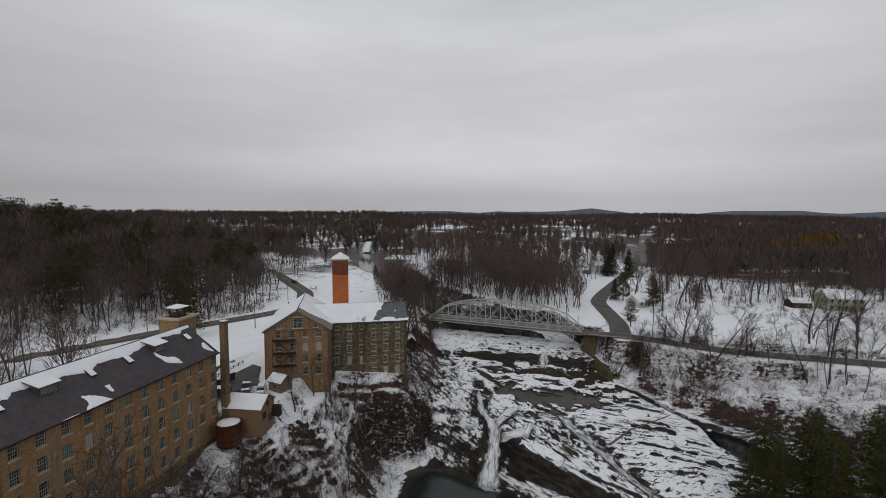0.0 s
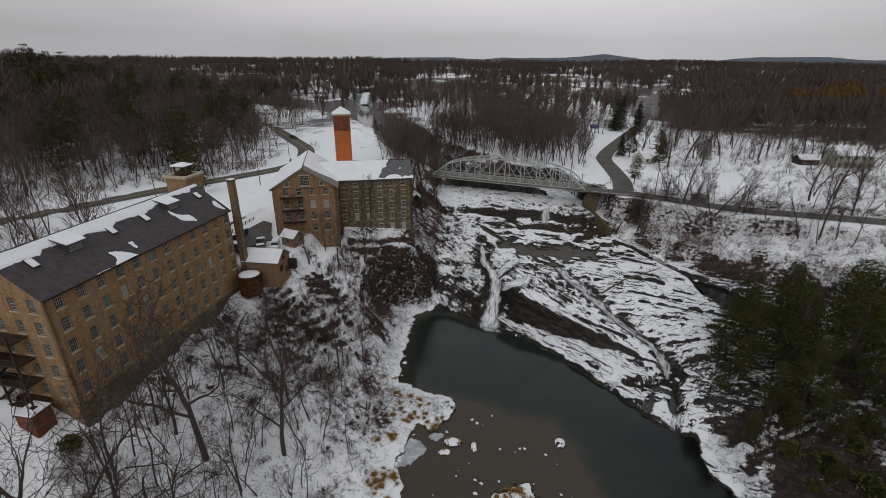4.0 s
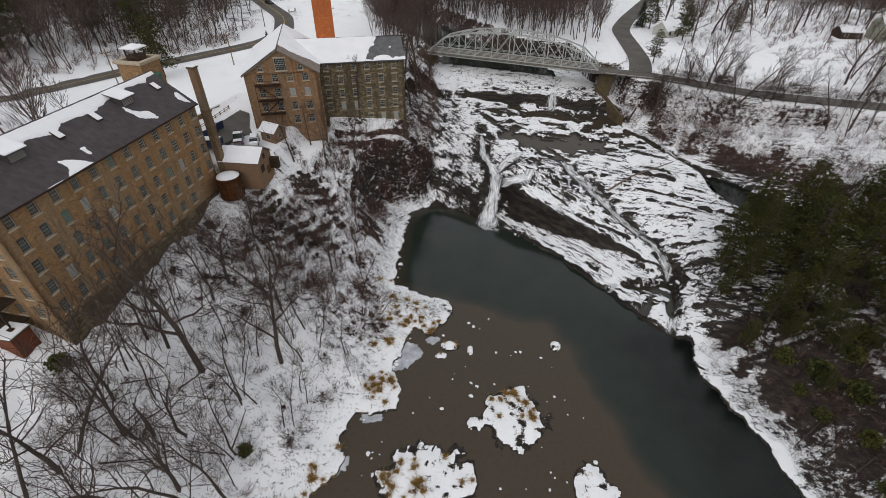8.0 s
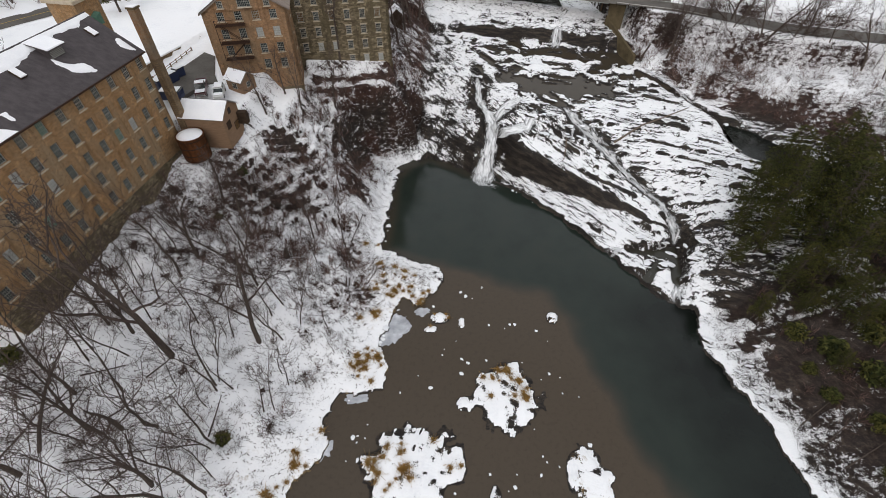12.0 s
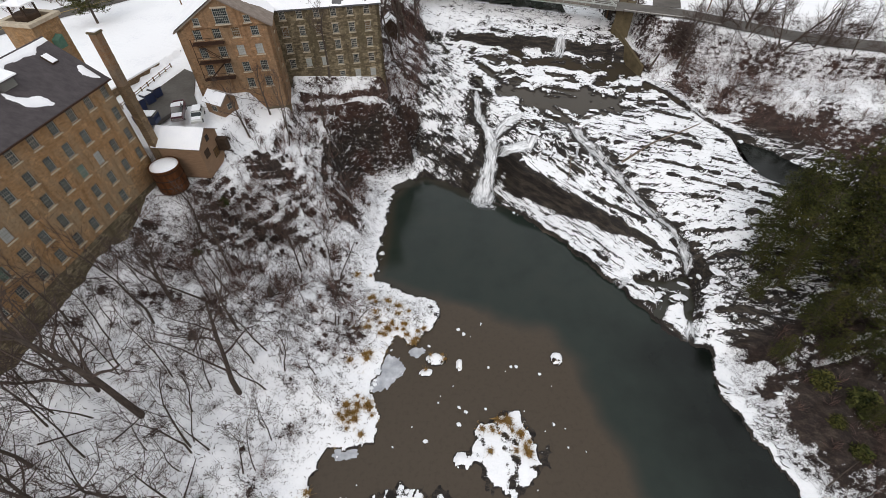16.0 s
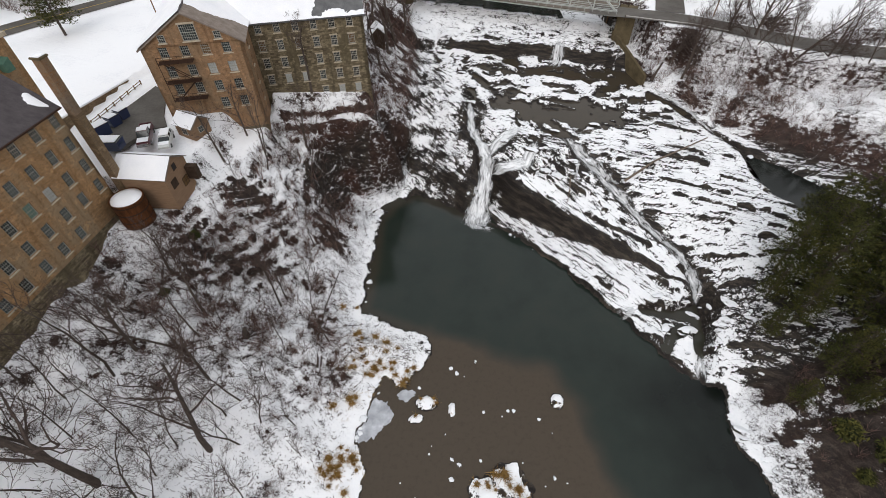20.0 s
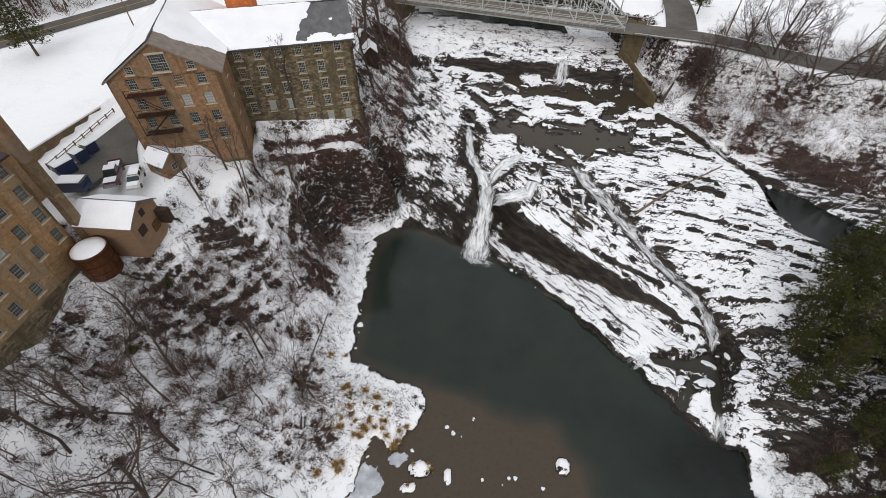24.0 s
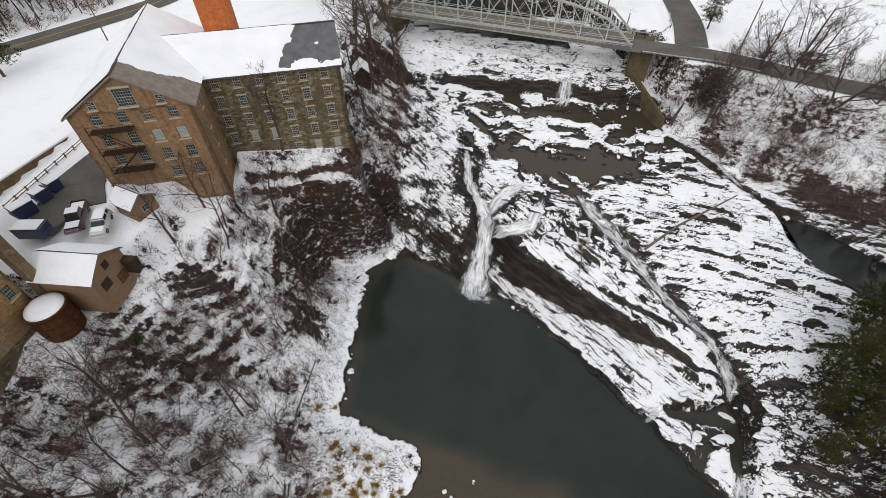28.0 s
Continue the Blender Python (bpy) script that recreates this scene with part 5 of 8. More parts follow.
big = window(fm, f_m @ Matrix.Translation((0, -0.265, 0)), 6.45, 37.3, 2.2, 2.4, "old", True)
tagged(big, "wide attic window with many small panes")
IN = GR + FV * 7.4
s_m, s_len = frame_of(GR.x, GR.y, (GR + FV * GDEPTH).x, (GR + FV * GDEPTH).y)
sops = [(3.0, z, 3.9, z + 1.7) for z in (34.2, 31.2, 28.2, 25.2)]
part("wall", wall_shape(s_len, 19.0, GEAVE, sops, uo=15.0), M_BRICK2, fm, "", s_m)
for o in sops:
    window(fm, s_m, o[0], o[1], 0.9, 1.7, "board")
GBL, GBR = GL + FV * GDEPTH, GR + FV * GDEPTH
for a, b, top in ((GBR, GBL, True), (GBL, GL, False)):
    mm, ll = frame_of(a.x, a.y, b.x, b.y)
    part("wall", wall_shape(ll, 20.0, GEAVE, [], top=[(ll / 2, GRIDGE)] if top else None, uo=31.0), M_BRICK2, fm, "", mm)
part("plinth", box_uv(Shape().box(GW - 4.5, -0.06, 19.0, GW + 0.05, 0.0, 22.0).mesh("plinth", M_STONE)), None, fm, "rubble footing", f_m)
WR = IN + FU * 19.2
w_m, w_len = frame_of(IN.x, IN.y, WR.x, WR.y)
wops = []
WROWS = [(34.5, 1.7), (31.5, 1.7), (28.5, 1.7), (25.5, 1.7), (22.5, 1.6)]
wcols = [0.95 + 3.06 * i for i in range(6)]
for r, (z, h) in enumerate(WROWS):
    for c, x in enumerate(wcols):
        if r == 4 and c in (0, 1, 2):
            continue
        wops.append((x, z, x + 1.1, z + h))
part("wall", wall_shape(w_len, 18.5, 36.2, wops), M_STONE, fm, "rubble stone wall of the wing", w_m)
i = 0
for r, (z, h) in enumerate(WROWS):
    for c, x in enumerate(wcols):
        if r == 4 and c in (0, 1, 2):
            continue
        kind = "stone"
        if (r, c) in ((1, 0), (1, 2), (1, 5)):
            kind = "shutter"
        if (r, c) in ((3, 1), (3, 2), (4, 4), (4, 5)):
            kind = "board"
        window(fm, w_m, x, z, 1.1, h, kind, r > 0)
WD = 13.0
for a, b, g in ((WR, WR + FV * WD, True), (WR + FV * WD, IN + FV * WD, False)):
    mm, ll = frame_of(a.x, a.y, b.x, b.y)
    part("wall", wall_shape(ll, 18.5, 36.2, [], top=[(ll / 2, 39.6)] if g else None, uo=40.0), M_STONE, fm, "", mm)


def slope_pair(a, b, half, ze, zr, along, outd, mat_a, mat_b, over=0.5, ends=(0.4, 0.4)):
    """Two slopes over a block whose eave runs from a to b with its outside at outd."""
    dr = over * (zr - ze) / half
    k = 0.24
    a0 = a + outd * over - along * ends[0] + up * (ze - dr + k)
    b0 = b + outd * over + along * ends[1] + up * (ze - dr + k)
    ra = a - outd * half - along * ends[0] + up * (zr + k)
    rb = b - outd * half + along * ends[1] + up * (zr + k)
    a1 = a - outd * (2 * half + over) - along * ends[0] + up * (ze - dr + k)
    b1 = b - outd * (2 * half + over) + along * ends[1] + up * (ze - dr + k)
    part("roof", roof_slab(a0, b0, ra), mat_a, fm)
    part("roof", roof_slab(b1, a1, rb), mat_b, fm)
    return a0, b0, ra, rb, a1, b1


r1 = slope_pair(GR, GBR, GW / 2, GEAVE, GRIDGE, FV, FU, M_SHINGLE, M_SHINGLE)
roof_snow("roof_snow", r1[0], r1[1], r1[2], lambda a, b, m, v: (m - 3.4 - 2.6 * (1 - b) ) * 0.6 + 0.0 * a, fm, seed=12, thick=0.16, label="unbroken snow on the roof")
roof_snow("roof_snow", r1[5], r1[4], r1[3], lambda a, b, m, v: 0.9 + 0 * a, fm, seed=13, thick=0.16)
r2 = slope_pair(IN - FU * 6.0, WR, WD / 2, 36.2, 39.6, FU, -FV, M_SLATE_GREY, M_SLATE_GREY, 0.4, (0, 0.35))
roof_snow("roof_snow", r2[0], r2[1], r2[2], lambda a, b, m, v: np.maximum((0.64 + 0.13 * b - a) * 12, np.maximum(0.55 - b * 3.2 + 0.3 * np.sin(m) * 0.5, 0.5 - np.hypot((a - 0.88) * 9, (b - 0.55) * 4) - 0.35)), fm, seed=14, thick=0.16, label="snow sheet that has slid off the end of the wing")
roof_snow("roof_snow", r2[5], r2[4], r2[3], lambda a, b, m, v: 0.9 + 0 * a, fm, seed=15, thick=0.16)
part("ridge_cap", Shape().tube(r1[2] + up * 0.05, r1[3] + up * 0.05, 0.13, 0.13, 6), M_SLATE, fm)
part("ridge_cap", Shape().tube(r2[2] + up * 0.05, r2[3] + up * 0.05, 0.12, 0.12, 6), M_SLATE, fm)
# orange brick tower behind the wing
tt = thing("brick_tower", Matrix.Translation((-28.6, 127.0, 0)) @ Matrix.Rotation(math.atan2(FU.y, FU.x), 4, "Z"), "tall orange brick tower, darker top, snowy hipped roof", "tower")
part("shaft", box_uv(Shape().box(-2.15, -2.15, 22, 2.15, 2.15, 47.0).mesh("shaft", M_TOWER)), None, tt, "bright orange brick shaft")
part("belfry", box_uv(Shape().box(-2.17, -2.17, 47.003, 2.17, 2.17, 51.0).mesh("belfry", M_TOWER_TOP)), None, tt, "darker weathered brick top")
part("cornice", Shape().box(-2.4, -2.4, 51.0, 2.4, 2.4, 51.35, bevel=0.05), M_TRIM, tt)
part("tower_roof", Shape().lathe([(3.45, 51.35), (3.45, 51.5), (0.1, 53.1)], 4, Matrix.Rotation(radians(45), 4, "Z")), M_SNOW, tt, "hipped roof under snow")

# iron fire escape on the gable front
fe = part("fire_escape", Shape().tube((1.95, -1.3, 28.5), (1.95, -1.3, 35.6), 0.05, 0.05, 5), M_IRON, fm, "rusty iron fire escape", f_m)
for z in (34.55, 31.45, 28.55):
    part("landing", Shape().box(1.9, -1.35, z, 6.9, -0.05, z + 0.08), M_IRON, fe)
for z in (34.6, 31.5, 28.6):
    for zz in (0.55, 1.05):
        part("rail", Shape().tube((1.9, -1.33, z + zz), (6.9, -1.33, z + zz), 0.035, 0.035, 5), M_IRON, fe)
    for k in range(6):
        part("post", Shape().tube((1.9 + k, -1.33, z), (1.9 + k, -1.33, z + 1.05), 0.03, 0.03, 5), M_IRON, fe)
for z in (34.6, 31.5):
    for y in (-1.2, -0.6):
        part("stringer", Shape().tube((2.6 if z > 33 else 6.2, y, z), (6.2 if z > 33 else 2.6, y, z - 3.0), 0.06, 0.06, 5), M_IRON, fe)

# ---- bridge ----
BL, BR_ = Vector((-5.2, 166.6, 25.5)), Vector((45.6, 146.9, 25.5))
bx = (BR_ - BL).normalized()
by = Vector((-bx.y, bx.x, 0))
BLEN, BWID, NPAN = (BR_ - BL).length, 6.4, 10
bridge = thing("truss_bridge", Matrix.Translation(BL) @ Matrix.Rotation(math.atan2(bx.y, bx.x), 4, "Z"), "pale grey riveted steel truss road bridge over the falls", "bridge")


def beam_profile():
    s = Shape()
    o = [(-0.5, -0.5), (0.5, -0.5), (0.5, -0.3), (0.12, -0.3), (0.12, 0.3), (0.5, 0.3), (0.5, 0.5), (-0.5, 0.5), (-0.5, 0.3), (-0.12, 0.3), (-0.12, -0.3), (-0.5, -0.3)]
    k = len(o)
    s.v = [(x, y, z) for z in (0, 1) for x, y in o]
    s.f = [tuple(reversed(range(k))), tuple(range(k, 2 * k))] + [(i, (i + 1) % k, k + (i + 1) % k, k + i) for i in range(k)]
    return s.mesh("beam", M_STEEL)


BEAM = beam_profile()


def beam(name, a, b, w, d, parent=None, mat=None):
    """A steel I section from a to b, w by d metres thick."""
    a, b = Vector(a), Vector(b)
    m = Matrix.Translation(a) @ (b - a).to_track_quat("Z", "Y").to_matrix().to_4x4() @ Matrix.Diagonal((w, d, (b - a).length, 1))
    return part(name, BEAM, None, parent or bridge, at=m)


PW = BLEN / NPAN
rise = [0, 4.4, 6.0, 7.0, 7.5, 7.6, 7.5, 7.0, 6.0, 4.4, 0]
for y in (0.0, BWID):
    beam("bottom_chord", (0, y, 0.1), (BLEN, y, 0.1), 0.35, 0.35)
    for i in range(NPAN):
        beam("top_chord" if 0 < i < NPAN - 1 else "end_post", (i * PW, y, rise[i]), ((i + 1) * PW, y, rise[i + 1]), 0.42, 0.36)
        if 0 < i:
            beam("vertical", (i * PW, y, 0.1), (i * PW, y, rise[i]), 0.24, 0.24)
        if 0 < i < NPAN - 1:
            a, b = (i, i + 1) if i >= NPAN // 2 else (i + 1, i)
            beam("diagonal", (a * PW, y, rise[a]), (b * PW, y, 0.1), 0.16, 0.16)
            beam("counter", (b * PW, y, rise[b]), (a * PW, y, 0.1), 0.08, 0.08)
    for z in (0.9, 1.25):
        beam("hand_rail", (0, y + (0.35 if y == 0 else -0.35), z), (BLEN, y + (0.35 if y == 0 else -0.35), z), 0.09, 0.09)
for i in range(1, NPAN):
    beam("strut", (i * PW, 0, rise[i]), (i * PW, BWID, rise[i]), 0.2, 0.22)
    if i < NPAN - 1:
        beam("lateral_brace", (i * PW, 0, rise[i]), ((i + 1) * PW, BWID, rise[i + 1]), 0.09, 0.09)
        beam("lateral_brace", (i * PW, BWID, rise[i]), ((i + 1) * PW, 0, rise[i + 1]), 0.09, 0.09)
    if 2 < i < NPAN - 2:
        for ya, yb in ((0, BWID * 0.3), (BWID, BWID * 0.7)):
            beam("sway_brace", (i * PW, ya, rise[i] - 1.7), (i * PW, yb, rise[i]), 0.1, 0.1)
for i in range(NPAN + 1):
    beam("floor_beam", (i * PW, -0.3, -0.35), (i * PW, BWID + 0.3, -0.35), 0.3, 0.5)
part("deck", Shape().box(0, 0.32, -0.12, BLEN, BWID - 0.32, 0.06), M_DECK, bridge, "worn brown-grey roadway")
part("walkway", Shape().box(0, -1.7, -0.1, BLEN, -0.28, 0.04), M_DECK, bridge, "narrow footway outside the truss")
for k in range(31):
    x = BLEN * k / 30
    beam("walkway_post", (x, -1.65, 0.0), (x, -1.65, 1.1), 0.07, 0.07)
for z in (0.55, 1.1):
    beam("walkway_rail", (0, -1.65, z), (BLEN, -1.65, z), 0.07, 0.07)
part("pipe", Shape().tube((0, -1.2, -0.45), (BLEN, -1.2, -0.45), 0.16, 0.16, 8), M_STEEL, bridge, "pipe slung under the footway")
inv_b = bridge.matrix_basis.inverted()
ab = thing("bridge_abutment", Matrix.Translation(BR_) @ Matrix.Rotation(math.atan2(bx.y, bx.x), 4, "Z"), "weathered concrete bridge abutment with a long wing wall", "abutment", kind="structure")
part("pier", Shape().box(0.4, -0.9, -9, 4.5, 7.6, -0.55, bevel=0.06), M_CONC, ab)
ab2 = thing("bridge_abutment", Matrix.Translation(BL) @ Matrix.Rotation(math.atan2(bx.y, bx.x), 4, "Z"), "weathered concrete bridge abutment", "abutment", kind="structure")
part("pier", Shape().box(-4.5, -2.2, -9, 1.0, 7.6, -0.55, bevel=0.06), M_CONC, ab2)
wing = thing("wing_wall", None, "brown concrete wing wall stepping down to the rocks", "retaining wall", kind="structure")
wa, wb = Vector((45.6, 146.6, 0)), Vector((50.6, 133.4, 0))
dw = (wb - wa).normalized()
nw = Vector((-dw.y, dw.x, 0))
ws = Shape()
for s0, s1, z0, z1 in ((0, 1, 21.6, 16.6),):
    q = [wa + up * 12, wb + up * 12, wb + up * z1, wa + up * z0]
    o = [p + nw * 0.7 for p in q]
    ws.face(*reversed(q)), ws.face(*o)
    for i in range(4):
        j = (i + 1) % 4
        ws.face(q[i], q[j], o[j], o[i])
part("wall", ws, M_CONC, wing)

# ---- roads ----
def ribbon(name, line, width, z, mat, label, cat, lift=0.03, step=2.5, zs=None):
    pts = []
    for (ax, ay), (bx_, by_) in zip(line, line[1:]):
        n = max(1, int(math.hypot(bx_ - ax, by_ - ay) / step))
        pts += [(ax + (bx_ - ax) * k / n, ay + (by_ - ay) * k / n) for k in range(n)]
    pts.append(line[-1])
    p = np.array(pts)
    for _ in range(6):
        p[1:-1] = (p[:-2] + 2 * p[1:-1] + p[2:]) / 4
    t = np.gradient(p, axis=0)
    t /= np.linalg.norm(t, axis=1)[:, None]
    nrm = np.stack([-t[:, 1], t[:, 0]], 1)
    off = np.array([-0.5, -0.25, 0, 0.25, 0.5]) * width
    V = np.zeros((len(p), 5, 3))
    V[:, :, :2] = p[:, None] + nrm[:, None] * off[None, :, None]
    zz = z(V[..., 0], V[..., 1]) if callable(z) else np.full(V.shape[:2], z)
    V[..., 2] = zz + lift
    return solid(name, V.reshape(-1, 3), grid_faces(len(p), 5), mat, label, cat, "structure", True)


def far_rise(x, y):
    return 16 * smooth(500, 1600, np.hypot(x, y)) * (1 + 0.6 * N1(x / 420, y / 420, 2))


ribbon("road", ROAD_NORTH, 6.6, lambda x, y: 25.5 + far_rise(x, y), M_ASPHALT, "damp grey asphalt road curving away between snowy verges", "road", 0.06)
ribbon("road", ROAD_EAST, 6.4, 25.5, M_ASPHALT, "damp grey asphalt road along the river bank", "road", 0.09)
ribbon("road", ROAD_WEST, 7.2, lambda x, y: 26.4 + 4 * smooth(-110, -170, x) + far_rise(x, y), M_ASPHALT, "two-lane asphalt road behind the mills", "road", 0.08)
ribbon("road_marking", ROAD_WEST, 0.25, lambda x, y: 26.4 + 4 * smooth(-110, -170, x) + far_rise(x, y), M_YELLOW, "yellow centre line of the road", "road marking", 0.10)

# ---- trees ----
def grow(rng, h, r, depth, spread, segs, start=0.3, kids=(4, 6), bend=0.12):
    """Segments (a, b, ra, rb, level) of a bare tree."""
    out = []

    def limb(p, d, ln, r0, lev):
        n = (5, 5, 3, 2)[lev]
        pts = [p]
        for k in range(n):
            d = (d + Vector((rng.gauss(0, bend * (1 + lev)), rng.gauss(0, bend * (1 + lev)), rng.gauss(0, bend * (0.5 + 0.7 * lev)) + (0.10 if lev else 0.02)))).normalized()
            pts.append(pts[-1] + d * ln / n)
        rs = [r0 * (1 - 0.72 * k / n) for k in range(n + 1)]
        for k in range(n):
            out.append((pts[k], pts[k + 1], rs[k], rs[k + 1], lev))
        if lev >= depth:
            return
        m = rng.randint(*kids) + (3 if lev == 0 else 0)
        for k in range(m):
            t = (start if lev == 0 else 0.25) + (1 - (start if lev == 0 else 0.25)) * (k + rng.random()) / m
            i = min(int(t * n), n - 1)
            q = pts[i].lerp(pts[i + 1], t * n - i)
            ax = (pts[i + 1] - pts[i]).normalized()
            side = ax.orthogonal().normalized()
            side.rotate(Matrix.Rotation(rng.random() * 6.283, 3, ax))
            nd = (ax * (0.75 if lev else 0.62) + side * spread * rng.uniform(0.7, 1.2)).normalized()
            limb(q, nd, ln * rng.uniform(0.34, 0.58) * (1.15 - 0.5 * t), rs[i] * rng.uniform(0.42, 0.6), lev + 1)

    limb(Vector((0, 0, -0.4)), Vector((rng.gauss(0, 0.03), rng.gauss(0, 0.03), 1)).normalized(), h, r, 0)
    return out


def tubes(segs, sides):
    s = Shape()
    for a, b, ra, rb, lev in segs:
        s.tube(a, b, max(ra, 0.024), max(rb, 0.016), sides if lev == 0 else 4 if lev == 1 else 3, False)
    return s


def tree_meshes(seed, h, r, depth=3, spread=0.75, start=0.3, kids=(4, 6)):
    rng = random.Random(seed)
    segs = grow(rng, h, r, depth, spread, None, start, kids)
    t = tubes([s for s in segs if s[4] == 0], 7).mesh("trunk", M_BARK, True)
    c = tubes([s for s in segs if s[4] > 0], 5).mesh("crown", M_TWIG, True)
    return t, c


POLE = [tree_meshes(60 + k, 15.5, 0.12, 2, 0.42, 0.30, (6, 9)) for k in range(4)]
BIG = [tree_meshes(k, 15, 0.30, 3, 0.9, 0.28, (5, 7)) for k in range(4)]
SLIM = [tree_meshes(20 + k, 12.5, 0.15, 2, 0.55, 0.40, (5, 7)) for k in range(4)]
YOUNG = [tree_meshes(40 + k, 6.0, 0.07, 3, 0.8, 0.18, (4, 5)) for k in range(3)]
TREES = []


def bare_tree(kind, x, y, scale, turn, label, group, z=None, lean=(0, 0)):
    tr, cr = kind
    if z is None:
        z = ground_z(x, y)
    ob = thing("bare_tree", pose(x, y, z, lean[0], lean[1], turn) @ Matrix.Diagonal((scale, scale, scale, 1)), label, "tree", group)
    part("trunk", tr, None, ob)
    part("crown", cr, None, ob)
    TREES.append((x, y))
    return ob


rngt = random.Random(77)


def scatter(n, ok, x0, x1, y0, y1, gap, tries=4000):
    got = []
    for _ in range(tries):
        if len(got) >= n:
            break
        x, y = rngt.uniform(x0, x1), rngt.uniform(y0, y1)
        if any((x - a) ** 2 + (y - b) ** 2 < gap * gap for a, b in got) or not ok(x, y):
            continue
        got.append((x, y))
    return got


def roads_clear(x, y, d=5.5):
    return all(float(polyline_dist(l, np.array([x]), np.array([y]))[0][0]) > d for l in (ROAD_EAST, ROAD_NORTH, ROAD_WEST))


def pool_d(x, y):
    return float(signed(POOL, np.array([x]), np.array([y]))[0])


# the tall ones on the wooded bank
for x, y, sc, tn, k in ((-36.0, 50.9, 1.6, 20, 0), (-26.7, 56.0, 1.3, 140, 1), (-40.9, 52.8, 0.85, 80, 2), (-38.8, 41.2, 0.95, 210, 3), (-45.6, 34.9, 1.0, 10, 1), (-33.8, 35.4, 0.9, 95, 2), (-41.4, 40.3, 0.8, 300, 0),
                        (-36.5, 66.0, 0.9, 120, 2), (-31.0, 73.5, 0.75, 15, 3), (-28.0, 64.0, 0.7, 200, 1), (-22.5, 78.5, 0.6, 310, 0), (-36.0, 78.0, 0.7, 45, 1),
                        (-20.4, 115.2, 0.92, 60, 2), (-20.9, 106.0, 0.70, 160, 0), (-32.1, 97.2, 0.66, 30, 3), (-29.8, 103.5, 0.6, 200, 1),
                        (-9.1, 132.2, 0.95, 250, 1), (-7.8, 138.2, 1.1, 300, 2), (-6.5, 144.0, 1.15, 20, 3), (-8.5, 150.0, 1.2, 70, 0), (-11.0, 143.0, 1.05, 110, 1), (-4.5, 151.5, 1.1, 10, 2), (-6.0, 128.5, 0.8, 130, 3), (-12.5, 155.0, 1.1, 190, 0)):
    bare_tree(BIG[k], x, y, sc, tn, "tall bare deciduous tree with dark spreading limbs", "trees on the mill bank")
for k, (x, y, sc) in enumerate(((-35.5, 42.3, 1.4), (-29.5, 41.5, 1.1), (-30, 48, 1.0), (-28.5, 35.5, 1.3), (-32.5, 34.4, 1.5), (-40.2, 40.2, 1.5), (-45.0, 37.2, 1.6), (-43.5, 53.0, 1.25), (-38, 62.5, 1.2), (-46.5, 60.5, 0.9), (-40, 33, 1.5), (-44, 44, 1.4), (-47.5, 32.0, 1.5), (-36, 29, 1.5), (-33.0, 67.5, 1.1), (-24, 62, 0.9))):
    bare_tree(SLIM[k % 4], x, y, sc, 67 * k, "slender straight bare tree on the snowy slope", "trees on the mill bank", lean=(random.Random(k).uniform(-5, 5), random.Random(k + 50).uniform(-5, 5)))
for x, y in scatter(80, lambda x, y: 6 < pool_d(x, y) < 34 and x > -47 + 0.2 * (y - 50) and not (x < -30 and y > 83), -48, -11, 26, 106, 2.4):
    bare_tree(rngt.choice(SLIM + YOUNG + YOUNG), x, y, rngt.uniform(0.5, 0.95), rngt.uniform(0, 360), "thin bare young tree on the snowy slope", "saplings on the mill bank")
for k, (x, y) in enumerate(scatter(30, lambda x, y: 7 < pool_d(x, y) < 32 and x > -50 + 0.2 * (y - 30), -50, -20, 22, 60, 3.4)):
    bare_tree(POLE[k % 4], x, y, rngt.uniform(0.6, 1.05), rngt.uniform(0, 360), "thin straight pole-like bare tree on the lower slope", "trees on the mill bank", lean=(rngt.uniform(-6, 6), rngt.uniform(-6, 6)))
# along the road on the far bank
for k, (x, y) in enumerate(((60.8, 135.4), (65.5, 135.0), (70.1, 129.8), (78.9, 129.2), (80.9, 123.0), (88.8, 121.0), (93.8, 119.0), (95.5, 116.5), (99.4, 114.5), (102.4, 113.0), (79.8, 140.6), (115.1, 139.6), (127.2, 169.4), (111.0, 129.1), (58.0, 131.0), (86.0, 131.5))):
    bare_tree(BIG[k % 4] if k % 3 else SLIM[k % 4], x, y, 0.72 + 0.05 * (k % 5), 53 * k, "slender bare tree beside the river road", "roadside trees")
for k, (x, y, sc) in enumerate(((59.5, 132.9, 0.85), (66.4, 135.7, 1.0), (72.4, 132.8, 1.25), (75.7, 126.2, 1.15), (83.9, 124.4, 0.95), (56.7, 136.2, 0.65))):
    for j in range(2):
        bare_tree(BIG[(k + j) % 4], x + 0.5 * j, y - 0.4 * j, sc * (1 - 0.15 * j), 71 * k + 130 * j, "tall forked bare tree leaning over the river bank", "roadside trees", lean=(6 * j - 3, 7 - 10 * j))
for x, y in scatter(70, lambda x, y: roads_clear(x, y, 4.4) and float(polyline_dist(ROAD_EAST, np.array([x]), np.array([y]))[0][0]) < 15 and float(signed(FALLS, np.array([x]), np.array([y]))[0]) > 3 and y < 160 and x > 52, 52, 175, 84, 150, 2.9):
    bare_tree(rngt.choice(SLIM + SLIM + YOUNG), x, y, rngt.uniform(0.6, 0.95), rngt.uniform(0, 360), "slender bare tree beside the river road", "roadside trees")
for x, y in scatter(64, lambda x, y: roads_clear(x, y, 7) and not (66 < x < 108 and y < 172) and not (100 < x < 200 and 150 < y < 178), 85, 230, 125, 240, 7.0):
    bare_tree(rngt.choice(BIG), x, y, rngt.uniform(0.9, 1.25), rngt.uniform(0, 360), "tall bare tree in the snowy yard", "yard trees")

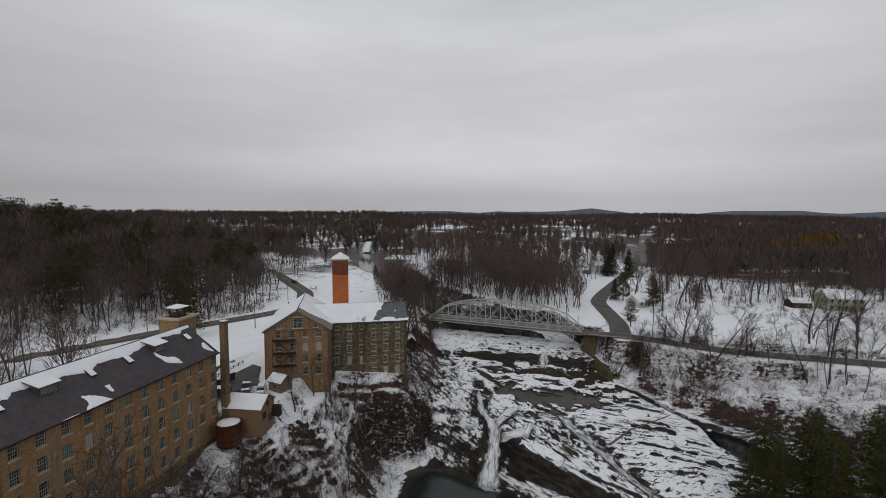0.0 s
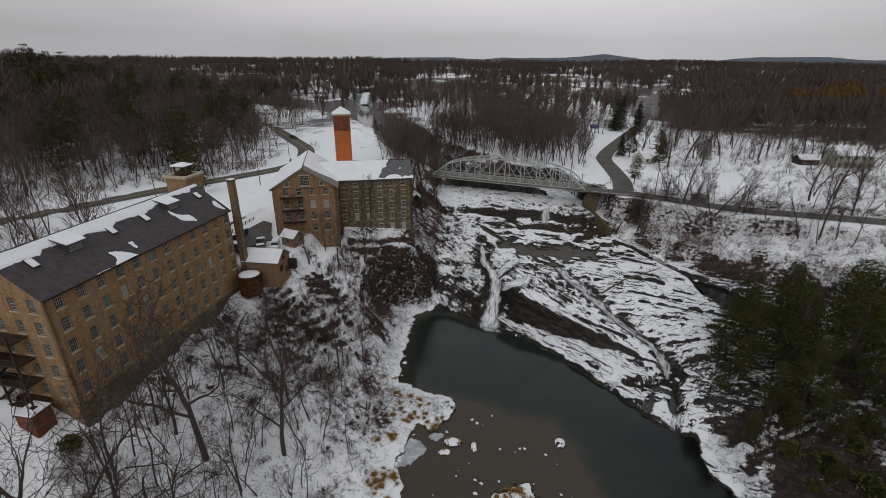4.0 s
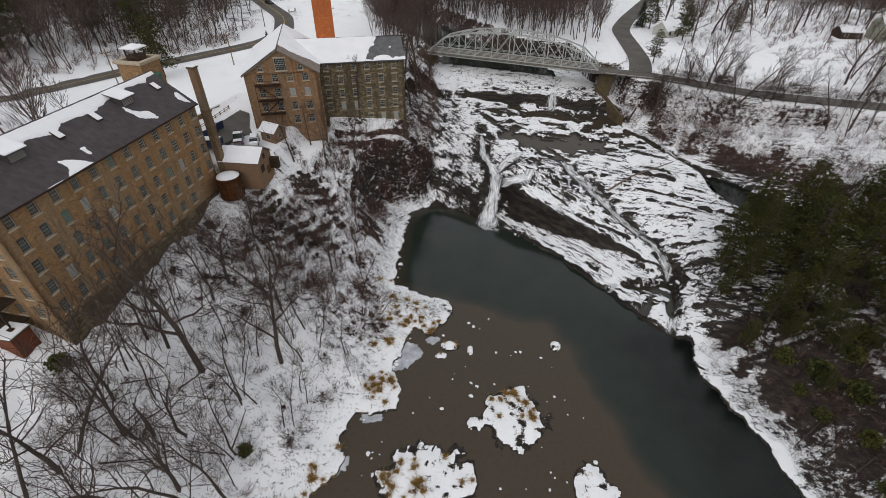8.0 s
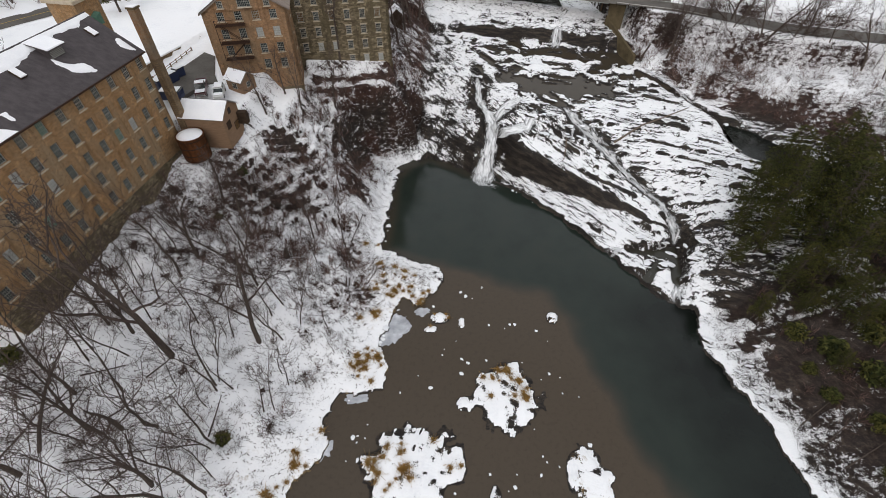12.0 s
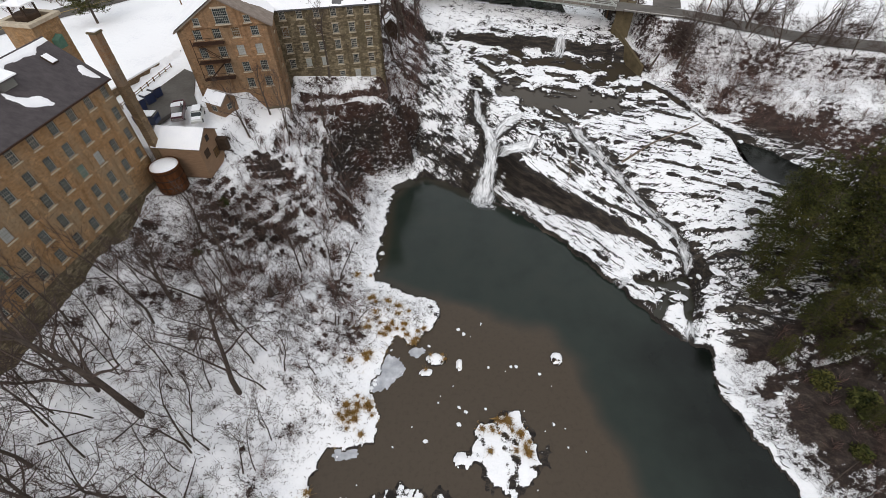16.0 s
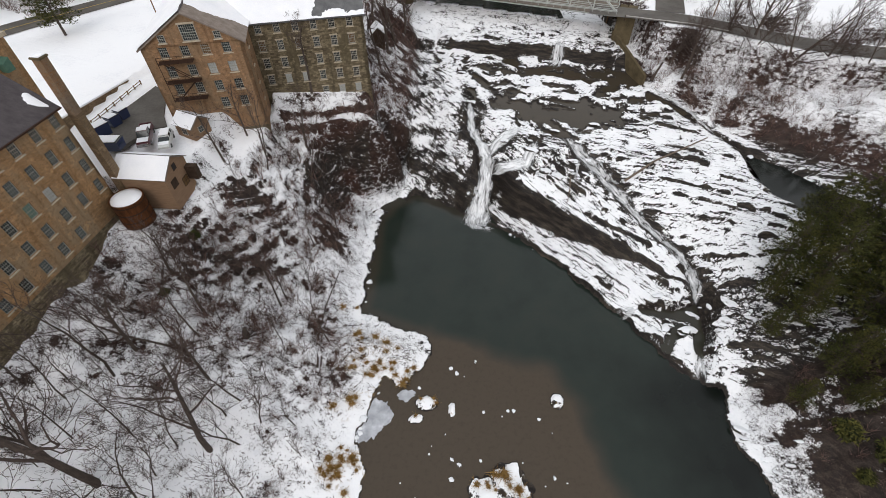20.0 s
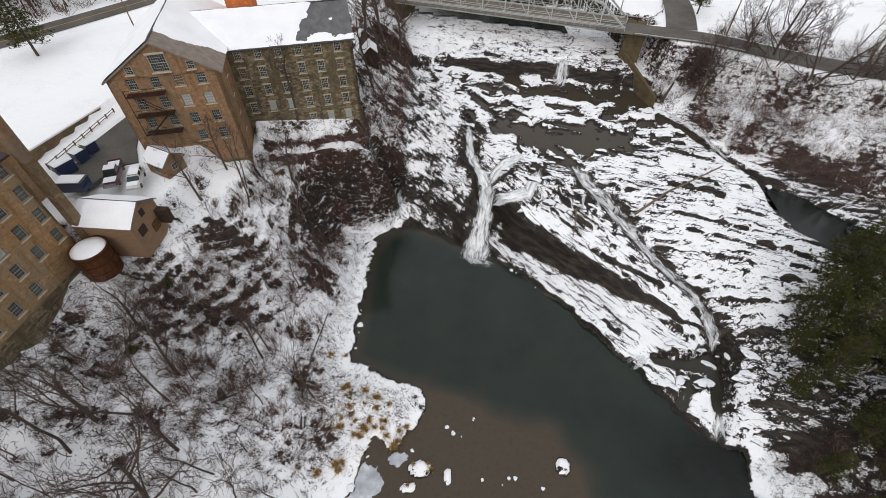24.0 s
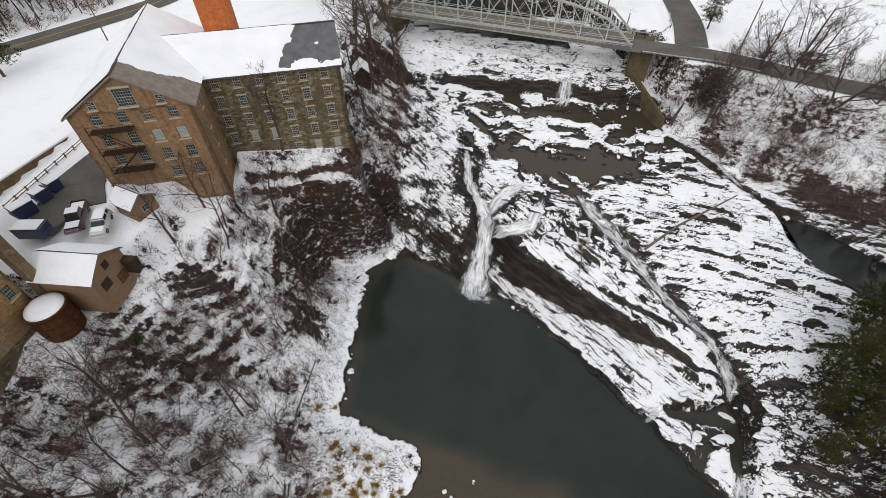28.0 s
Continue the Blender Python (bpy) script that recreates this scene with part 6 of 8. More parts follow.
# ---- woods: joined, too many to count ----
def merged(name, protos, places, mat, label, cat="woods"):
    """Copies of light tree shapes joined into one mesh; protos: list of (corners, triangles or quads)."""
    V, Fc, base = [], [], 0
    for (x, y, z, sc, an), k in places:
        v, f = protos[k]
        c, s = math.cos(an), math.sin(an)
        R = np.array([[c, -s, 0], [s, c, 0], [0, 0, 1]]) * sc
        V.append(v @ R.T + (x, y, z))
        Fc.append(f + base)
        base += len(v)
    return solid(name, np.concatenate(V), np.concatenate(Fc), mat, label, cat, "stuff", False)


def light_tree(seed, h, r, depth, kids, start, spread=0.75):
    """A bare tree of thin three-sided sticks, as arrays."""
    rng = random.Random(seed)
    V, Fc = [], []
    for a, b, ra, rb, lev in grow(rng, h, r, depth, spread, None, start, kids):
        d = (b - a).normalized()
        u = d.orthogonal().normalized()
        w = d.cross(u)
        k = len(V)
        if lev > 1:
            u = (u * math.cos(k) + w * math.sin(k)) * 0.034
            V += [tuple(a - u), tuple(a + u), tuple(b + u * 0.6), tuple(b - u * 0.6)]
            Fc.append((k, k + 1, k + 2, k + 3))
            continue
        for p, q in ((a, max(ra, 0.035)), (b, max(rb, 0.025))):
            for t in (0, 2.094, 4.189):
                V.append(tuple(p + q * (math.cos(t) * u + math.sin(t) * w)))
        Fc += [(k, k + 1, k + 4, k + 3), (k + 1, k + 2, k + 5, k + 4), (k + 2, k, k + 3, k + 5)]
    return np.array(V), np.array(Fc)


def tuft(seed, h):
    """A far bare crown: a trunk and a haze of upright slivers."""
    rng = random.Random(seed)
    V, Fc = [], []

    def sliver(a, b, w):
        d = (b - a).normalized()
        u = d.orthogonal().normalized()
        u.rotate(Matrix.Rotation(rng.random() * 6.28, 3, d))
        k = len(V)
        V.extend([tuple(a - u * w), tuple(a + u * w), tuple(b + u * w * 0.25), tuple(b - u * w * 0.25)])
        Fc.append((k, k + 1, k + 2, k + 3))

    sliver(Vector((0, 0, -1)), Vector((0, 0, h * 0.8)), 0.2)
    sliver(Vector((0, 0, -1)), Vector((0.1, 0, h * 0.8)), 0.2)
    for _ in range(58):
        z = rng.uniform(0.28, 0.85) * h
        a = Vector((rng.gauss(0, 0.5), rng.gauss(0, 0.5), z * 0.85))
        t = rng.random() * 6.283
        rr = h * 0.26 * rng.uniform(0.4, 1) * (1.15 - abs(z / h - 0.55))
        sliver(a, Vector((math.cos(t) * rr, math.sin(t) * rr, min(h, z + rng.uniform(0.08, 0.3) * h))), rng.uniform(0.08, 0.32))
    return np.array(V), np.array(Fc)


def shelf_z(x, y):
    x, y = np.asarray(x), np.asarray(y)
    return height(x, y)[0] + 16 * smooth(500, 1600, np.hypot(x, y)) * (1 + 0.6 * N1(x / 420, y / 420, 2))


def woods(n, x0, x1, y0, y1, seed, keep):
    r = np.random.RandomState(seed)
    x, y = r.uniform(x0, x1, n), r.uniform(y0, y1, n)
    m = keep(x, y)
    for line, w in ((ROAD_NORTH, 9), (ROAD_EAST, 8), (ROAD_WEST, 8)):
        m &= polyline_dist(line, x, y)[0] > w
    rd, ra = polyline_dist(RIVER, x, y)
    m &= rd > 12 - 3.5 * smooth(60, 220, ra)
    x, y = x[m], y[m]
    return x, y, shelf_z(x, y), r


def jit(x, y):
    return np.modf(np.abs(np.sin(x * 12.9898 + y * 78.233) * 43758.5))[0] - 0.5


def haze(seed, h, n, w):
    """Fine upright twigs filling a crown."""
    rng = random.Random(seed)
    V, Fc = [], []
    for _ in range(n):
        z, t = rng.uniform(0.35, 0.92) * h, rng.random() * 6.283
        rr = h * 0.24 * math.sqrt(rng.random()) * (1.2 - abs(z / h - 0.6) * 1.3)
        a = Vector((math.cos(t) * rr * 0.6, math.sin(t) * rr * 0.6, z))
        b = a + Vector((math.cos(t) * rng.uniform(0.2, 1.1), math.sin(t) * rng.uniform(0.2, 1.1), rng.uniform(0.5, 2.0)))
        u = (b - a).orthogonal().normalized() * w
        k = len(V)
        V.extend([tuple(a - u), tuple(a + u), tuple(b + u * 0.3), tuple(b - u * 0.3)])
        Fc.append((k, k + 1, k + 2, k + 3))
    return np.array(V), np.array(Fc)


def joined(p, q):
    return np.concatenate([p[0], q[0]]), np.concatenate([p[1], q[1] + len(p[0])])


MIDDLE = [joined(light_tree(100 + k, 16, 0.19, 2, (4, 6), 0.30), haze(150 + k, 16, 110, 0.055)) for k in range(5)]
FARTUFT = [tuft(200 + k, 17) for k in range(6)]
mill_clear = lambda x, y: ~((x > -70) & (x < 5) & (y > 30) & (y < 165)) & ~((x > -62) & (x < -20) & (y < 235))
x, y, z, r = woods(2600, -210, -50, 50, 330, 5, lambda x, y: mill_clear(x, y) & (x < -62 - 0.12 * (y - 100)) & ((y < 102) | ((x + 118) * 40 - (y - 100) * 30 < -200) | (y > 176)) & ((x < -104) | (np.sin(x * 91.7 + y * 57.3) > 0.15)))
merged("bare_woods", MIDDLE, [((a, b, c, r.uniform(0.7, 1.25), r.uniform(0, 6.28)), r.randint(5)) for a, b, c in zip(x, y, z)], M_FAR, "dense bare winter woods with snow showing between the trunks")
x, y, z, r = woods(2000, -30, 260, 200, 400, 6, lambda x, y: (N1(x / 50, y / 50, 2) + jit(x, y) > -0.05 + 0.35 * smooth(60, 110, x)) & ~((x > 70) & (y < 236 + 0.12 * (x - 70))))
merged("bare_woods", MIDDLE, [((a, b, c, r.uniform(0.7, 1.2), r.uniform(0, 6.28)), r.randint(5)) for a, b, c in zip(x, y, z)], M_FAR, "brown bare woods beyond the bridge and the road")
x, y, z, r = woods(420, -20, 62, 176, 262, 16, lambda x, y: x < 62)
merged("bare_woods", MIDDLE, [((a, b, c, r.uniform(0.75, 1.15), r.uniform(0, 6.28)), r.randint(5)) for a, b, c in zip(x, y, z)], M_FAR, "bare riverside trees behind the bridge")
x, y, z, r = woods(190, -26, 6, 170, 250, 36, lambda x, y: x < 10)
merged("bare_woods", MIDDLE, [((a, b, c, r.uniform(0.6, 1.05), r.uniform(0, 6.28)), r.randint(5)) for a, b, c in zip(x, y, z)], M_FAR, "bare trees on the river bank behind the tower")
x, y, z, r = woods(210, 84, 240, 120, 245, 26, lambda x, y: ~((x < 112) & (y < 172)) & ~((x < 200) & (y > 145) & (y < 180)))
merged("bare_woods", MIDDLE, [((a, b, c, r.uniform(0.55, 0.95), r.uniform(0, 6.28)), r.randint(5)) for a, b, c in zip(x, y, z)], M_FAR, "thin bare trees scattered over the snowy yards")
x, y, z, r = woods(15000, -900, 1000, 300, 1500, 7, lambda x, y: (np.abs(x) < 0.95 * y + 120) & (N1(x / 110, y / 110, 3) + 0.6 * jit(x, y) > -0.25 + 0.3 * smooth(200, 80, np.abs(x - 40)) * smooth(900, 600, y)))
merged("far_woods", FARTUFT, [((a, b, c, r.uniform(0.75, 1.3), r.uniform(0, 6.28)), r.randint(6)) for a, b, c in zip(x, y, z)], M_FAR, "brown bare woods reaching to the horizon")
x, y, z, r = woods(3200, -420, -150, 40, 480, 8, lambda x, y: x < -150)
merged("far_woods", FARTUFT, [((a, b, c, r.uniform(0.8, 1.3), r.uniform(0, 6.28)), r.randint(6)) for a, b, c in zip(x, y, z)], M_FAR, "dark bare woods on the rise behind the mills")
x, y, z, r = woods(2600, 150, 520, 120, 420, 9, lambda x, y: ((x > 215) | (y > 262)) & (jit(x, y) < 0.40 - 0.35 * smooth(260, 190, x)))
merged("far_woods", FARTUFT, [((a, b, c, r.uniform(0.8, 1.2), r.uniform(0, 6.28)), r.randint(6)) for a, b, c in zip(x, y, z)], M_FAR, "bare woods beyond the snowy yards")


# ---- conifers ----
def conifer_meshes(seed, h, rad, whorls, boughs, mat, droop=0.25, base=0.15, open_=0.0, dens=1.0):
    rng = random.Random(seed)
    tr = Shape()
    tr.tube((0, 0, -0.5), (0, 0, h * 0.97), h * 0.016 + 0.05, 0.03, 7, False)
    v, f = [], []
    for i in range(whorls):
        t = base + (1 - base) * (i + rng.random() * 0.6) / whorls
        z = t * h
        reach = rad * (1 - t) ** 0.75 * rng.uniform(0.75, 1.15) + 0.25
        for j in range(boughs):
            if rng.random() < open_:
                continue
            an = 6.283 * (j + rng.random()) / boughs
            ln = reach * rng.uniform(0.65, 1.1)
            dx, dy = math.cos(an), math.sin(an)
            tr.tube((0, 0, z), (dx * ln, dy * ln, z - droop * ln), 0.05, 0.015, 3, False)
            m = max(4, int(ln * 7 * dens))
            for k in range(m):
                q = rng.uniform(0.2, 1.0)
                c = Vector((dx * ln * q + rng.gauss(0, 0.22), dy * ln * q + rng.gauss(0, 0.22), z - droop * ln * q + rng.gauss(0, 0.14)))
                sd = Vector((rng.gauss(0, 1), rng.gauss(0, 1), rng.gauss(0, 0.35))).normalized()
                w = sd.cross(Vector((rng.gauss(0, 0.4), rng.gauss(0, 0.4), 1))).normalized()
                a, b = rng.uniform(0.24, 0.55), rng.uniform(0.06, 0.13)
                n = len(v)
                v.extend([tuple(c - sd * a * 0.4), tuple(c + w * b), tuple(c + sd * a), tuple(c - w * b)])
                f.append((n, n + 1, n + 2, n + 3))
    cs = Shape()
    cs.v, cs.f = v, f
    return tr.mesh("trunk", M_BARK), cs.mesh("crown", mat)


def pine_meshes(seed, h, rad, whorls):
    """An open pine: tiers of long boughs that rise at their ends, with side twigs and brushes of needles."""
    rng = random.Random(seed)
    tr = Shape()
    tr.tube((0, 0, -0.5), (0, 0, h * 0.6), h * 0.017 + 0.04, h * 0.010, 7, False)
    tr.tube((0, 0, h * 0.6), (0, 0, h * 0.98), h * 0.010, 0.03, 5, False)
    v, f = [], []

    def brush_of_needles(c, d, size):
        for _ in range(7):
            sd = (d * 0.8 + Vector((rng.gauss(0, 0.8), rng.gauss(0, 0.8), rng.gauss(0.25, 0.5)))).normalized()
            w = sd.orthogonal().normalized()
            w.rotate(Matrix.Rotation(rng.random() * 6.283, 3, sd))
            a, b = size * rng.uniform(0.7, 1.3), rng.uniform(0.030, 0.062)
            n = len(v)
            v.extend([tuple(c), tuple(c + sd * a * 0.5 + w * b), tuple(c + sd * a), tuple(c + sd * a * 0.5 - w * b)])
            f.append((n, n + 1, n + 2, n + 3))

    for i in range(whorls):
        t = 0.16 + 0.84 * (i + 0.5 * rng.random()) / whorls
        reach = rad * (1 - t) ** 0.62 * min(1.0, 0.55 + 1.6 * (t - 0.1)) * rng.uniform(0.7, 1.15) + 0.35
        lean = rng.random() * 6.283
        for j in range(rng.randint(5, 7)):
            if rng.random() < 0.16:
                continue
            an = lean + 6.283 * (j + rng.uniform(-0.3, 0.3)) / 6
            ln = reach * rng.uniform(0.5, 1.2)
            d = Vector((math.cos(an), math.sin(an), 0))
            p = [Vector((0, 0, t * h)) + d * (ln * q) + Vector((0, 0, ln * (0.10 * q * q - 0.06 * q) + rng.gauss(0, 0.05))) for q in (0, 0.35, 0.7, 1.0)]
            for k in range(3):
                tr.tube(p[k], p[k + 1], 0.055 * (1 - 0.3 * k), 0.055 * (0.7 - 0.28 * k), 3, False)
            side = Vector((-d.y, d.x, 0))
            for k in range(max(5, int(ln * 5.2))):
                q = rng.uniform(0.22, 1.0)
                base = p[0].lerp(p[3], q)
                out = d * rng.uniform(0.1, 0.6) + side * rng.uniform(-1, 1) * 1.1 * (1.1 - q * 0.6) * min(1.0, ln / 3) + Vector((0, 0, rng.uniform(-0.05, 0.22)))
                brush_of_needles(base + out, (out + Vector((0, 0, 0.2))).normalized(), rng.uniform(0.30, 0.52))
    cs = Shape()
    cs.v, cs.f = v, f
    return tr.mesh("trunk", M_BARK), cs.mesh("crown", M_NEEDLE)


PINE = [pine_meshes(300 + k, 15, 5.4, 25) for k in range(4)]
SPRUCE = [conifer_meshes(320 + k, 11, 3.0, 24, 10, M_SPRUCE, 0.28, 0.06, 0.05, 1.5) for k in range(2)]


def conifer(kind, x, y, sc, label, group, z=None, turn=0):
    ob = thing("conifer", pose(x, y, ground_z(x, y) if z is None else z, 0, 0, turn) @ Matrix.Diagonal((sc, sc, sc, 1)), label, "tree", group)
    part("trunk", kind[0], None, ob)
    part("crown", kind[1], None, ob)


for k, (x, y, sc) in enumerate(((52.6, 71.5, 0.45), (54.5, 77.0, 0.55), (53.2, 61.8, 0.42), (57.0, 81.0, 0.75), (56.3, 72.5, 0.70), (57.5, 64.5, 0.72), (60.5, 58.5, 0.55), (62.5, 82, 0.9), (59.5, 76.5, 1.0), (63.5, 71, 1.2), (62, 64, 0.95),
                               (68.5, 79, 1.15), (70, 67, 1.25), (65, 87, 0.95), (77, 73, 1.25), (75, 58, 1.1), (74, 88, 1.1), (84, 64, 1.2), (66.5, 75, 1.1), (83, 83, 1.1), (70, 60, 0.9), (82, 50, 1.0), (91, 74, 1.1), (90, 90, 1.0), (72, 81, 1.0), (79, 66, 1.05), (67, 50.5, 0.6), (74, 46, 0.8), (63, 40, 0.5), (70, 36, 0.8))):
    conifer(PINE[k % 4], x, y, sc, "shaggy dark green pine on the rocky bank" if sc > 0.62 else "young pine with open olive-green boughs", "pines on the far bank", turn=47 * k)
for x, y in scatter(26, lambda x, y: pool_d(x, y) > 9, 56, 84, 26, 60, 3.0):
    conifer(PINE[rngt.randint(0, 3)], x, y, rngt.uniform(0.28, 0.55), "young pine with open olive-green boughs", "pines on the far bank", turn=rngt.uniform(0, 360))
for k, (x, y, sc) in enumerate(((77, 203, 0.9), (102, 283, 1.7), (108, 291, 1.8), (114, 280, 1.6), (-47, 131, 0.28), (-60, 176, 0.3))):
    conifer(SPRUCE[k % 2], x, y, sc, "dark spruce standing in the snow", "spruces", turn=31 * k)
for x, y in scatter(60, lambda x, y: roads_clear(x, y, 9), -260, -84, 135, 290, 7):
    conifer(PINE[rngt.randint(0, 3)], x, y, rngt.uniform(1.1, 1.7), "tall dark pine rising above the bare woods", "pines on the rise", turn=rngt.uniform(0, 360))
for k, (x, y, sc) in enumerate(((64.5, 154.5, 0.62), (84.5, 181.0, 0.75), (79.5, 199.5, 0.85), (90.5, 196.0, 0.8), (105.0, 187.0, 0.72))):
    conifer(PINE[k % 4], x, y, sc, "broad dark pine standing in the snowy yard", "yard pines", turn=61 * k)
for x, y in scatter(34, lambda x, y: True, -330, -150, 190, 330, 8):
    conifer(PINE[rngt.randint(0, 3)], x, y, rngt.uniform(1.2, 1.6), "tall dark pine rising above the bare woods", "pines on the rise", turn=rngt.uniform(0, 360))
conifer(PINE[1], -76, 136, 1.0, "broad dark pine beside the road", "pines on the rise")

# ---- brush on the banks ----
def clump(seed, n, h, spread, thick=1.0, twigs=3):
    """A tangle of stems that fork into thin twigs."""
    rng = random.Random(seed)
    V, Fc = [], []
    for _ in range(n):
        t, q = rng.random() * 6.283, rng.random()
        a = Vector((rng.gauss(0, 0.15), rng.gauss(0, 0.15), -0.1))
        b = Vector((math.cos(t) * spread * q, math.sin(t) * spread * q, h * rng.uniform(0.5, 1.0) * (1.1 - 0.5 * q)))
        mid = a.lerp(b, 0.55) + Vector((rng.gauss(0, 0.15), rng.gauss(0, 0.15), 0.12))
        runs = [(a, mid, 0.050, 0.038), (mid, b, 0.038, 0.016)]
        for j in range(twigs):
            q = a.lerp(mid, 0.6).lerp(b, 0.7 * j / twigs + 0.1)
            e = q + (b - a) * rng.uniform(0.15, 0.4) + Vector((rng.gauss(0, 0.38), rng.gauss(0, 0.38), rng.gauss(0.1, 0.15)))
            runs.append((q, e, 0.028, 0.012))
        for p0, p1, w0, w1 in runs:
            u = (p1 - p0).orthogonal().normalized() * thick
            u.rotate(Matrix.Rotation(rng.random() * 6.28, 3, (p1 - p0).normalized()))
            k = len(V)
            V.extend([tuple(p0 - u * w0), tuple(p0 + u * w0), tuple(p1 + u * w1), tuple(p1 - u * w1)])
            Fc.append((k, k + 1, k + 2, k + 3))
    return np.array(V), np.array(Fc)


BRUSH = [clump(400 + k, 10, 2.1, 2.1, 0.55, 5) for k in range(5)]


def brush(n, x0, x1, y0, y1, seed, keep, smin, smax, label):
    r = np.random.RandomState(seed)
    x, y = r.uniform(x0, x1, n), r.uniform(y0, y1, n)
    z, d, fd = height(x, y)[:3]
    m = keep(x, y, z, d, fd) & (N2(x / 9 + 3, y / 9, 3) + r.uniform(-0.9, 0.9, n) > -0.05)
    for line in (ROAD_EAST, ROAD_NORTH, ROAD_WEST):
        m &= polyline_dist(line, x, y)[0] > 4.6
    merged("brush", BRUSH, [((a, b, c, r.uniform(smin, smax), r.uniform(0, 6.28)), r.randint(5)) for a, b, c in zip(x[m], y[m], z[m])], M_BRUSH, label, "brush")


brush(1150, -46, -9, 56, 122, 21, lambda x, y, z, d, fd: (d > 5) & (z < 20) & (fd > 1) & (y + 5 * N1(x / 8, y / 8, 2) > 66), 0.7, 1.7, "tangled leafless purple-brown brush on the slope")
brush(260, -50, -12, 20, 66, 22, lambda x, y, z, d, fd: d > 5, 0.5, 1.2, "scattered leafless brush in the snow")
brush(1700, 48, 175, 84, 150, 23, lambda x, y, z, d, fd: (fd > 0.5) & (z < 25.2) & (x > 46) & (d > 30), 0.5, 1.15, "leafless brown brush along the river bank")
brush(260, -16, 2, 118, 165, 24, lambda x, y, z, d, fd: (fd > 0.5) & (z > 12), 0.8, 1.6, "leafless brush beside the falls")
brush(1800, -140, -60, 60, 200, 25, lambda x, y, z, d, fd: (x < -70) & ((y < 100) | ((x + 118) * 40 - (y - 100) * 30 < -150)), 0.8, 1.8, "leafless undergrowth at the edge of the woods")

brush(700, 52, 90, 24, 66, 29, lambda x, y, z, d, fd: d > 6.5, 0.5, 1.3, "dark leafless brush under the pines")
brush(2200, 52, 130, 84, 146, 28, lambda x, y, z, d, fd: (fd > 0.8) & (z < 17.5 + 2.5 * N3(x / 8, y / 8, 2)) & (d > 28), 0.6, 1.5, "reddish-brown leafless brush along the foot of the far bank")
SHRUB_MESH = []
for k in range(4):
    twigs = Shape()
    twigs.v, twigs.f = (q.tolist() for q in clump(430 + k, 46, 1.7, 2.0, 0.42, 4))
    SHRUB_MESH.append(twigs.mesh("shrub", M_BRUSH))
for k, (x, y) in enumerate([(-25.6, 87.2), (-25.6, 83.5), (-16.5, 95.5), (-29.5, 80.5), (-18.0, 84.0)] + scatter(36, lambda x, y: 7 < pool_d(x, y) < 30 and x > -44 + 0.2 * (y - 50) and not (x < -30 and y > 83), -42, -13, 64, 100, 2.2)):
    ob = new("shrub", SHRUB_MESH[k % 4])
    ob.matrix_basis = pose(x, y, ground_z(x, y), 0, 0, 77 * k) @ Matrix.Diagonal((0.6 + 0.13 * (k % 5), 0.65 + 0.12 * (k % 4), 0.7 + 0.1 * (k % 3), 1))
    tagged(ob, "rounded leafless shrub of fine purple-brown twigs", "shrub", "shrubs on the mill bank")

BUSH = [conifer_meshes(340 + k, 2.0, 1.4, 7, 6, M_NEEDLE, -0.25, 0.05, 0.2, 3.5)[1] for k in range(2)]
for k, (x, y, sc) in enumerate(((-28.3, 42.2, 0.8), (-50.5, 46.5, 1.1), (-34, 84, 0.7), (-36.5, 75.5, 0.6), (55.5, 56.5, 1.2), (58.5, 53.0, 1.5), (61.0, 48.5, 1.4), (57.2, 47.5, 1.0), (64.5, 45.5, 1.6), (60.0, 42.5, 1.1), (62.5, 53.5, 1.3),
                               (58.8, 36.5, 1.0), (66.5, 40.5, 1.5), (65.5, 56.5, 1.4), (56.0, 51.5, 0.8), (62.0, 34.0, 1.2))):
    ob = new("bush", BUSH[k % 2])
    ob.matrix_basis = pose(x, y, ground_z(x, y), 0, 0, 80 * k) @ Matrix.Diagonal((sc, sc, sc, 1))
    tagged(ob, "low evergreen bush in the snow", "bush", "evergreen bushes")

brush(1500, 80, 230, 100, 225, 27, lambda x, y, z, d, fd: (z > 24) & ((x > 112) | (y > 172)), 0.6, 1.4, "leafless undergrowth in the snowy yards")

# ---- hills on the horizon ----
an = np.linspace(-1.1, 1.1, 160)
rows_ = []
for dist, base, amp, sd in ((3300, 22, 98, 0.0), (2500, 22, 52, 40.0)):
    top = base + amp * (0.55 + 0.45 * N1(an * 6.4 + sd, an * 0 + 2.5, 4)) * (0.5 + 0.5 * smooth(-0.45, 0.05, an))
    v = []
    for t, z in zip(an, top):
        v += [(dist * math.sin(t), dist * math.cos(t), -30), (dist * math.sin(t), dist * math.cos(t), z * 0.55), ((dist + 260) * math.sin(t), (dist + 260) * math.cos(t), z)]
    solid("hill", v, grid_faces(len(an), 3), M_HILL, "long low hills coloured haze-blue on the horizon", "hills", "structure")

# ---- falling water ----
def on(x, y, dz=0.1):
    return (x, y, ground_z(x, y) + dz)


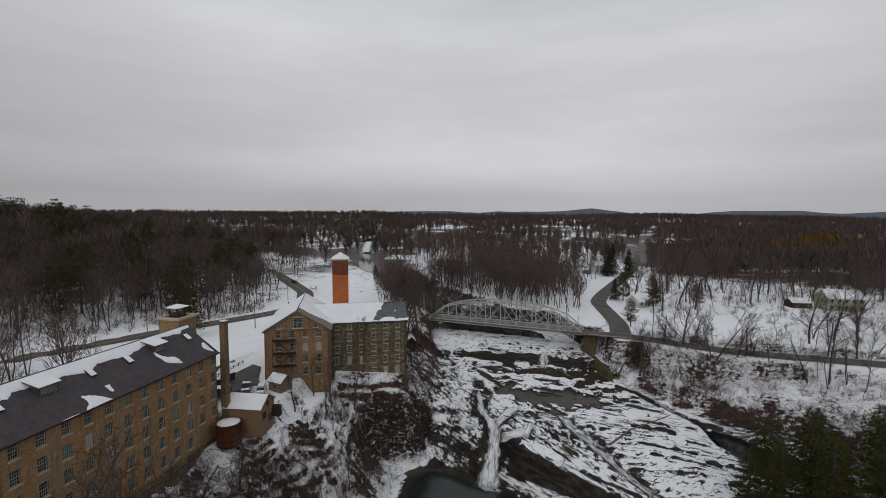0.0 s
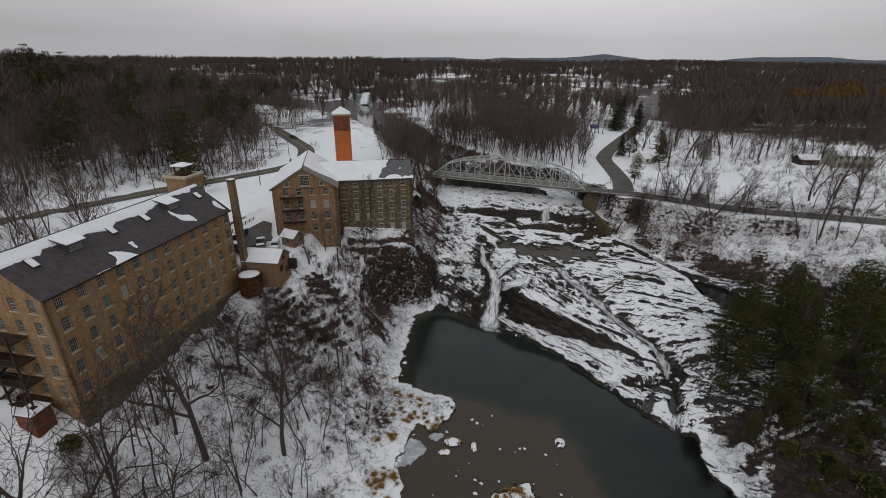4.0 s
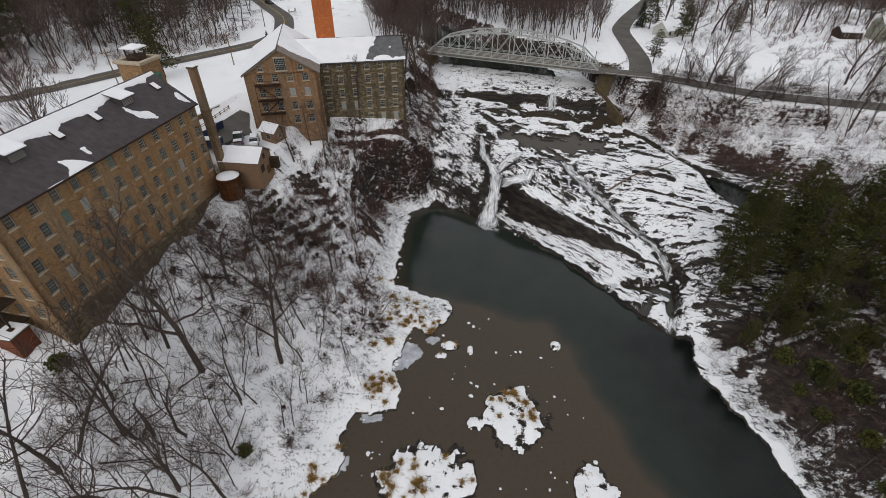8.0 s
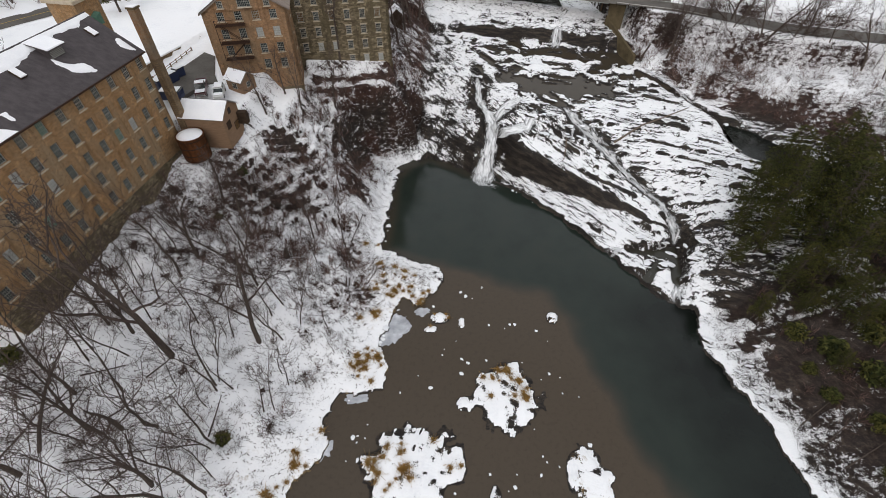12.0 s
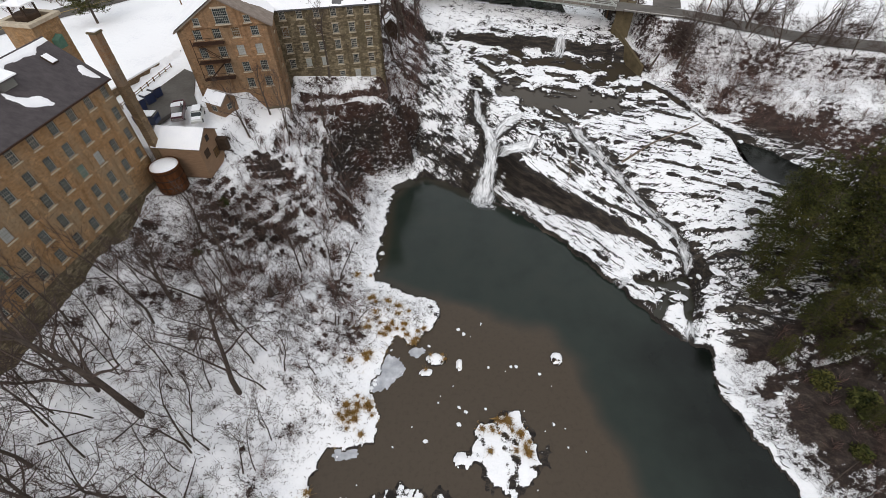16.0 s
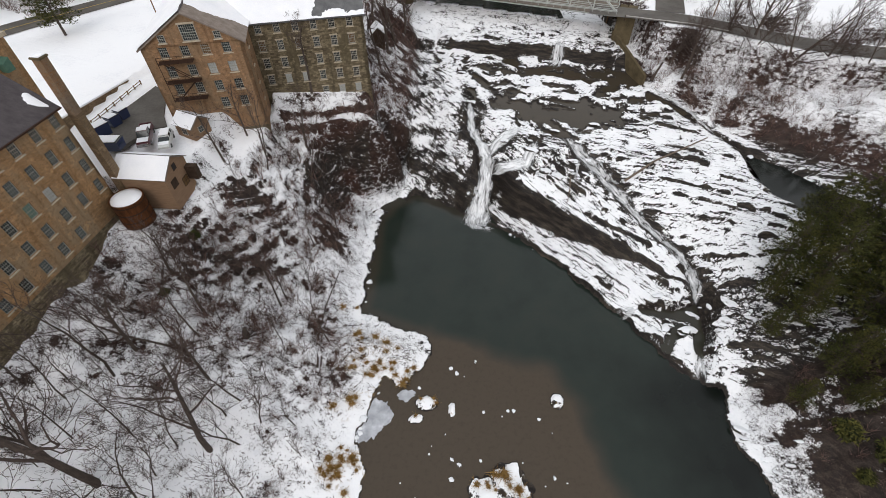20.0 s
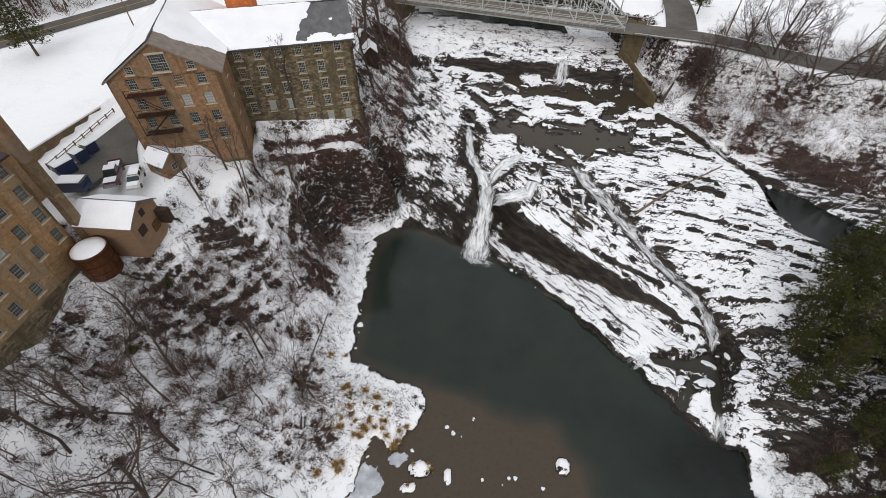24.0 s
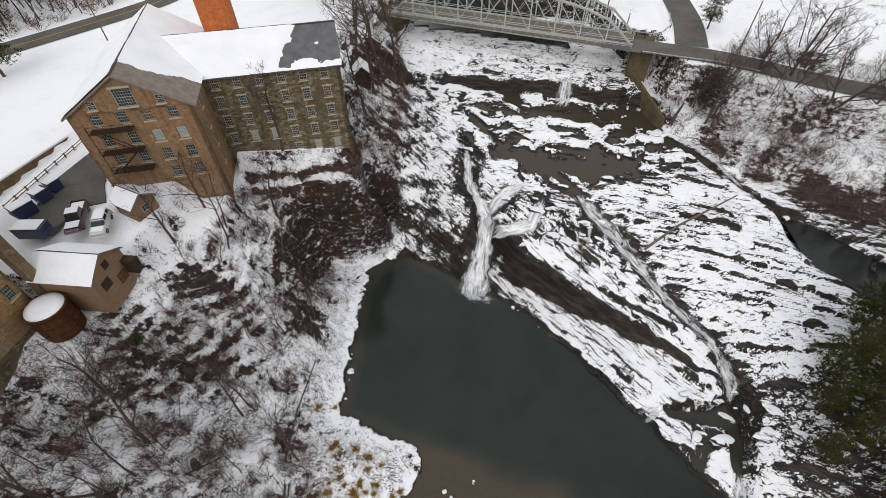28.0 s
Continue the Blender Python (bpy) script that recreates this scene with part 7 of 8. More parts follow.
falling("waterfall", [on(10.7, 130), on(10.7, 126), on(11.0, 122), on(11.6, 119), (12.6, 116.6, 9.8), (13.6, 114.4, 8.3), (13.5, 112.2, 7.2), (13.0, 109.6, 5.6), (12.4, 107.4, 3.2), (11.6, 105.2, 0.7), (11.1, 103.4, 0.10), (10.9, 101.4, 0.04)],
        [0.9, 1.6, 2.2, 2.4, 2.6, 3.0, 3.2, 3.6, 4.4, 5.6, 6.6, 5.4], 0.35, "white waterfall dropping off the rock shelf into the pool", 13, 1.02, 0.28, 61)
falling("waterfall", [on(21.6, 117.6, 0.25), on(20.2, 117.4, 0.3), (17.8, 116.8, 10.8), (15.6, 115.4, 9.3), (13.9, 113.6, 8.0)], [1.2, 2.2, 2.9, 3.1, 2.4], 0.3, "side run of white water joining the main fall", 11, 1.2, 0.22, 62)
falling("waterfall", [on(23.8, 114.5, 0.25), (22.6, 112.2, 11.0), (21.0, 109.6, 9.4), (17.5, 109.6, 8.4), (14.2, 110.6, 7.0)], [1.4, 2.6, 3.1, 2.3, 2.0], 0.3, "side run of white water joining the main fall", 11, 1.1, 0.22, 63)
falling("cascade", [(8.0, 103.6, 0.05), (11.4, 102.0, 0.06), (15.0, 100.9, 0.05)], [1.2, 3.0, 1.2], 0.0, "churned white water where the fall meets the pool", 13, 0.74, 0.02, 72)
falling("cascade", [(40.9, 74.0, 0.85), (40.0, 72.6, 0.6), (39.2, 71.4, 0.05)], [0.6, 1.0, 1.6], 0.1, "small white spill through a notch in the rock", 7, 0.8, 0.1, 73)
run = [on(x, y, 0.22) for x, y in CHANNEL[:5]] + [(47.9, 82.5, 1.6), (47.4, 80.0, 0.85)]
falling("cascade", run, [2.2, 3.4, 2.6, 1.9, 1.6, 1.9, 2.4], 0.2, "thin cascade running down a cleft in the rock", 9, 0.80, 0.15, 64)
falling("cascade", [(44.6, 71.4, 0.85), (44.2, 69.4, 0.7), (43.4, 66.8, 0.04)], [1.0, 2.0, 3.6], 0.2, "fan of white water spilling from the basin into the pool", 9, 0.9, 0.15, 71)
falling("cascade", [on(32.4, 111.4, 0.3), on(31.0, 107.5, 0.3), on(30.0, 104.5, 0.25)], [0.6, 1.3, 0.7], 0.15, "small white rill over a rock step", 7, 0.7, 0.12, 65)
falling("cascade", [(37.8, 80.0, 0.85), (36.2, 79.6, 0.8), (34.2, 79.0, 0.05)], [1.4, 2.2, 3.4], 0.1, "short spout of white water falling into the pool", 9, 1.0, 0.15, 66)
falling("cascade", [(33.4, 147.8, 18.9), (33.2, 145.8, 17.9), (32.4, 142.6, 15.7), (30.5, 140.8, 15.2)], [1.6, 2.4, 4.0, 5.2], 0.2, "small fall under the bridge", 11, 0.85, 0.15, 67)
falling("cascade", [on(52.5, 131, 0.3), on(55.0, 127.6, 0.3), on(58, 123.5, 0.3), on(62, 116.5, 0.3)], [1.4, 2.2, 1.6, 0.9], 0.12, "small rapid beside the wing wall", 7, 0.75, 0.12, 68)
falling("waterfall", [(-84, 522, 30.0), (-83, 505, 28.5), (-82, 482, 21.2)], [9, 10, 11], 0.3, "distant white weir upstream", 9, 1.3, 0.2, 69)

# the dark eastern arm
V = []
for i in range(60):
    t = i / 59 * (len(CHANNEL_EAST) - 1)
    k = min(int(t), len(CHANNEL_EAST) - 2)
    a, b = Vector(CHANNEL_EAST[k]), Vector(CHANNEL_EAST[k + 1])
    p, dr = a.lerp(b, t - k), (b - a).normalized()
    z = 12.2 - 2.9 * i / 59
    w = 0.8 + 4.4 * float(smooth(28, 42, i))
    for j in (-1, 0, 1):
        V.append((p.x - dr.y * w * j, p.y + dr.x * w * j, z))
solid("side_stream_water", V, grid_faces(60, 3)[60:], M_WATER, "dark side arm of the river behind the rock platform", "river", "structure", True, None, {"shallow": np.full(180, 0.06)})

# ---- sheds, tank and yard beside the mills ----
def shed(name, se, ne, length, zb, ze, zr, mat, label, door=True, snow_label="roof under an even sheet of snow"):
    """A small gabled shed; its gable faces the falls, from corner se to corner ne, and it runs back by length."""
    m, w = frame_of(se[0], se[1], ne[0], ne[1])
    t = thing(name, m @ Matrix.Translation((0, 0, zb)), label, "shed")
    he, hr = ze - zb, zr - zb
    s = wall_shape(w, 0, he, [], 0.18, [(w / 2, hr)])
    part("wall", s, mat, t)
    part("wall", wall_shape(w, 0, he, [], 0.18, [(w / 2, hr)]), mat, t, at=Matrix.Translation((0, length - 0.18, 0)))
    for x in (0.0, w - 0.18):
        part("wall", Shape().box(x, 0.18, 0, x + 0.18, length - 0.18, he), mat, t)
    k = 0.3 * (hr - he) / (w / 2)
    for sgn, x0 in ((1, -0.3), (-1, w + 0.3)):
        p0, pu, pv = Vector((x0, -0.3, he - k + 0.1)), Vector((x0, length + 0.3, he - k + 0.1)), Vector((w / 2, -0.3, hr + 0.1))
        if sgn > 0:
            p0, pu, pv = pu, p0, Vector((w / 2, length + 0.3, hr + 0.1))
        part("roof", roof_slab(p0, pu, pv, 0.1), M_SHINGLE, t)
        roof_snow("roof_snow", p0, pu, pv, lambda a, b, mm, v: 1.0 + 0 * a, t, step=0.5, thick=0.13, seed=int(length * 10), label=snow_label)
    return t, w, he


def shed_window(t, x, z, w, h, frame_mat=M_FRAME_W, glass=M_GLASS, at=None):
    """A small framed window set just proud of a shed wall."""
    base = (at or Matrix.Identity(4)) @ Matrix.Translation((x, -0.05, z))
    f = part("window", Shape().box(-0.08, 0, -0.08, w + 0.08, 0.04, 0).box(-0.08, 0, h, w + 0.08, 0.04, h + 0.08).box(-0.08, 0, 0, 0, 0.04, h).box(w, 0, 0, w + 0.08, 0.04, h)
             .box(w / 2 - 0.025, 0.005, 0, w / 2 + 0.025, 0.04, h).box(0, 0.005, h / 2 - 0.025, w, 0.04, h / 2 + 0.025), frame_mat, t, at=base)
    part("pane", Shape().box(0.0, 0.02, 0.0, w, 0.045, h), glass, f)


t1, w1, h1 = shed("brown_shed", (-35.0, 85.5), (-34.4, 91.1), 7.2, 20.6, 26.2, 28.0, M_WOOD, "brown timber shed with a snowy roof above the slope")
shed_window(t1, 2.5, 5.3, 0.7, 0.85, M_WOODD, M_BLACK)
shed_window(t1, 0.9, 3.2, 1.2, 1.2, M_WOODD, M_WOODD)
shed_window(t1, 3.2, 1.9, 1.2, 1.3, M_WOODD, M_SHUTTER)
part("stair_porch", Shape().box(4.6, -1.6, 2.2, 5.6, -0.02, 4.4, bevel=0.02), M_WOODD, t1, "dark lean-to porch")
t2, w2, h2 = shed("guard_hut", (-35.2, 97.3), (-33.7, 100.3), 3.7, 24.6, 26.9, 28.1, M_WOOD, "small brown clapboard hut with white windows and snowy roof")
shed_window(t2, 1.2, 0.9, 0.8, 0.9)
shed_window(t2, 0.9, 0.8, 1.0, 0.9, at=Matrix.Rotation(radians(-90), 4, "Z") @ Matrix.Translation((-3.2, 0, 0)))

tank = thing("rusty_tank", Matrix.Translation((-40.3, 83.7, 20.3)) @ Matrix.Diagonal((0.88, 0.88, 0.94, 1)), "round rusted iron tank with broken rim, full of snow", "tank")
part("shell", Shape().lathe([(2.45, 0), (2.5, 0.6), (2.42, 2.2), (2.5, 4.4), (2.58, 4.55), (2.40, 4.6), (2.30, 4.0)], 28), M_RUST, tank, smooth=True)
for z in (1.2, 2.6, 4.0):
    part("hoop", Shape().lathe([(2.46, z), (2.53, z + 0.02), (2.53, z + 0.14), (2.46, z + 0.16)], 28), M_IRON, tank)
part("snow_cap", Shape().lathe([(2.35, 4.3), (2.30, 4.55), (1.5, 4.75), (0.2, 4.8)], 24), M_SNOW, tank, smooth=True)
part("pipe", Shape().tube((-2.0, 1.5, 3.4), (-5.2, 2.6, 4.6), 0.12, 0.12, 8), M_IRON, tank, "rusty feed pipe")

hut = thing("brick_hut", Matrix.Translation((-55.0, 47.6, 19.6)) @ Matrix.Rotation(radians(80), 4, "Z"), "small red brick hut with a flat snow-covered top", "hut")
part("wall", box_uv(Shape().box(-1.3, -1.3, -1, 1.3, 1.3, 2.3).mesh("wall", M_TOWER_TOP)), None, hut)
part("roof", Shape().box(-1.45, -1.45, 2.3, 1.45, 1.45, 2.45, bevel=0.03), M_CONC, hut)
part("roof_snow", Shape().box(-1.4, -1.4, 2.452, 1.4, 1.4, 2.66, bevel=0.08), M_SNOW, hut)
part("vent", Shape().box(-0.2, -0.5, 2.45, 0.35, 0.2, 2.85, bevel=0.02), M_IRON, hut)

# timber galleries on the end of the long mill
gal = thing("timber_gallery", end_m, "dark weathered timber stair galleries on the mill end", "stair")
for k in range(4):
    z = 21.5 + 3.3 * k
    part("platform", Shape().box(1.0, -2.4, z, 8.5, -0.05, z + 0.15), M_WOODD, gal)
    part("rail", Shape().box(1.0, -2.4, z + 1.0, 8.5, -2.3, z + 1.1), M_WOODD, gal)
    if k:
        part("stair_flight", Shape().profile([(2.0, z - 3.2), (2.5, z - 3.2), (6.5, z + 0.1), (6.0, z + 0.1)], -2.2, -1.2), M_WOODD, gal)
for x in (1.1, 4.7, 8.4):
    part("post", Shape().box(x - 0.1, -2.45, 17.5, x + 0.1, -2.25, 32.8), M_WOODD, gal)

# car park
lot = Shape()
lot.prism(LOT, 24.6, 25.27)
tagged(new("car_park", lot.mesh("car_park", M_ASPHALT)), "bare dark asphalt car park between the mills", "car park", "", "structure")
rw = thing("retaining_wall", None, "dark stone retaining wall holding up the snowy yard", "retaining wall", kind="structure")
ra_, rb_ = Vector((-57.2, 97.0, 0)), Vector((-53.2, 117.5, 0))
rd = (rb_ - ra_).normalized()
rn = Vector((rd.y, -rd.x, 0))
s = Shape()
q = [ra_ + up * 24.6, rb_ + up * 24.6, rb_ + up * 25.7, ra_ + up * 27.3]
o = [p - rn * 0.6 for p in q]
s.face(*q), s.face(*reversed(o))
for i in range(4):
    j = (i + 1) % 4
    s.face(q[j], q[i], o[i], o[j])
part("wall", box_uv(s.mesh("wall", M_WALLSTONE)), None, rw)
part("snow_cap", Shape().tube(ra_ + up * 27.36 - rn * 0.3, rb_ + up * 25.76 - rn * 0.3, 0.22, 0.22, 7), M_SNOW, rw)
fence = thing("wooden_rail", None, "weathered wooden barrier rail edging the car park", "rail")
for k in range(9):
    p = Vector((-53.6, 99.5, 0)).lerp(Vector((-51.2, 115.0, 0)), k / 8)
    part("post", Shape().box(p.x - 0.08, p.y - 0.08, 25.0, p.x + 0.08, p.y + 0.08, 26.1), M_POLE, fence)
    if k:
        for z in (25.55, 25.95):
            part("rail", Shape().tube(Vector((pq.x, pq.y, z)), Vector((p.x, p.y, z)), 0.06, 0.06, 5), M_POLE, fence)
    pq = p
for k, (x, y, w, d, h, an) in enumerate(((-50.2, 98.4, 2.6, 1.7, 1.9, 60), (-49.6, 101.4, 1.9, 1.5, 1.7, 65), (-49.2, 103.6, 1.7, 1.4, 1.6, 65), (-46.9, 94.7, 3.6, 1.9, 1.6, 0))):
    b = thing("waste_bin", Matrix.Translation((x, y, 25.2)) @ Matrix.Rotation(radians(an), 4, "Z"), "large navy blue steel waste bin with snow on its lid", "bin", "waste bins")
    part("body", Shape().profile([(-w / 2 + 0.15, 0.1), (w / 2 - 0.15, 0.1), (w / 2, h), (-w / 2, h)], -d / 2, d / 2), M_BLUEBIN, b)
    part("lid", Shape().box(-w / 2 - 0.05, -d / 2 - 0.05, h, w / 2 + 0.05, d / 2 + 0.05, h + 0.08, bevel=0.02), M_BLACK, b)
    part("snow_cap", Shape().box(-w / 2, -d / 2, h + 0.082, w / 2 - 0.3 * (k % 2), d / 2, h + 0.22, bevel=0.06), M_SNOW, b)
    for sx in (-1, 1):
        part("side_pocket", Shape().box(sx * (w / 2 + 0.02) - 0.06, -d / 2 + 0.2, h * 0.5, sx * (w / 2 + 0.02) + 0.06, d / 2 - 0.2, h * 0.65), M_BLUEBIN, b)


# ---- vehicles ----
def wheel(parent, x, y, r=0.36):
    w = part("wheel", Shape().lathe([(r * 0.62, -0.12), (r * 0.95, -0.12), (r, -0.07), (r, 0.07), (r * 0.95, 0.12), (r * 0.62, 0.12)], 18, Matrix.Translation((x, y, r)) @ Matrix.Rotation(radians(90), 4, "X")), M_BLACK, parent, smooth=True)
    part("rim", Shape().lathe([(0.05, -0.125), (r * 0.6, -0.11), (r * 0.6, 0.11), (0.05, 0.125)], 14, Matrix.Translation((x, y, r)) @ Matrix.Rotation(radians(90), 4, "X")), M_CHROME, w)


def body_shell(rows, half):
    """A car body from sections (x, z low, z high, half width scale)."""
    s = Shape()
    k = len(rows)
    for x, z0, z1, f in rows:
        h = half * f
        s.v += [(x, -h, z0), (x, -h, (z0 + z1) / 2), (x, -h * 0.93, z1), (x, h * 0.93, z1), (x, h, (z0 + z1) / 2), (x, h, z0)]
    for i in range(k - 1):
        for j in range(6):
            a, b = i * 6 + j, i * 6 + (j + 1) % 6
            s.f.append((a, a + 6, b + 6, b))
    s.f.append(tuple(range(6)))
    s.f.append(tuple(reversed(range((k - 1) * 6, k * 6))))
    return s


def pickup(x, y, z, turn):
    c = thing("pickup_truck", pose(x, y, z, 0, 0, turn), "maroon pickup truck with snow on roof, bonnet and bed", "truck")
    part("body", body_shell([(-2.85, 0.5, 1.05, 0.95), (-2.75, 0.45, 1.12, 1), (-0.75, 0.4, 1.14, 1), (0.9, 0.4, 1.12, 1), (2.3, 0.42, 1.06, 0.99), (2.78, 0.45, 0.92, 0.93)], 0.98), M_MAROON, c, smooth=False)
    part("cab", body_shell([(-0.85, 1.13, 1.16, 0.96), (-0.62, 1.14, 1.85, 0.86), (0.55, 1.14, 1.86, 0.86), (1.15, 1.12, 1.15, 0.95)], 0.96), M_GLASS, c, "dark cab windows")
    part("cab_roof", Shape().box(-0.66, -0.80, 1.85, 0.58, 0.80, 1.90, bevel=0.02), M_MAROON, c)
    part("roof_snow", Shape().box(-0.62, -0.76, 1.902, 0.54, 0.76, 2.02, bevel=0.05), M_SNOW, c)
    part("bed_snow", Shape().box(-2.65, -0.82, 1.13, -0.95, 0.82, 1.19, bevel=0.03), M_SNOW, c)
    for yy in (-0.93, 0.87):
        part("bed_side", Shape().box(-2.78, yy, 1.1, -0.8, yy + 0.06, 1.38), M_MAROON, c)
    part("tailgate", Shape().box(-2.84, -0.9, 1.0, -2.78, 0.9, 1.38), M_MAROON, c)
    part("bonnet_snow", Shape().box(1.25, -0.82, 1.10, 2.55, 0.82, 1.19, bevel=0.05), M_SNOW, c)
    part("bumper", Shape().box(2.76, -0.92, 0.42, 2.92, 0.92, 0.66, bevel=0.03), M_CHROME, c)
    part("rear_bumper", Shape().box(-2.98, -0.9, 0.45, -2.84, 0.9, 0.66, bevel=0.03), M_CHROME, c)
    part("grille", Shape().box(2.74, -0.55, 0.68, 2.80, 0.55, 0.92), M_CHROME, c)
    for yy in (-0.78, 0.58):
        part("headlight", Shape().box(2.72, yy, 0.72, 2.79, yy + 0.2, 0.92), M_LAMP, c)
        part("tail_light", Shape().box(-2.87, yy, 0.85, -2.845, yy + 0.18, 1.1), M_RED, c)
    for sx in (1.85, -1.75):
        for sy in (-0.88, 0.88):
            wheel(c, sx, sy, 0.38)
    return c


def wagon(x, y, z, turn, mat, label, name="estate_car", snow=True):
    c = thing(name, pose(x, y, z, 0, 0, turn), label, "car")
    part("body", body_shell([(-2.2, 0.5, 0.95, 0.93), (-2.1, 0.35, 1.02, 1), (1.0, 0.32, 1.0, 1), (1.9, 0.35, 0.88, 0.97), (2.22, 0.42, 0.72, 0.88)], 0.9), mat, c)
    part("cabin", body_shell([(-2.1, 1.0, 1.05, 0.93), (-1.85, 1.0, 1.50, 0.82), (0.15, 1.0, 1.52, 0.82), (1.0, 0.98, 1.02, 0.93)], 0.88), M_GLASS, c, "dark side and rear windows")
    part("car_roof", Shape().box(-1.88, -0.70, 1.50, 0.2, 0.70, 1.55, bevel=0.02), mat, c)
    if snow:
        part("roof_snow", Shape().box(-1.82, -0.66, 1.552, 0.14, 0.66, 1.66, bevel=0.05), M_SNOW, c)
        part("bonnet_snow", Shape().box(1.05, -0.72, 0.90, 1.95, 0.72, 1.02, bevel=0.05), M_SNOW, c)
    for yy in (-0.74, 0.52):
        part("headlight", Shape().box(2.12, yy, 0.58, 2.2, yy + 0.22, 0.74), M_LAMP, c)
        part("tail_light", Shape().box(-2.23, yy, 0.7, -2.18, yy + 0.2, 0.95), M_RED, c)
    for k in (-0.9, 0.35, -1.8):
        part("pillar", Shape().box(k - 0.04, -0.82, 1.0, k + 0.04, 0.82, 1.52), mat, c)
    for sx in (1.35, -1.3):
        for sy in (-0.82, 0.82):
            wheel(c, sx, sy, 0.32)
    return c


pickup(-42.6, 97.0, 25.25, -73)
wagon(-39.0, 95.9, 25.25, -76, M_WHITE, "white estate car with a snowy roof in the car park")
wagon(-78.0, 239.3, 26.3, -35, M_BLACK, "dark car parked on the snowy verge", "parked_car", False)


# ---- poles, houses and shelters ----
def utility_pole(x, y, h, turn, lean=0):
    p = thing("utility_pole", pose(x, y, ground_z(x, y), 0, lean, turn), "brown wooden utility pole with a crossarm", "pole", "utility poles")
    part("mast", Shape().tube((0, 0, -0.5), (0, 0, h), 0.15, 0.10, 9), M_POLE, p)
    part("crossarm", Shape().box(-1.1, -0.06, h - 0.9, 1.1, 0.06, h - 0.75), M_POLE, p)
    for k in (-0.95, -0.45, 0.45, 0.95):
        part("insulator", Shape().lathe([(0.05, h - 0.75), (0.07, h - 0.68), (0.03, h - 0.58)], 8, Matrix.Translation((k, 0, 0))), M_CONC, p)


for x, y, h, tn in ((-61.4, 147.6, 9.0, 40), (-84, 128, 9, 40), (46.0, 167.5, 9.5, 70), (68.5, 146.5, 9.5, 60), (46.5, 154.5, 9.0, 70), (-67, 196, 9, 20), (61, 205, 9, 0), (96, 236, 9, 0), (-40, 190, 8.5, 10)):
    utility_pole(x, y, h, tn)


def house(name, x, y, z, turn, w, d, h, hr, mat, label, wins=3):
    """A gabled house: w along the ridge, d deep."""
    t = thing(name, pose(x, y, z, 0, 0, turn), label, "house")
    part("wall", Shape().profile([(-d / 2, -1.5), (d / 2, -1.5), (d / 2, h), (0, hr - 0.1), (-d / 2, h)], -w / 2, w / 2, Matrix.Rotation(radians(90), 4, "Z")), mat, t)
    k = 0.4 * (hr - h) / (d / 2)
    for sg in (1, -1):
        p0, pu, pv = Vector((-w / 2 - 0.4, -sg * (d / 2 + 0.4), h - k + 0.15)), Vector((w / 2 + 0.4, -sg * (d / 2 + 0.4), h - k + 0.15)), Vector((-w / 2 - 0.4, 0, hr + 0.15))
        if sg < 0:
            p0, pu, pv = pu, p0, Vector((w / 2 + 0.4, 0, hr + 0.15))
        rf = part("roof", roof_slab(p0, pu, pv, 0.15), M_SNOW, t, "roof slope under snow")
    for i in range(wins):
        xx = -w / 2 + w * (i + 0.5) / wins
        for zz in ([1.0, 3.7] if h > 4.5 else [1.0]):
            win = part("window", Shape().box(xx - 0.6, -d / 2 - 0.05, zz - 0.1, xx + 0.6, -d / 2 - 0.01, zz + 1.5), M_FRAME_W, t)
            part("pane", Shape().box(xx - 0.48, -d / 2 - 0.07, zz, xx + 0.48, -d / 2 - 0.052, zz + 1.4), M_GLASS, win)
    part("door", Shape().box(w * 0.12, -d / 2 - 0.06, 0, w * 0.12 + 0.95, -d / 2 - 0.012, 2.05), M_WOODD, t)
    if h > 3.0:
        part("chimney", Shape().box(w * 0.2, -0.4, hr - 0.6, w * 0.2 + 0.7, 0.4, hr + 1.1, bevel=0.03), M_CHIM, t)
    return t


house("cottage", 82.5, 189.5, 25.9, 28, 8.5, 6.5, 2.6, 5.0, M_HOUSE, "small white cottage with a snow-covered roof by the road bend")
house("farmhouse", 159, 181.5, 26.4, -8, 13, 8.5, 5.4, 8.2, M_HOUSE_Y, "two-storey pale green house among bare trees", 5)
house("farm_shed", 146, 186.0, 26.4, -8, 7, 6, 2.6, 4.0, M_WOODD, "dark low shed beside the pale house", 2)
for k, (x, y, tn, w, col) in enumerate(((101, 296, 20, 8, M_HOUSE), (125, 350, 60, 10, M_HOUSE), (212, 800, 15, 22, M_HOUSE), (336, 910, 40, 16, M_HOUSE), (-160, 632, 10, 18, M_HOUSE), (-130, 560, 30, 12, M_HOUSE), (-108, 520, -20, 10, M_HOUSE), (180, 640, 10, 14, M_HOUSE), (150, 560, -20, 12, M_HOUSE), (240, 700, 25, 15, M_HOUSE), (-380, 900, 0, 24, M_HOUSE), (300, 380, 15, 12, M_HOUSE))):
    house("village_house", x, y, float(shelf_z(x, y)) + 0.3, tn, w, w * 0.65, 4.8, 7.6, col, "distant pale house with a snow-covered roof", 3)
fac = house("factory", 205, 880, float(shelf_z(205, 880)) + 0.3, 8, 70, 20, 7, 8.5, M_TRIM, "long pale tan factory on the far edge of the village", 14)
tp = thing("boat_cover", pose(92, 290, 26.0, 0, 0, 20), "blue tarpaulin over a parked trailer", "tarpaulin")
part("cover", Shape().profile([(-1.4, 0), (1.4, 0), (1.2, 1.6), (0, 2.3), (-1.2, 1.6)], -2.6, 2.6), M_BLUE, tp)
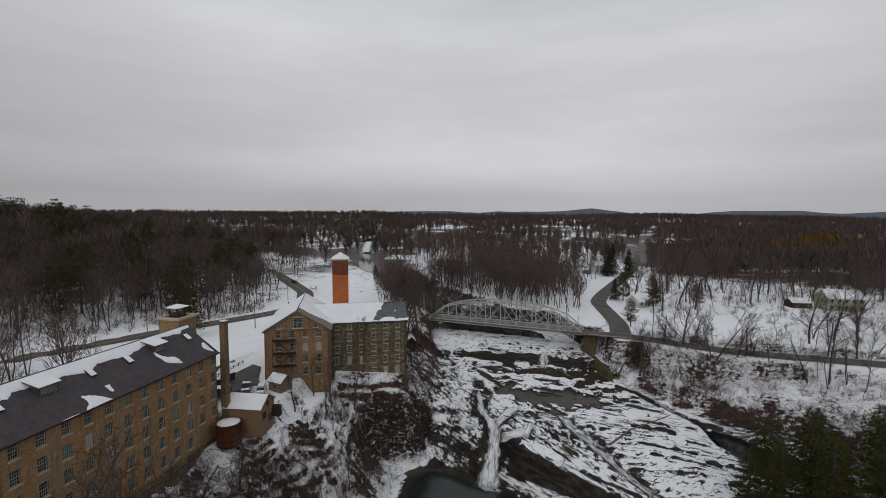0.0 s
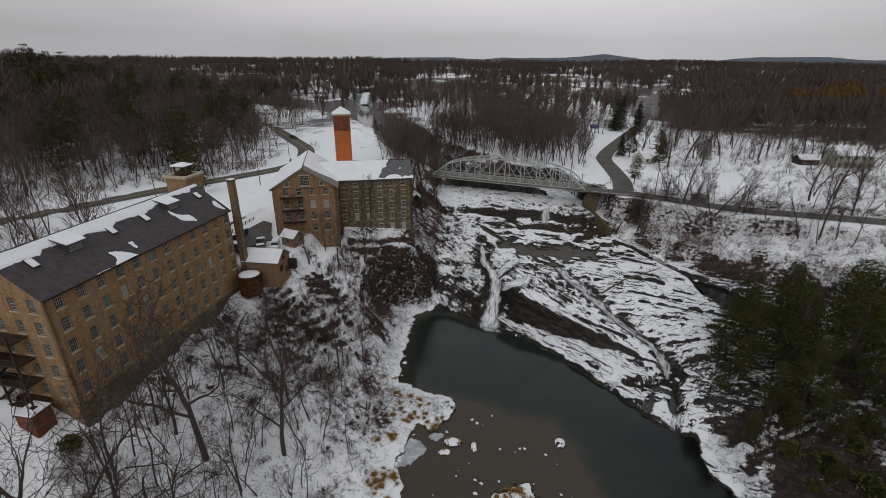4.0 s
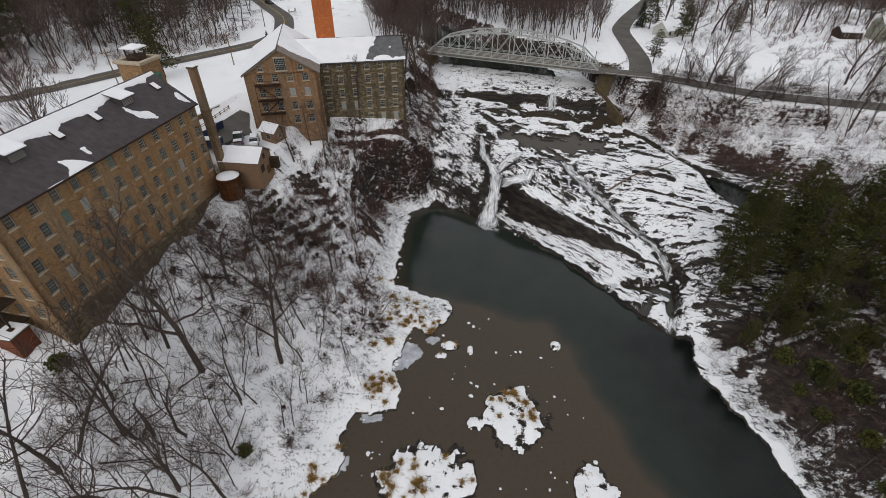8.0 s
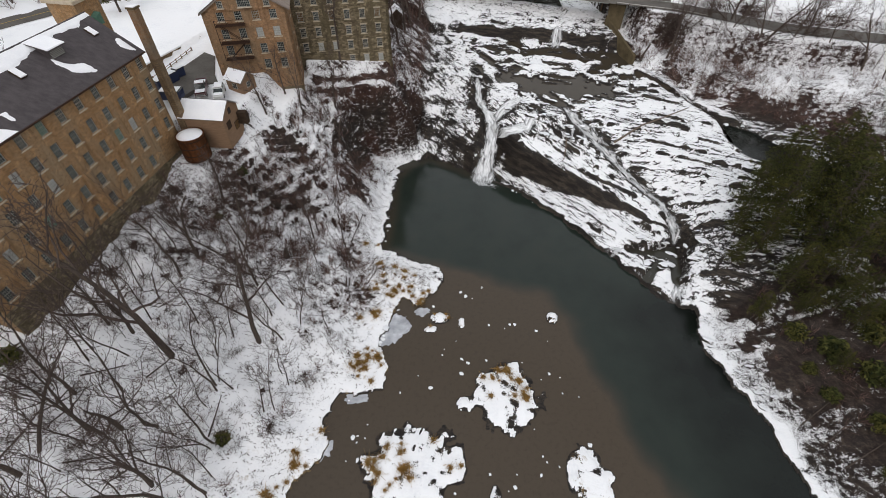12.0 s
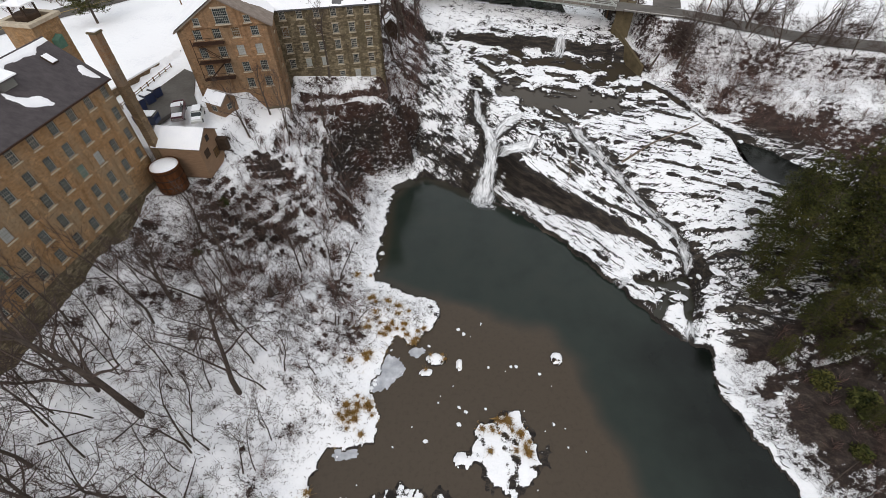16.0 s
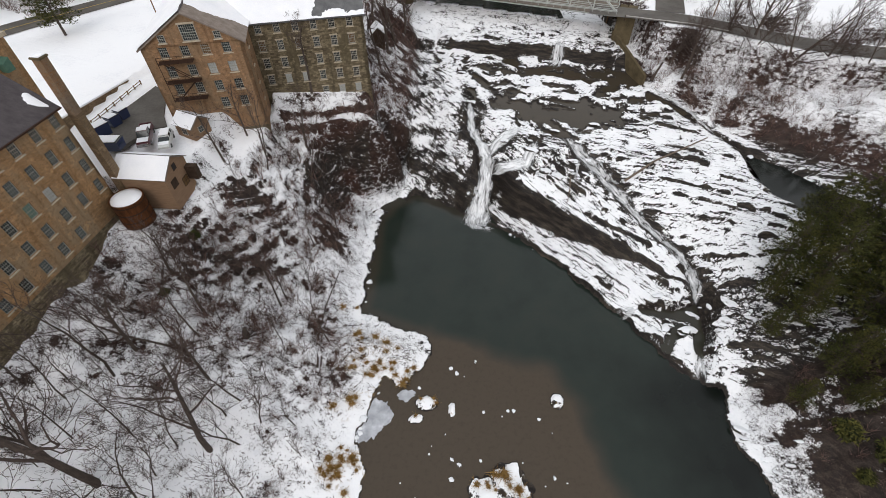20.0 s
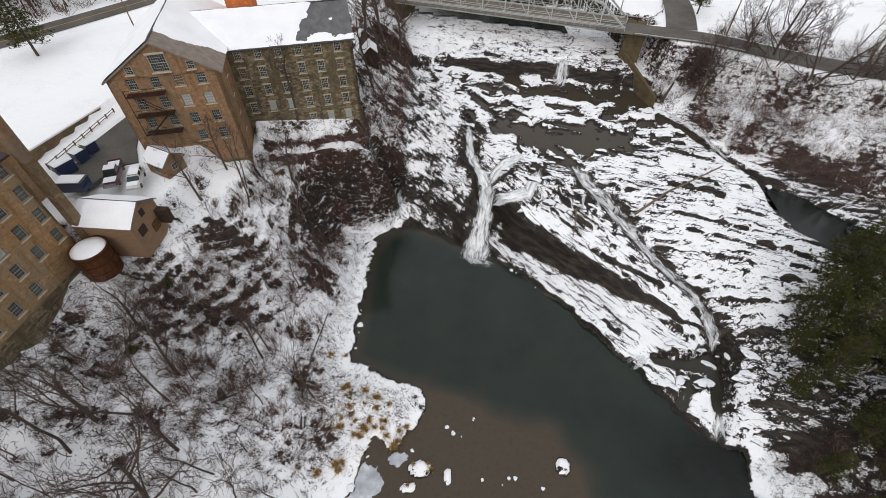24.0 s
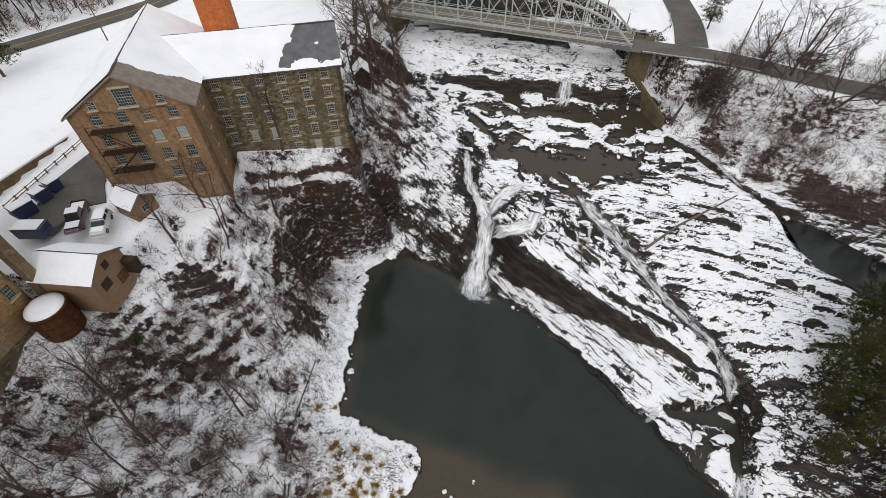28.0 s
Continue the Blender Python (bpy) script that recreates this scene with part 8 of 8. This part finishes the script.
sh = thing("picnic_shelter", pose(-63.2, 221.4, 26.0, 0, 0, 25), "small open timber picnic shelter in the snow", "shelter")
for sx in (-1.3, 1.3):
    for sy in (-1.3, 1.3):
        part("post", Shape().box(sx - 0.08, sy - 0.08, -0.5, sx + 0.08, sy + 0.08, 2.2), M_POLE, sh)
part("roof", Shape().lathe([(2.5, 2.2), (2.5, 2.32), (0.1, 3.1)], 4, Matrix.Rotation(radians(45), 4, "Z")), M_SNOW, sh, "hipped roof under snow")
part("table", Shape().box(-0.8, -0.4, 0.7, 0.8, 0.4, 0.78), M_POLE, sh)
nh = house("pump_house", -9.8, 139.6, 22.6, 100, 3.2, 2.8, 2.3, 3.6, M_WOODD, "small wooden pump house tucked behind the mill wing", 1)


def willow(x, y, sc, seed):
    rng = random.Random(seed)
    ob = thing("willow", pose(x, y, float(shelf_z(x, y)), 0, 0, 0) @ Matrix.Diagonal((sc, sc, sc, 1)), "large willow with yellow-brown hanging twigs", "tree", "willows")
    part("trunk", BIG[seed % 4][0], None, ob)
    v, f = [], []
    for _ in range(900):
        t, r = rng.random() * 6.283, 6.5 * math.sqrt(rng.random())
        z = 15.5 - 0.10 * r * r + rng.gauss(0, 1.0)
        a = Vector((math.cos(t) * r, math.sin(t) * r, z))
        b = a + Vector((math.cos(t) * 0.8, math.sin(t) * 0.8, -rng.uniform(1.0, 3.5)))
        u = Vector((-math.sin(t), math.cos(t), 0)) * rng.uniform(0.08, 0.2)
        n = len(v)
        v += [tuple(a - u), tuple(a + u), tuple(b + u * 0.4), tuple(b - u * 0.4)]
        f.append((n, n + 1, n + 2, n + 3))
    s = Shape()
    s.v, s.f = v, f
    part("crown", s, M_WILLOW, ob)


for k, (x, y, sc) in enumerate(((262, 330, 1.5), (285, 340, 1.6), (246, 338, 1.3), (-235, 395, 1.3), (330, 360, 1.3))):
    willow(x, y, sc, k)


# ---- drift logs, stones and ice ----
def drift_log(name, pts, r, label, mat=None, group=""):
    s = Shape()
    n = len(pts) - 1
    for i in range(n):
        s.tube(pts[i], pts[i + 1], r * (1 - 0.55 * i / n), r * (1 - 0.55 * (i + 1) / n), 7, i in (0, n - 1))
    ob = new(name, s.mesh(name, mat or M_LOG, True))
    tagged(ob, label, "log", group)
    return ob


drift_log("drift_log", [on(39.6, 104.1, 0.5), on(46, 107.6, 0.55), on(52.5, 111.0, 0.55), on(58.8, 114.3, 0.6)], 0.24, "long bare tree trunk stranded across the snowy rocks")
drift_log("drift_log", [on(29.6, 106.5, 0.4), on(29.0, 103.4, 0.4), on(28.2, 100.8, 0.3)], 0.16, "broken branch lying on the rock slab")
drift_log("drift_log", [on(52.4, 133.2, 0.6), on(55.2, 136.2, 0.8)], 0.38, "dark stump-ended log beside the wing wall", M_BARK)
drift_log("fallen_log", [on(-15.4, 68.6, 0.3), on(-16.0, 73.6, 0.3), on(-16.1, 80.7, 0.3), on(-14.8, 88.2, 0.3)], 0.15, "long thin fallen trunk lying along the shore", M_BARK)
drift_log("fallen_log", [on(-15.0, 68.9, 0.3), on(-15.5, 73.8, 0.3), on(-15.6, 79.5, 0.25)], 0.10, "long thin fallen trunk lying along the shore", M_BARK)
drift_log("tree_stump", [on(-25.3, 71.2, -0.3), on(-25.2, 71.3, 1.3), on(-25.0, 71.4, 2.1)], 0.55, "broken dark tree stump standing on the slope", M_BARK)
for k, (x, y, an, ln) in enumerate(((-44, 46, 35, 7), (-38, 47.5, 60, 6), (-42.5, 36.5, 20, 8), (-30, 42, 80, 5), (-28, 48, 150, 4), (-47, 40, 50, 7), (-24, 46, 110, 4), (-33, 60, 75, 5), (53, 44.5, 30, 5), (54.5, 41.5, 35, 5), (55.5, 38.5, 25, 5), (-26, 70, 40, 4))):
    c, s_ = math.cos(radians(an)), math.sin(radians(an))
    drift_log("fallen_branch", [on(x, y, 0.15), on(x + c * ln * 0.5, y + s_ * ln * 0.5, 0.25), on(x + c * ln, y + s_ * ln, 0.3)], 0.11, "fallen dead branch lying on the snow", M_BARK, "fallen branches")


def boat(a, b, half, deep):
    """An overturned hull lying on the slope from a to b."""
    a, b = Vector(a), Vector(b)
    d = (b - a).normalized()
    side = Vector((-d.y, d.x, 0)).normalized()
    v = []
    for i in range(13):
        t = i / 12
        w = half * math.sin(math.pi * (0.06 + 0.88 * t)) ** 0.7
        for j in range(7):
            an = math.pi * j / 6
            v.append(tuple(a.lerp(b, t) + side * (w * math.cos(an)) + up * (deep * math.sin(an) * (w / half) + 0.05)))
    return solid("overturned_boat", v, grid_faces(13, 7), M_RUST, "overturned rust-brown boat hull lying on the snowy bank", "boat")


boat(on(71.6, 131.4), on(74.8, 127.6), 0.7, 0.6)


def stone_mesh(seed, r):
    bm = bmesh.new()
    bmesh.ops.create_icosphere(bm, subdivisions=2, radius=r)
    for v in bm.verts:
        n = noise.noise(v.co * (1.6 / r) + Vector((seed * 7.3, 0, 0)))
        v.co *= 1 + 0.35 * n
        v.co.z *= 0.55
    me = bpy.data.meshes.new("stone")
    bm.to_mesh(me)
    bm.free()
    me.materials.append(M_SNOWSTONE)
    return me


def snowstone():
    m = Mat("snow_capped_stone", 0.7, 0, 0.3, "World")
    g = m.n.new("ShaderNodeNewGeometry").outputs["Normal"]
    sp = m.n.new("ShaderNodeSeparateXYZ")
    m.put(g, sp.inputs[0])
    rock = m.ramp(m.noise(5, 4), (0.3, (0.012, 0.010, 0.009)), (0.7, (0.06, 0.05, 0.04)))
    m.col(m.mix(m.step(m.math("ADD", sp.outputs[2], m.math("MULTIPLY", m.noise(4, 3), 0.5)), 0.75, 0.95), rock, (0.80, 0.81, 0.83)))
    return m.m


M_SNOWSTONE = snowstone()
STONES = [stone_mesh(k, 0.5) for k in range(5)]
rs = random.Random(9)
for k in range(90):
    # stones that break the silt shallows
    x, y = rs.uniform(-13, 24), rs.uniform(33, 72)
    d = pool_d(x, y)
    if d > -0.8 or (x - 30) * 0.72 + (y - 63) * 0.69 > -8:
        continue
    sc = rs.choice((0.22, 0.3, 0.38, 0.5, 0.7))
    ob = new("stone", STONES[k % 5])
    ob.matrix_basis = pose(x, y, 0.02, 0, 0, rs.uniform(0, 360)) @ Matrix.Diagonal((sc, sc * rs.uniform(0.6, 1.2), sc, 1))
    tagged(ob, "small snow-capped stone standing in the shallow water", "stone", "stones in the shallows")
for k in range(110):
    s0, dd = rs.uniform(0, 42), rs.uniform(-0.6, 1.2)
    if k % 5 == 0:
        x, y = TIP[0] + ALONG[0] * s0 + INLAND[0] * dd, TIP[1] + ALONG[1] * s0 + INLAND[1] * dd
    else:
        y = rs.uniform(40, 108)
        x = float(np.interp(y, (40, 50, 58, 66, 79, 108), (-15.5, -10, -8.4, -6, -9, -9))) + rs.uniform(-1.2, 1.2)
    if not -0.35 < pool_d(x, y) < 1.3:
        continue
    sc = rs.choice((0.25, 0.35, 0.4, 0.55, 0.8, 1.2))
    ob = new("stone", STONES[k % 5])
    ob.matrix_basis = pose(x, y, max(0.0, ground_z(x, y)), 0, 0, rs.uniform(0, 360)) @ Matrix.Diagonal((sc, sc * rs.uniform(0.6, 1.2), sc, 1))
    tagged(ob, "dark stone with a cap of snow at the water's edge", "stone", "shore stones")


for k, (x, y, sc) in enumerate(((43.7, 75.2, 1.5), (40.6, 75.8, 1.4), (48.8, 79.0, 1.2), (66.2, 103.0, 1.3), (69.0, 106.5, 1.5), (72.6, 103.0, 1.8), (71.0, 97.8, 1.6), (75.5, 100.2, 2.0), (77.8, 96.6, 1.7), (73.6, 94.6, 1.4), (67.0, 110.5, 1.2), (79.6, 98.6, 1.8))):
    ob = new("boulder", STONES[k % 5])
    ob.matrix_basis = pose(x, y, max(0.75, ground_z(x, y)), 0, 0, 50 * k if k < 3 else -17 + 9 * k) @ Matrix.Diagonal((sc * 1.5, sc, sc * 1.3, 1))
    tagged(ob, "dark wet boulder with a broken cap of snow", "boulder", "river boulders")
for k in range(95):
    # boulders on the shelf, below the fall and along the far shore
    if k % 3 == 0:
        x, y = rs.uniform(12, 34), rs.uniform(106, 120)
    elif k % 3 == 1:
        x, y = rs.uniform(4, 50), rs.uniform(118, 146)
    else:
        x, y = rs.uniform(40, 52), rs.uniform(44, 82)
    if pool_d(x, y) < 0.5 or pool_d(x, y) > 60:
        continue
    sc = rs.choice((0.7, 0.9, 1.1, 1.4, 2.0))
    ob = new("boulder", STONES[k % 5])
    ob.matrix_basis = pose(x, y, ground_z(x, y) + 0.05, rs.uniform(-8, 8), rs.uniform(-8, 8), -17 + rs.uniform(-25, 25)) @ Matrix.Diagonal((sc * 1.5, sc * rs.uniform(0.5, 0.9), sc * 0.9, 1))
    tagged(ob, "dark wet boulder with a broken cap of snow", "boulder", "river boulders")


def ice_mat():
    m = Mat("grey_ice", 0.25, 0, 0.5, "World")
    m.col(m.ramp(m.noise(0.7, 5), (0.3, (0.28, 0.29, 0.31)), (0.6, (0.46, 0.47, 0.50)), (0.75, (0.66, 0.67, 0.70))))
    return m.m


M_ICE = ice_mat()


def ice(x, y, ax, ay, an, seed):
    F = Field(seed)
    n = 72
    th = np.linspace(0, 6.2832, n, endpoint=False)
    r = 1 + 0.75 * F(np.cos(th) * 1.3 + 5, np.sin(th) * 1.3 + 5, 4, 0.65)
    c, s_ = math.cos(radians(an)), math.sin(radians(an))
    o = [(x + c * a * ax * math.cos(t) - s_ * a * ay * math.sin(t), y + s_ * a * ax * math.cos(t) + c * a * ay * math.sin(t)) for t, a in zip(th, r)]
    tagged(new("ice_sheet", Shape().prism(o, -0.03, 0.05).mesh("ice_sheet", M_ICE)), "flat grey sheet of ice at the shore", "ice", "ice sheets")


for k, q in enumerate(((-6.6, 61.4, 2.2, 3.4, -28), (-1.2, 72.6, 2.2, 1.6, 20), (-2.2, 65.4, 1.2, 0.9, 10), (-15.4, 41.8, 1.3, 1.6, -20), (-11.8, 49.4, 1.8, 0.9, 5), (-3.5, 34.8, 2.0, 1.0, 0))):
    ice(*q, 70 + k)

def fallen_twigs(n, seed):
    """Short crooked twigs, stalks and leaves lying on the snow of the mill bank."""
    r = np.random.RandomState(seed)
    x, y = r.uniform(-50, -6, n), r.uniform(18, 108, n)
    z, d, fd = height(x, y)[:3]
    m = (d > 0.8) & (fd > 0.5) & (z < 21) & ((d > 5) | (r.rand(n) < 0.5))
    x, y = x[m], y[m]
    k = len(x)
    an, ln, wd = r.uniform(0, 6.283, k), r.uniform(0.12, 0.5, k) ** 1.3 * 1.5, r.uniform(0.018, 0.055, k)
    V, Fc = np.zeros((k, 6, 3)), np.zeros((k, 2, 4), int)
    for j in range(3):
        a = an + (0.0, 0.0, 0.7)[j] * r.uniform(-1, 1, k)
        px, py = x + np.cos(a) * ln * j / 2, y + np.sin(a) * ln * j / 2
        pz = height(px, py)[0] + 0.07 + 0.10 * r.rand(k) * (j > 0)
        w = wd * (1.0, 0.9, 0.35)[j]
        V[:, 2 * j], V[:, 2 * j + 1] = np.stack([px - np.sin(a) * w, py + np.cos(a) * w, pz], 1), np.stack([px + np.sin(a) * w, py - np.cos(a) * w, pz], 1)
    base = 6 * np.arange(k)[:, None]
    Fc[:, 0], Fc[:, 1] = base + np.array([0, 1, 3, 2]), base + np.array([2, 3, 5, 4])
    solid("fallen_twigs", V.reshape(-1, 3), Fc.reshape(-1, 4), M_TWIG, "dark twigs and stalks scattered over the snow", "twigs", "stuff", False)


fallen_twigs(10000, 45)
STALKS = [clump(520 + k, 6, 1.1, 1.2, 0.34, 6) for k in range(4)]
r = np.random.RandomState(46)
x, y = r.uniform(-50, -12, 560), r.uniform(18, 72, 560)
z, d, fd = height(x, y)[:3]
m = d > 4
merged("scrub", STALKS, [((a, b, c, r.uniform(0.5, 1.5), r.uniform(0, 6.28)), r.randint(4)) for a, b, c in zip(x[m], y[m], z[m])], M_TWIG, "thin bare stalks standing in the snow of the lower slope", "scrub")

TUFT = [clump(500 + k, 22, 0.38, 0.45, 0.8) for k in range(3)]
r = np.random.RandomState(31)
x, y = r.uniform(-22, 16, 2600), r.uniform(30, 82, 2600)
z, d, fd = height(x, y)[:3]
m = (((d > 0.4) & (d < 6)) | ((d < 0) & (z > 0.12))) & (N1(x / 5.5, y / 5.5, 4, 0.6) + r.uniform(-0.22, 0.22, len(x)) > 0.10)
merged("dead_grass", TUFT, [((a, b, c, r.uniform(0.6, 1.5), r.uniform(0, 6.28)), r.randint(3)) for a, b, c in zip(x[m], y[m], z[m])], M_TAN, "tufts of tan dead grass poking through the shore snow", "grass")

# guard rail along the river road, and bridge approach
def guard_rail(line, z, label):
    g = thing("guard_rail", None, label, "guard rail")
    for i, (a, b) in enumerate(zip(line, line[1:])):
        n = max(1, int(math.hypot(b[0] - a[0], b[1] - a[1]) / 2.5))
        for k in range(n):
            p = Vector((a[0] + (b[0] - a[0]) * k / n, a[1] + (b[1] - a[1]) * k / n, z))
            q = Vector((a[0] + (b[0] - a[0]) * (k + 1) / n, a[1] + (b[1] - a[1]) * (k + 1) / n, z))
            part("post", Shape().box(p.x - 0.07, p.y - 0.07, z - 0.6, p.x + 0.07, p.y + 0.07, z + 0.72), M_WOODD, g)
            part("rail", Shape().tube(p + up * 0.6, q + up * 0.6, 0.11, 0.11, 5), M_RAIL, g)


guard_rail([(46.4, 143.2), (52, 141.0), (60, 138.2), (66, 134.2)], 25.5, "pale guard rail beside the bridge approach")
guard_rail([(47.5, 152.8), (52.5, 151.0), (57.0, 156.0), (59.2, 163.0)], 25.5, "pale guard rail round the road bend")
